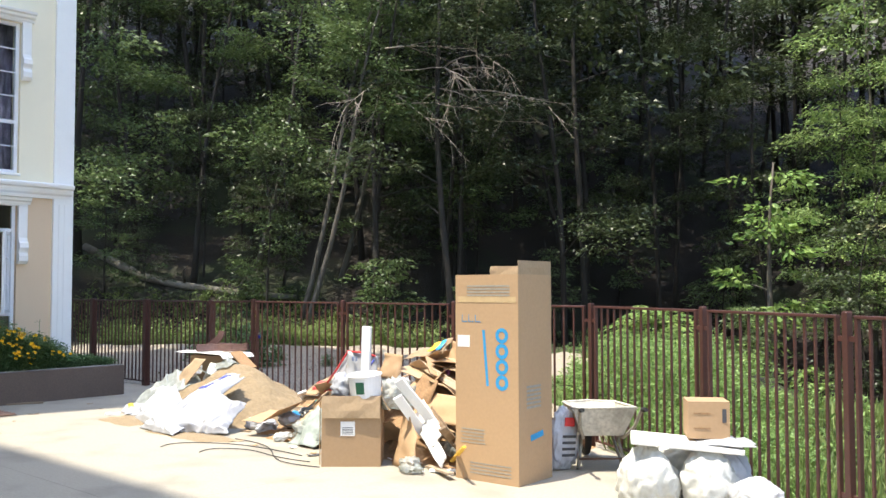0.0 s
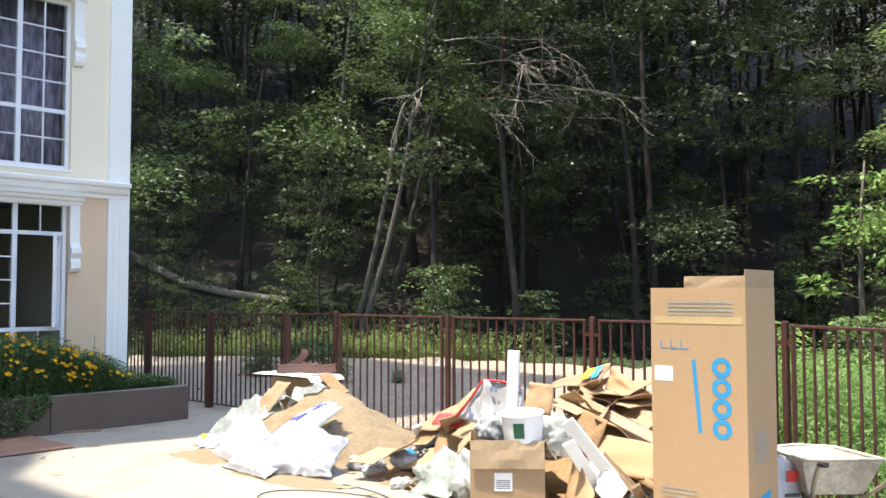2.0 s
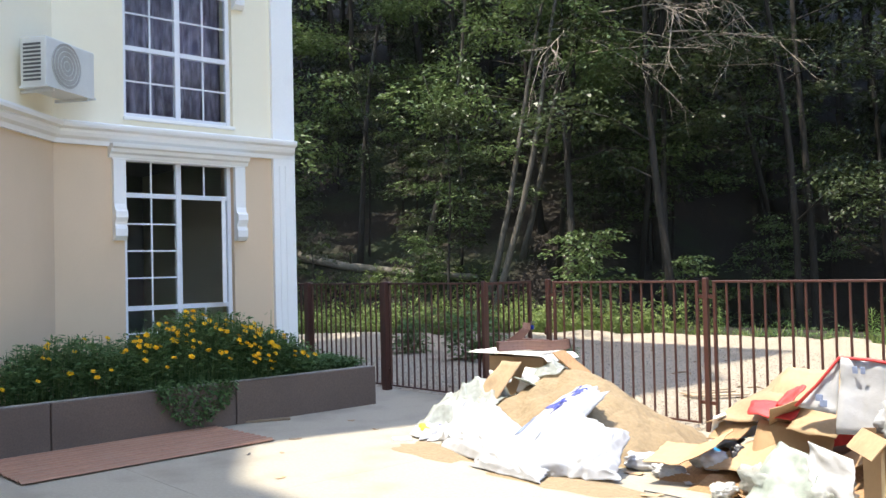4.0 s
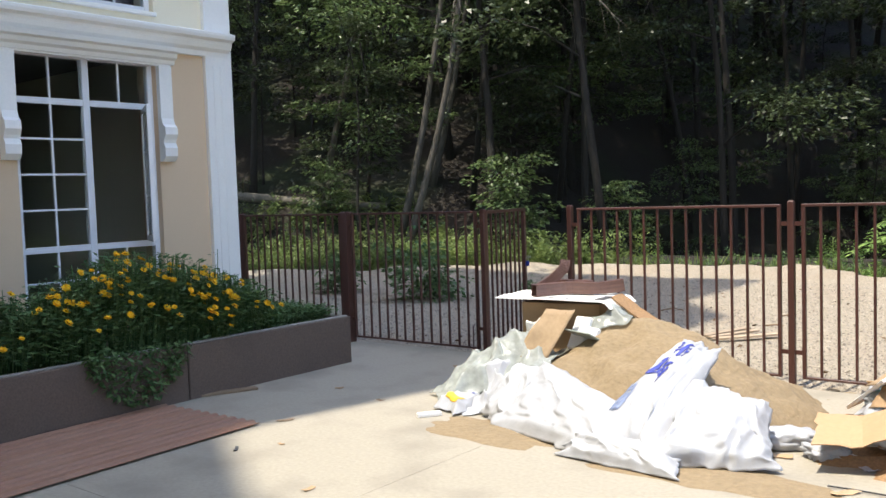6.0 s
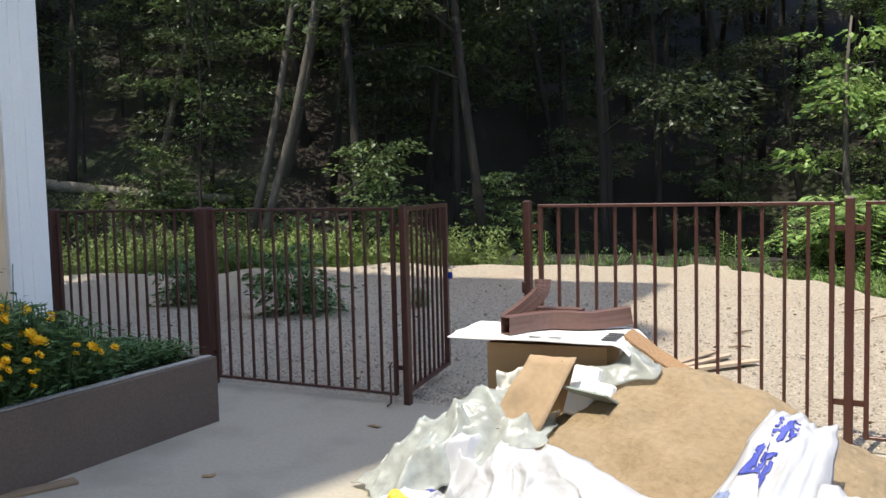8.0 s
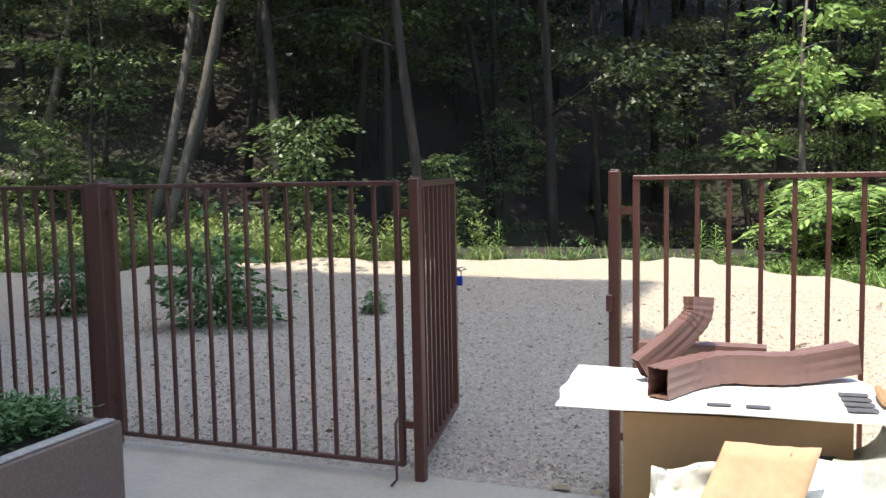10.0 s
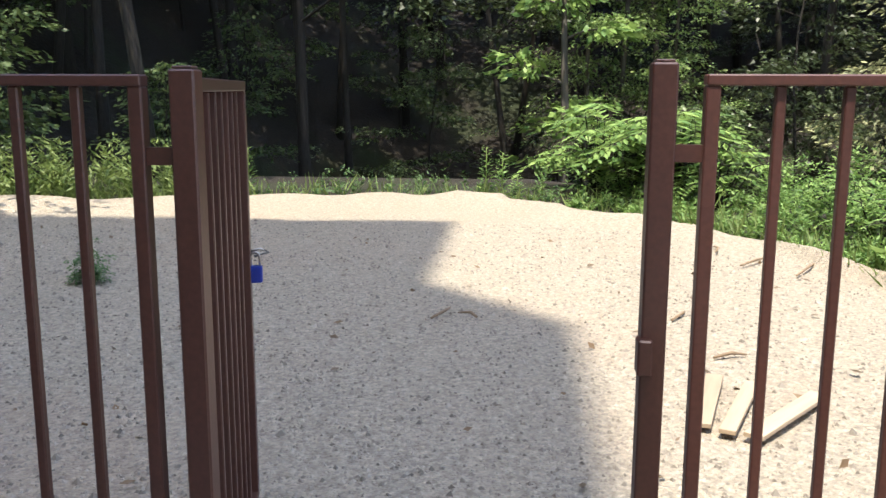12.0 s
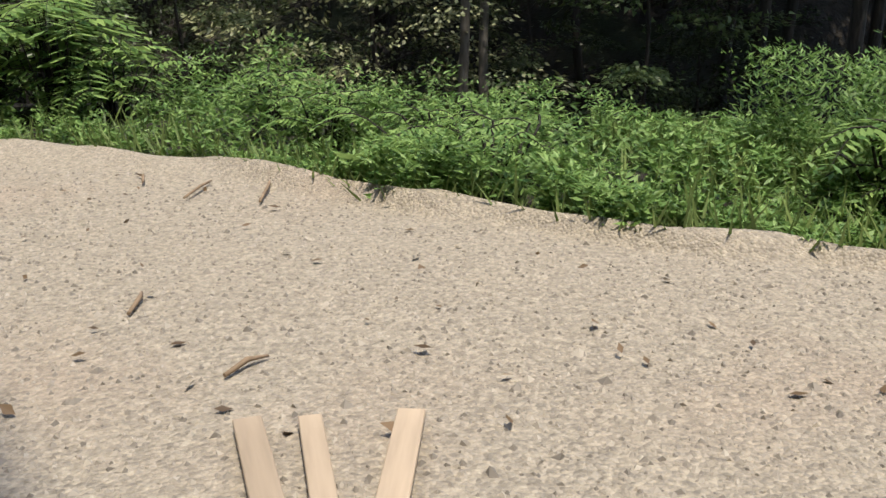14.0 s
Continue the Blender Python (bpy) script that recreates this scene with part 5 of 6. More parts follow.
for k, (x, y, z, rx, rz) in enumerate(((0.82, -1.36, 0.40, 55, -18), (0.90, -1.40, 0.33, 55, -24))):
    tagged(link("foam_block", box(0.16, 0.05, 0.26, (0, 0, 0), bev=0.01), FOAM, m=pose(x, y, z, -rx + 30, 0, rz)), "white foam packing block leaning on the carton", "packing foam", "foam blocks")
for k, (x, y, z) in enumerate(((0.93, -1.36, 0.50), (1.02, -1.28, 0.44))):
    tagged(link("grey_green_panel", box(0.30, 0.012, 0.12, (0, 0, 0), bev=0.002), GREY_FILM, m=pose(x, y, z, 60, 20 * k, -24)), "grey-green plastic panel beside the carton", "panel")


def gutter_elbow(points, m, label, w=0.075, d=0.096, across=None):
    """A ribbed rectangular downpipe elbow: square section swept along a bend, crimped where it turns."""
    t = thing("gutter_elbow", label, "downpipe", m, group="gutter elbows")
    bm = bmesh.new()
    pts = []
    for i in range(len(points) - 1):
        a, b = Vector(points[i]), Vector(points[i + 1])
        pts += [a.lerp(b, s / 6) for s in range(6)]
    pts.append(Vector(points[-1]))
    for _ in range(5):
        pts = [pts[0]] + [(pts[i - 1] + pts[i] * 2 + pts[i + 1]) / 4 for i in range(1, len(pts) - 1)] + [pts[-1]]
    rings = []
    for i, p in enumerate(pts):
        dr = (pts[min(i + 1, len(pts) - 1)] - pts[max(i - 1, 0)]).normalized()
        turn = (pts[min(i + 3, len(pts) - 1)] - p).angle(p - pts[max(i - 3, 0)], 0) if 0 < i < len(pts) - 1 else 0
        k = 1 - (0.05 if i % 2 and turn > 0.10 else 0)
        side = Vector((0, 0, 1)).cross(dr).normalized() if across is None else (Vector(across) - dr * Vector(across).dot(dr)).normalized()
        up = dr.cross(side)
        prof = []
        for q in range(4):
            for s in range(6):
                f = s / 6 * 2 - 1
                rib = -0.006 if s in (2, 4) else 0
                c = ((f, 1 + rib * 10), (1 + rib * 10, -f), (-f, -1 - rib * 10), (-1 - rib * 10, f))[q]
                prof.append(bm.verts.new(p + side * c[0] * w / 2 * k + up * c[1] * d / 2 * k))
        rings.append(prof)
    for a, b in zip(rings, rings[1:]):
        for s in range(24):
            bm.faces.new((a[s], a[(s + 1) % 24], b[(s + 1) % 24], b[s]))
    ob = part("pipe", bm, GUTTER, t)
    so = ob.modifiers.new("thickness", "SOLIDIFY")
    so.thickness, so.offset = 0.003, -1
    return t


gutter_elbow([(0.36, -1.20, 0.0), (0.43, -1.04, 0.0), (0.52, -0.93, 0.005), (0.72, -0.89, 0.0), (0.80, -0.83, 0.005), (0.93, -0.76, 0.025)], pose(0, 0, 0.815), "ribbed brown rainwater downpipe elbow lying on card")
gutter_elbow([(0.27, -0.98, -0.008), (0.35, -0.92, 0.055), (0.41, -0.88, 0.115), (0.445, -0.86, 0.16), (0.445, -0.85, 0.22)], pose(0, 0, 0.815), "ribbed brown rainwater downpipe elbow tilted upwards", w=0.062, d=0.08, across=(-0.6, 0.8, 0))
gutter_elbow([(0.24, -0.80, 0.0), (0.46, -0.79, 0.0), (0.66, -0.79, 0.0)], pose(0, 0, 0.818), "short length of brown rainwater downpipe on card")

# ---- wheelbarrow ----
wb = thing("wheelbarrow", "cement-crusted builder's wheelbarrow with rusty legs", "wheelbarrow", pose(6.55, -0.98, 0, 0, 0, 134))
bm = bmesh.new()
top = [(-0.38, -0.28), (0.30, -0.25), (0.40, 0), (0.30, 0.25), (-0.38, 0.28)]
bot = [(-0.26, -0.19), (0.16, -0.18), (0.20, 0), (0.16, 0.18), (-0.26, 0.19)]
a = [bm.verts.new((x, y, 0.565 - (0.03 if x > 0.25 else 0))) for x, y in top]
b = [bm.verts.new((x, y, 0.31)) for x, y in bot]
for i in range(5):
    bm.faces.new((a[i], a[(i + 1) % 5], b[(i + 1) % 5], b[i]))
bm.faces.new(b[::-1])
tr = part("tray", bm, TRAY, wb)
so = tr.modifiers.new("thickness", "SOLIDIFY")
so.thickness = 0.006
part("tray_rim", tube([(x, y, 0.57 - (0.03 if x > 0.25 else 0)) for x, y in top + top[:1]], 0.012, 8), TRAY, wb)
bm = bmesh.new()
g = [[bm.verts.new((-0.33 + 0.60 * i / 12, -0.22 + 0.44 * j / 8, 0.50 + 0.05 * smooth_noise(i, j, 3, 0.5))) for i in range(13)] for j in range(9)]
for j in range(8):
    for i in range(12):
        bm.faces.new((g[j][i], g[j][i + 1], g[j + 1][i + 1], g[j + 1][i])).smooth = True
part("dried_mortar", bm, TRAY, wb)
for s in (-1, 1):
    part("handle", tube([(-0.72, 0.27 * s, 0.60), (-0.60, 0.265 * s, 0.58), (-0.46, 0.24 * s, 0.42), (-0.3, 0.18 * s, 0.30), (0.1, 0.12 * s, 0.29), (0.50, 0.05 * s, 0.20)], 0.015, 8), PIPE, wb)
    part("leg", tube([(-0.14, 0.16 * s, 0.30), (-0.24, 0.21 * s, 0.03), (-0.20, 0.21 * s, 0.014), (-0.16, 0.20 * s, 0.03), (0.0, 0.14 * s, 0.29)], 0.014, 8), PIPE, wb)
    part("grip", tube([(-0.73, 0.27 * s, 0.601), (-0.62, 0.266 * s, 0.585)], 0.019, 8), RUBBER, wb)
part("cross_brace", tube([(-0.225, -0.205, 0.10), (-0.225, 0.205, 0.10)], 0.010, 6), RUST, wb)
wheel = part("wheel", tube([(0.50 + 0.155 * math.cos(a), 0, 0.19 + 0.155 * math.sin(a)) for a in np.linspace(0, 2 * math.pi, 29)], 0.034, 10, caps=False), RUBBER, wb, "black rubber tyre")
bm = bmesh.new()
bmesh.ops.create_cone(bm, cap_ends=True, segments=20, radius1=0.12, radius2=0.12, depth=0.03, matrix=pose(0.50, 0, 0.19, 90))
part("rim", bm, RUST, wheel)

# paper cement bag behind the appliance carton
cb = thing("cement_bag", "half-used paper cement bag with red and dark print", "cement bag", pose(6.42, -1.34, 0, 0, 4, 70) @ Matrix.Scale(0.78, 4))
bm = crumpled(0.30, (0.62, 0.34, 1.35), 91, 0.22, 5, 0.25)
part("bag", bm, BAG, cb)
part("red_patch", box(0.14, 0.012, 0.10, (0, -0.098, 0.50), bev=0.003), RED_CARD, cb)
for k in range(4):
    part("print_bar", box(0.18, 0.01, 0.03, (0.0, -0.104, 0.16 + 0.07 * k)), INK_AND_HOLE, cb)

# ---- filled sacks, board and small carton by the fence ----
for k, (x, y, sx, sy, sz, m_) in enumerate(((7.66, -2.06, 0.94, 0.75, 1.04, BAG_GREY), (8.06, -1.86, 0.85, 0.75, 1.02, BAG_GREY), (8.44, -1.93, 0.80, 0.70, 0.70, BAG), (7.72, -1.60, 0.95, 0.8, 1.04, BAG_GREY), (8.12, -1.66, 0.7, 0.7, 1.02, BAG))):
    tagged(link("rubble_sack", crumpled(0.255, (sx, sy, sz), 100 + k, 0.17, 5, 0.35), m_, m=pose(x, y, 0, 0, 0, 70 * k)), "full white woven rubble sack standing on the yard" if m_ is BAG else "full dusty grey rubble sack standing on the yard", "sack", "rubble sacks")
bd = thing("board", "white crusted board lying on the rubble sacks", "board", pose(7.88, -1.88, 0.455, 2, 4, 30))
part("plank", box(0.80, 0.37, 0.035, (0, 0, 0), bev=0.006), PAPER, bd)
drape("plastic_film", 8.12, -1.72, 0.42, 0.34, 30, 44, BAG, "white film bunched on the rubble sacks", "plastic film", under=lambda x, y: 0.47, lift=0.02, fold=0.07)
sc = carton("carton", 0.30, 0.28, 0.27, pose(7.96, -1.70, 0.508, 0, 0, 34), "small closed brown carton on the board", CARD, (), False)
part("lid", box(0.30, 0.28, 0.006, (0, 0, 0.266)), CARD, sc)
part("print_bar", box(0.0015, 0.03, 0.16, (0.1525, 0.02, 0.08)), INK_AND_HOLE, sc)
part("print_bar", box(0.03, 0.0015, 0.10, (0.11, -0.1425, 0.12)), INK_AND_HOLE, sc)
for k in range(2):
    part("print_line", box(0.12, 0.0015, 0.012, (-0.05, -0.1425, 0.07 + 0.11 * k)), CARD_EDGE, sc)

# ---- cables, panel and planks on the yard ----
for k, pts in enumerate((((2.75, -3.15), (2.55, -2.95), (2.9, -2.6), (3.5, -2.45), (4.2, -2.5)), ((3.3, -3.05), (3.1, -2.85), (3.6, -2.5), (4.0, -2.75), (4.5, -2.65)), ((2.9, -2.35), (3.4, -2.3), (3.9, -2.6), (4.3, -2.9), (4.75, -2.75)))):
    cu = bpy.data.curves.new("cable", "CURVE")
    cu.dimensions, cu.bevel_depth, cu.bevel_resolution = "3D", 0.005, 2
    sp = cu.splines.new("NURBS")
    sp.points.add(len(pts) - 1)
    for q, (x, y) in zip(sp.points, pts):
        q.co = (x, y, 0.012, 1)
    sp.use_endpoint_u, sp.order_u = True, 4
    cu.materials.append(CABLE)
    tagged(new("cable", cu), "thin black electric cable lying on the concrete", "cable", "cables")
cp = thing("corrugated_panel", "brown corrugated panel lying flat by the planter", "panel", pose(-1.28, -4.28, 0.004, 0, 0, 2))
bm = bmesh.new()
n = 60
lo = [[bm.verts.new((-0.56 + 1.12 * i / n, y, 0.012 + 0.008 * math.tanh(3 * math.sin(i / n * 2 * math.pi * 11)))) for i in range(n + 1)] for y in (-1.15, 1.15)]
for i in range(n):
    bm.faces.new((lo[0][i], lo[0][i + 1], lo[1][i + 1], lo[1][i]))
so = part("sheet", bm, ROOF_BROWN, cp).modifiers.new("thickness", "SOLIDIFY")
so.thickness, so.offset = 0.006, 1
tagged(link("plank", box(0.09, 0.50, 0.02, (0, 0, 0), bev=0.003), OLD_WOOD, m=pose(-1.84, -2.56, 0.001, 0, 0, -24)), "short weathered plank beside the planter", "plank")
tagged(link("offcut", box(0.05, 0.18, 0.03, (0, 0, 0), bev=0.004), FOAM, m=pose(0.13, -2.28, 0.001, 0, 0, -36)), "white foam offcut on the concrete", "offcut")
r = random.Random(5)
for k in range(14):
    tagged(link("litter_scrap", sheet(r.uniform(0.04, 0.13), r.uniform(0.02, 0.05), lambda u, v: 0.012 * abs(u), k, 4, 0.002, 0.3), r.choice((CARD_EDGE, INK_AND_HOLE, CARD, YELLOW_PRINT if k == 3 else OLD_WOOD)), m=pose(r.uniform(-1.5, 1.2), r.uniform(-4.3, -0.5), 0.003, 0, 0, r.uniform(0, 360))),
           "small dark scrap lying on the concrete", "litter", "litter scraps")

# ---- boards and sticks on the gravel ----
for x, y, L, w, rz in ((0.625, 2.16, 0.70, 0.085, -17), (0.75, 2.08, 0.70, 0.07, -22.7), (0.93, 1.99, 0.70, 0.085, -39)):
    tagged(link("wooden_board", box(w, L, 0.022, (0, 0, 0), bev=0.003), WOOD, m=pose(x, y, 0.012, 0, 0, rz)), "short pale sawn board lying on the gravel", "board", "boards on the gravel")
for x, y, L, rz in ((-0.72, 3.70, 0.30, 70), (-0.55, 3.66, 0.16, 140), (0.78, 3.75, 0.26, 62), (1.75, 5.65, 0.5, 50), (1.55, 6.2, 0.3, 80), (2.1, 5.4, 0.7, 60), (0.9, 2.9, 0.2, 20)):
    c, s = math.cos(radians(rz)), math.sin(radians(rz))
    tagged(link("stick", tube([(-L / 2 * c, -L / 2 * s, 0.0), (0.03 * s, 0.02, 0.012), (L / 2 * c, L / 2 * s, 0.0)], [0.008, 0.011, 0.006], 6), OLD_WOOD, m=pose(x, y, 0.006)), "dry twig lying on the gravel", "stick", "sticks on the gravel")


# ---- plants ----
def spray(rng, centre, out, radius, count, size, droop=0.25):
    """Places, ways and sizes of the leaves of one flat, drooping spray of foliage."""
    a = rng.uniform(0, 2 * math.pi, count)
    q = np.sqrt(rng.uniform(0, 1, count)) * radius
    d = np.stack([np.cos(a), np.sin(a), np.zeros(count)], 1)
    p = np.asarray(centre) + d * q[:, None] * np.array([1, 1, 1]) + np.stack([np.zeros(count), np.zeros(count), -droop * (q / radius) ** 2 * radius + rng.normal(0, 0.10 * radius, count)], 1)
    w = d * 0.8 + np.asarray(out) * 0.6 + np.stack([np.zeros(count), np.zeros(count), rng.normal(-0.25, 0.3, count)], 1)
    return p, w, rng.uniform(0.7, 1.25, count) * size


def tree_meshes(seed, height, crown_from, spread, sprays, per, leaf, spray_r, trunk_r, lean=0.0, limbs=9, taper_top=0.6, bark_sides=8, far=False, bend=0.10):
    """Trunk with limbs, and a crown of leaf sprays, as two meshes."""
    rng = np.random.default_rng(seed)
    r = random.Random(seed)
    bm = bmesh.new()
    la = r.uniform(0, 6.28)
    path = []
    for k in range(9):
        t = k / 8
        path.append(Vector((lean * t * t * height * math.cos(la) + bend * math.sin(5 * t + seed) * t, lean * t * t * height * math.sin(la) + bend * math.cos(6 * t + seed) * t, -0.4 + t * (height + 0.4))))
    tube(path, [trunk_r * (1.25 if k == 0 else 1 - 0.82 * (k / 8)) for k in range(9)], bark_sides, bm)
    P, W, S = [], [], []

    def on_trunk(z):
        t = min(0.999, max(0, (z + 0.4) / (height + 0.4))) * 8
        i = int(t)
        return path[i].lerp(path[i + 1], t - i)

    for k in range(limbs):
        z = crown_from + (height - crown_from) * (k + r.random() * 0.6) / limbs * 0.9
        a = k * 2.4 + r.uniform(-0.4, 0.4)
        L = spread * (1 - taper_top * (z - crown_from) / max(0.1, height - crown_from)) * r.uniform(0.75, 1.1)
        b = on_trunk(z)
        o = Vector((math.cos(a), math.sin(a), 0))
        pts = [b, b + o * L * 0.4 + Vector((0, 0, L * 0.16)), b + o * L * 0.75 + Vector((0, 0, L * 0.2)), b + o * L + Vector((0, 0, L * 0.12))]
        rr = trunk_r * 0.32 * (1 - 0.5 * z / height)
        tube(pts, [rr, rr * 0.7, rr * 0.45, rr * 0.15], 5, bm, False)
        for q in range(max(1, sprays // limbs)):
            s = r.uniform(0.25, 1.05)
            i = min(2, int(s * 3))
            c = pts[i].lerp(pts[i + 1], min(1, s * 3 - i)) + Vector((r.gauss(0, 0.16 * L), r.gauss(0, 0.16 * L), r.gauss(0.02, 0.22)))
            p, w, sz = spray(rng, c, o, spray_r * r.uniform(0.6, 1.2), per, leaf)
            P.append(p), W.append(w), S.append(sz)
    me = bpy.data.meshes.new("trunk")
    bm.to_mesh(me)
    bm.free()
    return me, leaves("crown", np.concatenate(P), np.concatenate(W), np.concatenate(S), 0.55, 0.08, rng, far=far)


def plant_tree(name, meshes, bark, leaf, label, m, category="tree", group=""):
    t = thing(name, label, category, m, group)
    for me, ml in zip(meshes, (bark, leaf)):
        if not me.materials:
            me.materials.append(ml)
    part("trunk", meshes[0], None, t)
    part("crown", meshes[1], None, t)
    return t


TALL = [tree_meshes(s, h, c, 3.6, 84, 90, 0.165, 0.85, 0.115, ln, far=True, bend=0.45) for s, h, c, ln in ((1, 17, 5.0, 0.05), (2, 20, 6.5, 0.03), (3, 15, 4.0, 0.08), (4, 18, 7.5, 0.04), (5, 16, 3.2, 0.02))]
SMALL = [tree_meshes(s, h, c, 1.9, 54, 60, 0.135, 0.55, 0.05, ln, 9, far=True, bend=0.3) for s, h, c, ln in ((11, 6.0, 1.0, 0.1), (12, 7.5, 1.8, 0.05), (13, 4.5, 0.5, 0.12))]
# copies for a lighter leaf: sunlight at the edge put into the colour
EDGE_TALL = [(a.copy(), b.copy()) for a, b in (TALL[0], TALL[2], TALL[4])]
r = random.Random(12)
spots = []
tries = 0
while len(spots) < 190 and tries < 9000:
    tries += 1
    az, rad = radians(r.uniform(-84, 72)), 11 + 42 * r.random() ** 1.25
    x, y = rad * math.sin(az), -1 + rad * math.cos(az)
    d = beyond(x, y)
    if d < 2.0 or (x > -3.6 and d < 8.5) or (0.2 < x < 10.5 and y < 23.5) or any((x - a) ** 2 + (y - b) ** 2 < (2.1 if d < 14 else 3.0) ** 2 for a, b in spots):
        continue
    spots.append((x, y))
for k, (x, y) in enumerate(spots):
    d = beyond(x, y)
    z = ground_z(x, y) - 0.05
    if k % 3 == 0 and d < 18:
        v = SMALL[k % 3]
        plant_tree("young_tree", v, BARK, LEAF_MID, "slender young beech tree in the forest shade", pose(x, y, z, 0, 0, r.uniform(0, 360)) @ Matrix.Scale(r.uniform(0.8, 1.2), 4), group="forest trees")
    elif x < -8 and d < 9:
        plant_tree("forest_tree", EDGE_TALL[k % 3], BARK, LEAF_MID, "tall forest tree with sun-brightened leaves at the wood's edge", pose(x, y, z, r.uniform(-7, 7), r.uniform(-7, 7), r.uniform(0, 360)) @ Matrix.Scale(r.uniform(0.85, 1.2), 4), group="forest trees")
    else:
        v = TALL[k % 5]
        plant_tree("forest_tree", v, BARK, LEAF_DARK, "tall forest tree with shade-darkened leaves on the wooded slope", pose(x, y, z, r.uniform(-7, 7), r.uniform(-7, 7), r.uniform(0, 360)) @ Matrix.Scale(r.uniform(0.85, 1.2), 4), group="forest trees")
# copies of the young beeches that take the shade-darkened leaf
DIM = [(a.copy(), b.copy()) for a, b in SMALL]
for a, b in DIM:
    b.materials.clear()
# added high crowns, mostly out of view, that keep sun off the forest below
SHADE_CROWNS = [tree_meshes(s, 19, 10.0, 5.2, 60, 50, 0.34, 1.5, 0.13, 0.03, 9, 0.4, far=True, bend=0.5) for s in (21, 22)]
# gaps left in the added crowns so sun reaches the trees and shrubs there
LIGHT_WELLS = ((2.2, 18.5, 2.2, 7.0), (7.4, 11.5, 3.4, 7.5), (-11.5, 9.8, 4.8, 4.1), (-7.0, 10.3, 1.6, 2.4))
k = 0
for i in range(-9, 9):
    for j in range(0, 9):
        x, y = i * 4.6 + r.uniform(-1.2, 1.2) + (j % 2) * 2.3, 7 + j * 4.6 + r.uniform(-1.2, 1.2)
        d = beyond(x, y)
        if d < (4.2 if x < -6 else 3.0) or abs(math.degrees(math.atan2(x, y + 3))) > 80 or any(abs(x - a) < w + 2.0 and abs(y - b) < h for a, b, w, h in LIGHT_WELLS):
            continue
        k += 1
        plant_tree("forest_tree", SHADE_CROWNS[k % 2], BARK, LEAF_DARK, "added forest tree whose high crown, mostly out of view, shades the wood", pose(x, y, ground_z(x, y) - 0.1, r.uniform(-3, 3), r.uniform(-3, 3), r.uniform(0, 360)), group="forest trees")
# undergrowth of young trees below them
k = 0
under = []
for q in range(3000):
    az, rad = radians(r.uniform(-84, 72)), 11 + 24 * r.random()
    x, y = rad * math.sin(az), -1 + rad * math.cos(az)
    d = beyond(x, y)
    if d < (5.5 if x > -0.5 else 2.6) or (x > 4.5 and y < 11) or (-26 < math.degrees(math.atan2(x, y + 3)) < 9 and d < 10) or any((x - a) ** 2 + (y - b) ** 2 < 2.3 ** 2 for a, b in under) or any(abs(x - a) < 1.4 and abs(y - b) < 2 for a, b in ((2.8, 21), (7.6, 13.6), (8.6, 11.2), (-9.6, 8.6))):
        continue
    under.append((x, y))
    if len(under) > 110:
        break
    if -21 < math.degrees(math.atan2(x + 0.4, y + 1)) < 4 and beyond(x, y) < 20:  # the open dark hollow
        continue
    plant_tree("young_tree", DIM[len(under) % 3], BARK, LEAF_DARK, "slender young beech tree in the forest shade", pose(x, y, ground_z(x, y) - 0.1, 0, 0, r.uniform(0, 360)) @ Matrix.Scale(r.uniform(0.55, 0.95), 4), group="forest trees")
# trees that stand out at the forest's edge
# these crowns take the beech leaf with sunlight painted in
LIT = tree_meshes(31, 14.0, 2.6, 2.8, 150, 62, 0.13, 0.75, 0.10, 0.01, 15, 0.35, bend=0.3)
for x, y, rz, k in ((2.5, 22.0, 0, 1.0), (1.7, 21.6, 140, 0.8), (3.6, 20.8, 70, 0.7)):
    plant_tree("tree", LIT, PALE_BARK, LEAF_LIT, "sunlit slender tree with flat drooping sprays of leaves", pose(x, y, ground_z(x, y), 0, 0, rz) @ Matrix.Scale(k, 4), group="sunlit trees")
POLE = tree_meshes(32, 4.6, 0.9, 0.85, 36, 40, 0.13, 0.36, 0.085, 0.03, 9, 0.3)
plant_tree("tree", POLE, PALE_BARK, LEAF_SUMAC, "young tree with a pale stem and bright leaves", pose(0.8, 17.8, ground_z(0.8, 17.8)) @ Matrix.Scale(1.75, 4))
TWIN = tree_meshes(33, 13, 6.5, 2.4, 50, 60, 0.14, 0.7, 0.10, 0.03, 9, bend=0.4)
for x, y, tx, rz in ((-10.55, 9.5, 3, 30), (-10.15, 9.3, 6, 80), (-11.5, 12.0, 5, 10), (8.5, 12.1, 1, 50), (8.95, 11.9, 7, 200), (-14.0, 10.4, -4, 120)):
    plant_tree("tree", TWIN, PALE_BARK, LEAF_MID, "leaning tree with a pale grey trunk at the forest edge", Matrix.Translation((x, y, ground_z(x, y) - 0.1)) @ Matrix.Rotation(radians(13 + tx * 0.4 if x < 0 else tx), 4, Vector((-0.73, 0.68, 0))) @ pose(0, 0, 0, 0, 0, rz), group="pale trees")
BUSH = tree_meshes(34, 4.6, 0.3, 2.2, 110, 95, 0.075, 0.55, 0.05, 0.0, 16, 0.45)
plant_tree("shrub", BUSH, BARK, LEAF_OLIVE, "large pale olive-leaved shrub beyond the lot", pose(8.5, 14.6, ground_z(8.5, 14.6), 0, 0, 20) @ Matrix.Scale(1.55, 4), "shrub")
LOWB = tree_meshes(35, 2.6, 0.2, 1.25, 64, 40, 0.13, 0.42, 0.03, 0.0, 12, 0.4)
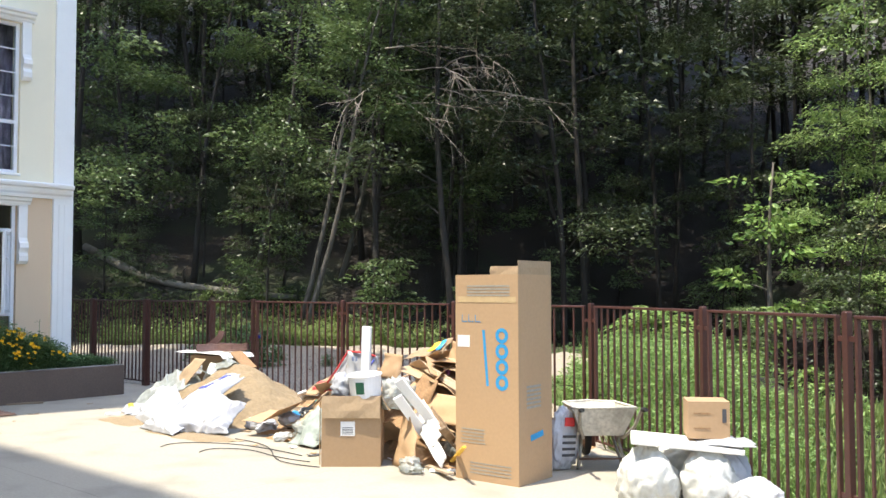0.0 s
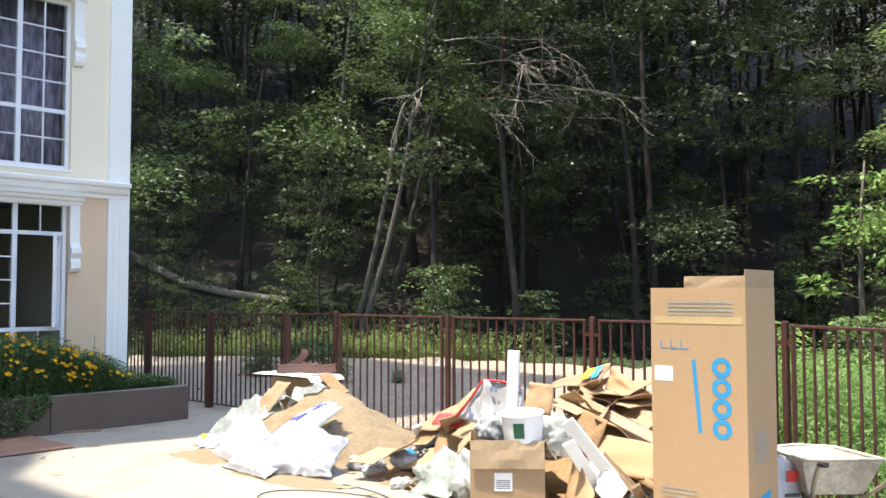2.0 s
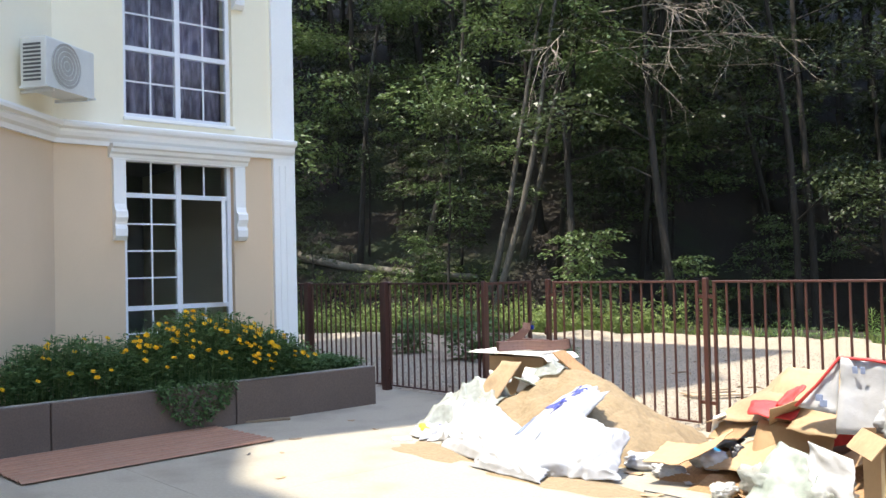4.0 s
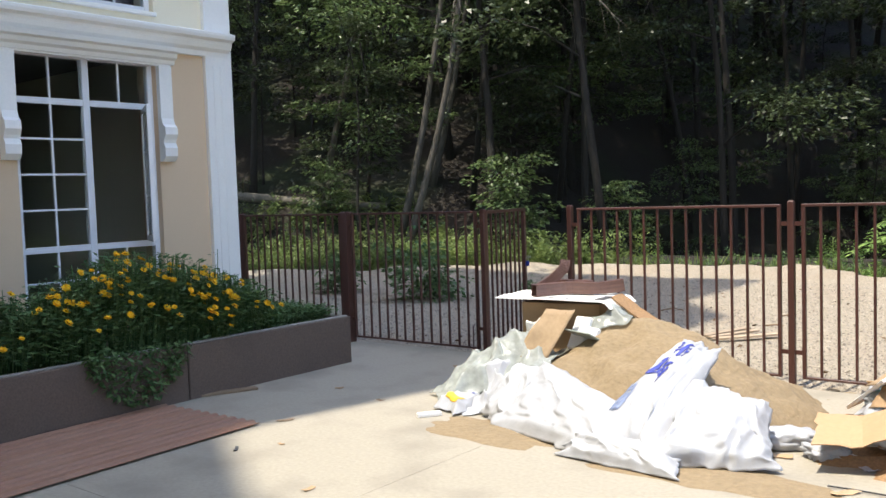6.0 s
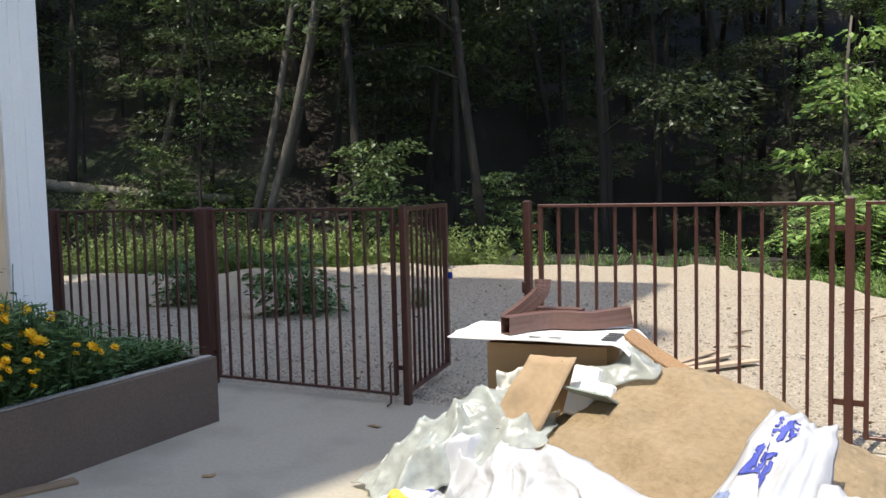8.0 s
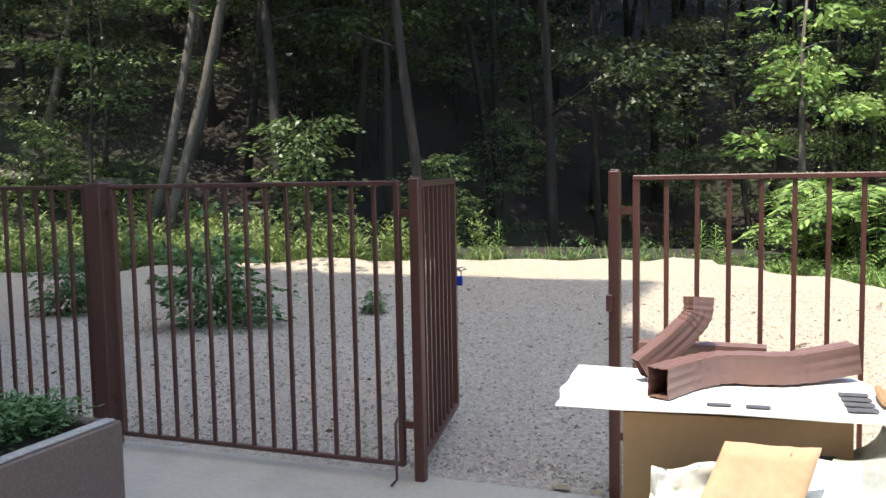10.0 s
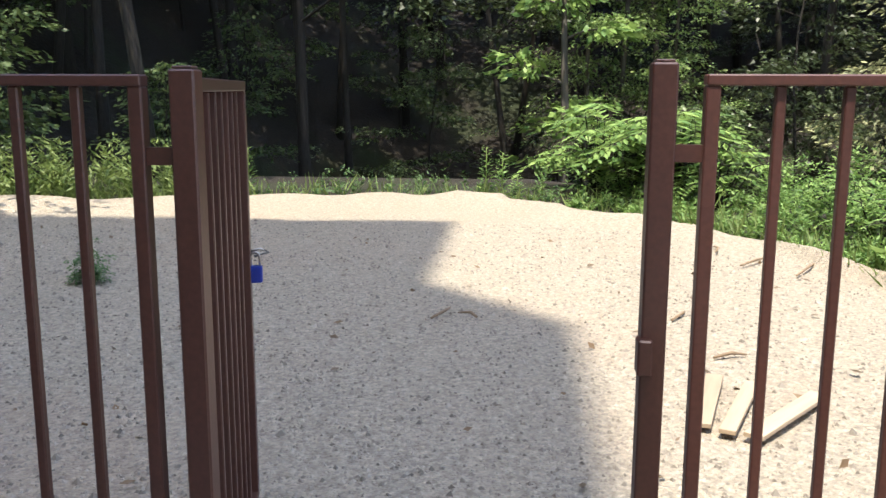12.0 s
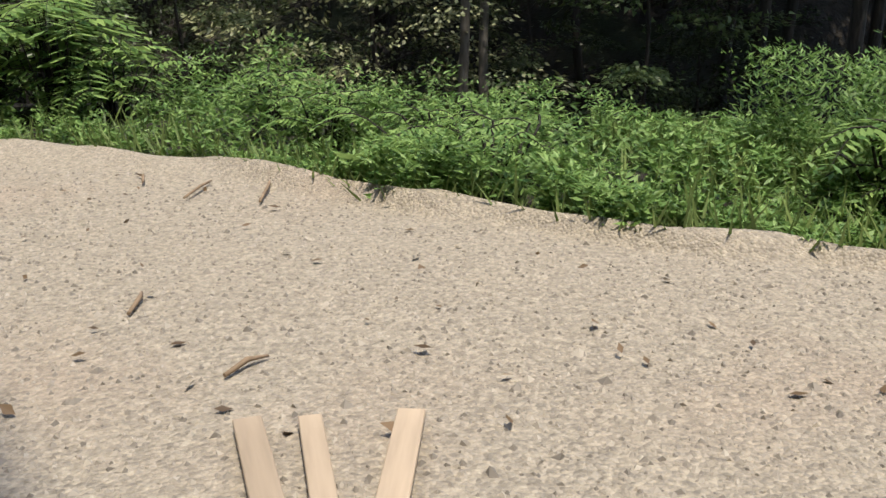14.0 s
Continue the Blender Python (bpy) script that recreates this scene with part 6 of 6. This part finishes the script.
for k, (x, y, s) in enumerate(((-5.6, 11.6, 0.7), (-7.6, 10.3, 1.0), (-12.2, 8.8, 0.7), (2.6, 12.0, 0.7))):
    plant_tree("shrub", LOWB, BARK, LEAF_MID, "leafy green shrub at the forest edge", pose(x, y, ground_z(x, y), 0, 0, 70 * k) @ Matrix.Scale(s, 4), "shrub", "edge shrubs")
HOOD_LEAF = tree_meshes(36, 0.72, 0.06, 0.55, 63, 34, 0.085, 0.24, 0.012, 0.0, 9, 0.3)
for x, y, s, rz in ((-4.65, 3.35, 1.0, 0), (-6.7, 3.5, 0.75, 90), (-5.5, 4.7, 0.35, 30), (-3.4, 4.4, 0.28, 60)):
    plant_tree("shrub", HOOD_LEAF, BARK, LEAF_PLANT, "small dark bush growing through the gravel", pose(x, y, -0.02, 0, 0, rz) @ Matrix.Scale(s, 4), "shrub", "bushes in the gravel")

# dead branches hanging from the forest's edge, and a fallen log
r = random.Random(3)
for x0, y0, z0, n_ in ((-7.0, 13.0, 8.3, 9), (-8.6, 11.3, 8.3, 5)):
    bm = bmesh.new()

    def twig(p, d, L, rad, depth):
        pts = [p]
        for k in range(5):
            d = (d + Vector((r.gauss(0, 0.10), r.gauss(0, 0.10), r.gauss(-0.05, 0.08)))).normalized()
            pts.append(pts[-1] + d * L / 5)
        tube(pts, [rad * (1 - 0.15 * k) for k in range(6)], 5, bm, False)
        if depth:
            for k in range(4 if depth > 1 else 5):
                twig(pts[r.randint(1, 5)], (d + Vector((r.gauss(0, 0.4), r.gauss(0, 0.4), r.gauss(-0.1, 0.35)))).normalized(), L * r.uniform(0.35, 0.6), rad * 0.5, depth - 1)

    for k in range(n_):
        twig(Vector((x0 + r.gauss(0, 0.7), y0 + r.gauss(0, 0.4), z0 + r.gauss(0, 0.6))), Vector((0.85 + r.gauss(0, 0.3), -0.25 + r.gauss(0, 0.2), -0.12 + r.gauss(0, 0.25))).normalized(), r.uniform(2.0, 3.8), 0.028, 2)
    top = Vector((x0 - 0.6, y0 + 0.6, 0))
    dead = thing("dead_tree", "bare dead tree with long drooping grey twigs", "tree")
    part("twig_spray", bm, TWIG, dead)
    part("trunk", tube([(top.x - 0.9, top.y, ground_z(top.x, top.y) - 0.2), (top.x - 0.4, top.y, z0 * 0.5), (x0, y0, z0), (x0 + 0.6, y0, z0 + 3)], [0.09, 0.08, 0.06, 0.03], 7), BARK, dead)
lg = [(-19.6, 7.1), (-16.8, 7.75), (-15.1, 8.3), (-12.9, 9.2), (-11.4, 10.0)]
log_ = thing("fallen_log", "pale fallen log lying on the forest slope", "log")
part("trunk", tube([(x, y, ground_z(x, y) + 0.14 + 0.04 * math.sin(x)) for x, y in lg], [0.15, 0.14, 0.13, 0.12, 0.09], 9), LOG_BARK, log_)
for k, (x, y) in enumerate(lg[1:4]):
    part("branch_stub", tube([(x, y, ground_z(x, y) + 0.18), (x + 0.25, y - 0.2, ground_z(x, y) + 0.50 + 0.1 * k), (x + 0.55, y - 0.25, ground_z(x, y) + 0.75)], [0.04, 0.025, 0.01], 6), LOG_BARK, log_)

# ---- weeds and grass round the lot ----
rng = np.random.default_rng(9)


def sway(n, lift):
    a = rng.uniform(0, 2 * math.pi, n)
    return np.stack([np.cos(a), np.sin(a), np.full(n, lift) + rng.normal(0, 0.25, n)], 1)


def weed_patch(name, label, places, heights, per, leaf, material, width=0.3, lift=0.35):
    """Upright leafy weeds: leaves up along each stalk, longer below."""
    P, W, S = [], [], []
    for (x, y, z), h in zip(places, heights):
        t = rng.uniform(0.08, 1.0, per)
        off = rng.normal(0, 0.035 + 0.05 * h, (per, 2))
        P.append(np.stack([x + off[:, 0] * t, y + off[:, 1] * t, z + t * h], 1))
        W.append(sway(per, lift))
        S.append(leaf * rng.uniform(0.6, 1.2, per) * (1.15 - 0.5 * t))
    me = leaves(name, np.concatenate(P), np.concatenate(W), np.concatenate(S), width, 0.05, rng)
    return tagged(link(name, me, material), label, "weeds", kind="stuff")


def edge_spots(n, x0, x1, near, far):
    out = []
    while len(out) < n:
        i = rng.integers(0, len(EDGE))
        x, y = EDGE[i]
        if not x0 < x < x1:
            continue
        a, d = rng.uniform(0, 2 * math.pi), rng.uniform(0, far)
        px, py = x + d * math.cos(a), y + d * math.sin(a)
        b = beyond(px, py)
        if near < b < far and py > 0.1:
            out.append((px, py, ground_z(px, py)))
    return out


pl_left = edge_spots(380, -13, -4.3, 0.02, 1.4)
weed_patch("weeds", "sunlit yellow-green weeds along the lot's edge", pl_left, rng.uniform(0.25, 0.85, len(pl_left)), 34, 0.17, LEAF_GRASS, 0.22, 0.6)
pl_slope = []
while len(pl_slope) < 420:
    x, y = rng.uniform(-20, -8.5), rng.uniform(4.5, 10.5)
    if 0.4 < beyond(x, y) < 4.2:
        pl_slope.append((x, y, ground_z(x, y)))
weed_patch("weeds", "dim green weeds on the slope below the fallen log", pl_slope, rng.uniform(0.2, 0.7, len(pl_slope)), 30, 0.17, LEAF_GRASS, 0.26, 0.45)
pl_mid = edge_spots(60, -3.4, 0.6, 0.02, 1.2)
weed_patch("weeds", "low weeds along the shaded edge of the lot", pl_mid, rng.uniform(0.08, 0.30, len(pl_mid)), 26, 0.10, LEAF_PLANT, 0.3, 0.5)
pl_right = edge_spots(900, 0.6, 6.3, 0.02, 3.0)
hts = [0.16 + 0.20 * ease(0.2, 1.4, beyond(x, y)) + 0.75 * max(0, smooth_noise(x, y, 6, 0.8)) for x, y, z in pl_right]
weed_patch("weeds", "thick bright green weeds beside the gravel lot", pl_right, hts, 52, 0.105, LEAF_BRIGHT, 0.28, 0.35)
# sunlit grassy bank outside the fence
bank = []
while len(bank) < 1500:
    x, y = rng.uniform(4.6, 13.5), rng.uniform(-4.5, 4.2)
    fx = np.interp(x, [p[0] for p in POSTS], [p[1] for p in POSTS])
    if y > fx + 0.12 and beyond(x, y) > 0.05 if x < 6.2 else y > fx + 0.12:
        if y - fx < max(0.7, 3.6 - 0.62 * (x - 5.2)):
            bank.append((x, y, ground_z(x, y)))
hb = [max(0.14, 0.98 - 0.30 * max(0, x - 5.6)) * (0.55 + 0.45 * ease(0.1, 1.6, y - np.interp(x, [p[0] for p in POSTS], [p[1] for p in POSTS]))) * (1 + 0.5 * smooth_noise(x, y, 8, 0.9)) for x, y, z in bank]
weed_patch("weeds", "sunlit green weeds on the bank outside the fence", bank, hb, 60, 0.085, LEAF_BRIGHT, 0.22, 0.55)
n = 52000
gx, gy = rng.uniform(4.4, 14, n), rng.uniform(-4.6, 5.0, n)
fx = np.interp(gx, [p[0] for p in POSTS], [p[1] for p in POSTS])
keep = (gy > fx + 0.06) & (gy - fx < np.maximum(5.2, 4.2 - 0.62 * (gx - 5.2)))
keep &= np.array([(beyond(a, b) > 0.0) or a > 6.2 for a, b in zip(gx, gy)])
gx, gy = gx[keep], gy[keep]
gz = np.array([ground_z(a, b) for a, b in zip(gx, gy)])
me = leaves("grass", np.stack([gx, gy, gz], 1), np.stack([rng.normal(0, 0.4, len(gx)), rng.normal(0, 0.4, len(gx)), np.ones(len(gx))], 1), rng.uniform(0.14, 0.40, len(gx)), 0.08, 0.02, rng)
tagged(link("grass", me, LEAF_GRASS), "sunlit grass on the bank outside the fence", "grass", kind="stuff")
spot = edge_spots(2800, -13, -4.4, -0.05, 1.2) + edge_spots(350, -4.4, 0.6, -0.05, 0.5) + edge_spots(2600, 0.6, 6.2, -0.05, 1.3)
me = leaves("grass", spot, np.stack([rng.normal(0, 0.45, len(spot)), rng.normal(0, 0.45, len(spot)), np.ones(len(spot))], 1), rng.uniform(0.10, 0.38, len(spot)), 0.06, 0.02, rng)
tagged(link("grass", me, LEAF_GRASS), "long grass along the edge of the gravel lot", "grass", kind="stuff")


def compound_bush(name, x, y, fronds, length, label, m_=None):
    """A bush of long pinnate leaves arching outwards."""
    r = random.Random(int(x * 31 + y * 7))
    t = thing(name, label, "shrub", pose(x, y, ground_z(x, y)))
    P, W, S = [], [], []
    bm = bmesh.new()
    for k in range(fronds):
        a, h = k * 2.4 + r.uniform(-0.3, 0.3), r.uniform(0.2, 1.0)
        o = Vector((math.cos(a), math.sin(a), 0))
        base = Vector((r.gauss(0, 0.16), r.gauss(0, 0.16), h * length * 1.25))
        L = length * r.uniform(0.65, 1.1)
        pts = [base + o * L * s + Vector((0, 0, L * (0.55 * s - 0.75 * s * s))) for s in (0, 0.25, 0.5, 0.75, 1.0)]
        tube([Vector((base.x * 0.3, base.y * 0.3, 0))] + pts, [0.012, 0.008, 0.006, 0.005, 0.003, 0.002], 4, bm, False)
        for s in range(11):
            u = 0.10 + 0.9 * s / 10
            i = min(3, int(u * 4))
            c = pts[i].lerp(pts[i + 1], u * 4 - i)
            side = Vector((-o.y, o.x, 0))
            for sg in (-1, 1):
                P.append(c), W.append(side * sg + o * 0.55 + Vector((0, 0, -0.25 + r.gauss(0, 0.1)))), S.append(L * 0.34 * (1.1 - 0.5 * u))
    part("stem", bm, BARK, t)
    part("foliage", leaves("foliage", [tuple(p) for p in P], [tuple(w) for w in W], S, 0.27, 0.06, rng, 0.4), m_ or LEAF_SUMAC, t)
    return t


SUM = "bright green sumac bush with long feathered leaves"
for x, y, f, L in ((1.75, 9.3, 52, 0.88), (2.15, 8.9, 30, 0.55), (1.2, 9.9, 36, 0.76), (0.95, 10.6, 30, 0.9), (3.2, 7.6, 22, 0.42), (3.5, 5.4, 22, 0.36), (3.05, 6.3, 20, 0.38), (3.3, 4.6, 22, 0.36), (4.5, 2.6, 26, 0.42), (5.4, 2.0, 28, 0.5)):
    compound_bush("sumac_bush", x, y, f, L, SUM)
for x, y, h in ((-0.62, 10.25, 0.55), (-0.40, 10.15, 0.5), (-0.2, 9.8, 0.3), (-3.9, 10.2, 0.5)):
    P, W, S = [], [], []
    z0 = ground_z(x, y)
    for k in range(70):
        t = k / 69
        a = k * 2.4
        P.append((x + 0.03 * math.cos(a), y + 0.03 * math.sin(a), z0 + t * h * 1.25)), W.append((math.cos(a), math.sin(a), 0.35)), S.append(0.15 * (1.1 - 0.75 * t))
    tall_w = thing("tall_weed", "upright leafy weed at the lot's edge", "weed", group="tall weeds")
    part("stem", tube([(x, y, z0), (x, y, z0 + h * 1.25)], 0.006, 5), LEAF_GRASS, tall_w)
    part("foliage", leaves("foliage", P, W, S, 0.28, 0.05, rng, 0.5), LEAF_BRIGHT, tall_w)
bd = thing("burdock_plant", "low plant with broad yellow-green leaves at the lot's edge", "plant", pose(2.72, 5.15, 0.06))
P, W = [(0, 0, 0.03 * k) for k in range(6)], [(math.cos(k * 1.1), math.sin(k * 1.1), 0.35) for k in range(6)]
part("foliage", leaves("foliage", P, W, [0.30] * 6, 0.75, 0.05, rng, 0.3), LEAF_SUMAC, bd)

# ---- planting in the planter ----
def bedding(name, label, cx, cy, w, d, h, count, leaf, material, flowers=0, category="plant", spill=False):
    t = thing(name, label, category, pose(cx, cy, 0.40))
    P, W, S = [], [], []
    bm = bmesh.new()
    r = random.Random(int(cy * 100) + 7)
    for k in range(count // 22):
        x, y = min(0.26, r.gauss(0, w * 0.30)), r.uniform(-d / 2, d / 2)
        top = h * (1 - 0.35 * (2 * y / d) ** 2) * r.uniform(0.6, 1.1)
        tube([(x * 0.6, y, 0), (x, y + r.gauss(0, 0.03), top)], [0.005, 0.003], 4, bm, False)
        q = np.sqrt(rng.uniform(0.02, 1, 22))
        P.append(np.stack([x + rng.normal(0, 0.06, 22), y + rng.normal(0, 0.06, 22), q * top], 1))
        W.append(sway(22, 0.2))
        S.append(leaf * rng.uniform(0.6, 1.3, 22))
    if spill:                        # foliage hanging over the planter's front edge
        q, u = rng.uniform(0, 1, 1500), rng.uniform(-1, 1, 1500)
        P.append(np.stack([0.30 + 0.12 * rng.uniform(0, 1, 1500), -0.24 + 0.42 * u, 0.12 - 0.46 * q * (1 - 0.7 * u * u)], 1))
        W.append(sway(1500, -0.4))
        S.append(leaf * rng.uniform(0.6, 1.3, 1500))
    part("stem", bm, LEAF_PLANT, t)
    part("foliage", leaves("foliage", np.concatenate(P), np.concatenate(W), np.concatenate(S), 0.34, 0.08, rng), material, t)
    for k in range(flowers):
        y, u = r.uniform(-d * 0.5, d * 0.5), r.random()
        x = w * 0.62 * math.sqrt(u) + r.uniform(-0.05, 0.02)
        z = h * (1 - 0.35 * (2 * y / d) ** 2) * (1.08 - 0.75 * u * r.uniform(0.6, 1.1))
        n_ = 16
        a = np.linspace(0, 4 * math.pi, n_)
        fl = leaves("bloom", np.zeros((n_, 3)) + np.array([0, 0, 0.004]), np.stack([np.cos(a), np.sin(a), np.where(np.arange(n_) < 8, 0.25, 0.9)], 1), np.full(n_, r.uniform(0.026, 0.042)), 0.8, 0.1, rng, 0.2)
        part("bloom", fl, PETAL, t, m=pose(x, y, z, r.uniform(-30, 10), r.uniform(10, 55), 0))
    return t


bedding("marigold_bush", "bushy plants with many yellow blooms in the planter", -2.22, -3.12, 0.66, 1.6, 0.76, 15000, 0.06, LEAF_PLANT, 92, spill=True)
bedding("marigold_bush", "smaller marigold plants with a few yellow blooms", -2.25, -2.22, 0.60, 0.75, 0.52, 6500, 0.055, LEAF_PLANT, 16)
bedding("bedding_plant", "dark green bedding plants with a few blooms in the planter", -2.28, -4.45, 0.66, 1.3, 0.60, 9000, 0.065, LEAF_PLANT, 15)
bedding("bedding_plant", "dark green bedding plants in the planter", -2.35, -6.2, 0.6, 2.1, 0.45, 6000, 0.065, LEAF_PLANT, 6)
bedding("bedding_plant", "low fine-leaved grey-green plants in the planter", -2.40, -1.48, 0.85, 0.80, 0.20, 6000, 0.045, LEAF_PLANT, 0)
for y, h in ((-2.05, 0.72), (-2.2, 0.6), (-1.55, 0.36)):
    bedding("tall_weed", "thin tall weed growing in the planter", -2.62, y, 0.10, 0.10, h, 66, 0.06, LEAF_PLANT)

# ---- loose stones ----
n = 42000
x, y = rng.uniform(-6.5, 4.6, n), 0.1 + 7.5 * rng.uniform(0, 1, n) ** 1.5
keep = np.array([beyond(a, b) < -0.1 for a, b in zip(x, y)])
x, y = x[keep], y[keep]
n = len(x)
s = rng.uniform(0.006, 0.017, n) * (1 + (rng.uniform(0, 1, n) > 0.97) * 0.7)
z = -0.012 + np.array([0.012 * smooth_noise(a, b, 0, 2.5) + 0.02 * smooth_noise(a, b, 4, 0.6) - 0.02 * ease(0.4, 0.0, b) for a, b in zip(x, y)])
ang = rng.uniform(0, 6.28, n)
base = []
for k in range(4):
    a = ang + k * math.pi / 2 + rng.normal(0, 0.25, n)
    q = s * rng.uniform(0.65, 1.3, n)
    base.append(np.stack([x + q * np.cos(a), y + q * np.sin(a), z - 0.002], 1))
top = np.stack([x + rng.normal(0, 0.2, n) * s, y + rng.normal(0, 0.2, n) * s, z + s * rng.uniform(0.5, 0.95, n)], 1)
v = np.stack(base + [top], 1).reshape(-1, 3)
i0 = np.arange(n) * 5
f = np.concatenate([np.stack([i0 + k, i0 + (k + 1) % 4, i0 + 4], 1) for k in range(4)])
me = bpy.data.meshes.new("loose_gravel")
me.from_pydata(v.tolist(), [], f.tolist())
tagged(link("loose_gravel", me, CHIPS), "loose crushed stone chips lying on the lot", "gravel", kind="stuff")
n = 260
fx_, fy_ = rng.uniform(-6, 3, n), rng.uniform(0.3, 7, n)
keep = np.array([beyond(a, b) < -0.2 for a, b in zip(fx_, fy_)])
P = np.stack([fx_[keep], fy_[keep], np.full(keep.sum(), 0.006)], 1)
tagged(link("fallen_leaves", leaves("fallen_leaves", P, sway(len(P), 0.05), rng.uniform(0.03, 0.08, len(P)), 0.5, 0.1, rng), DRY_LEAF), "dry fallen leaves scattered on the gravel", "leaves", kind="stuff")
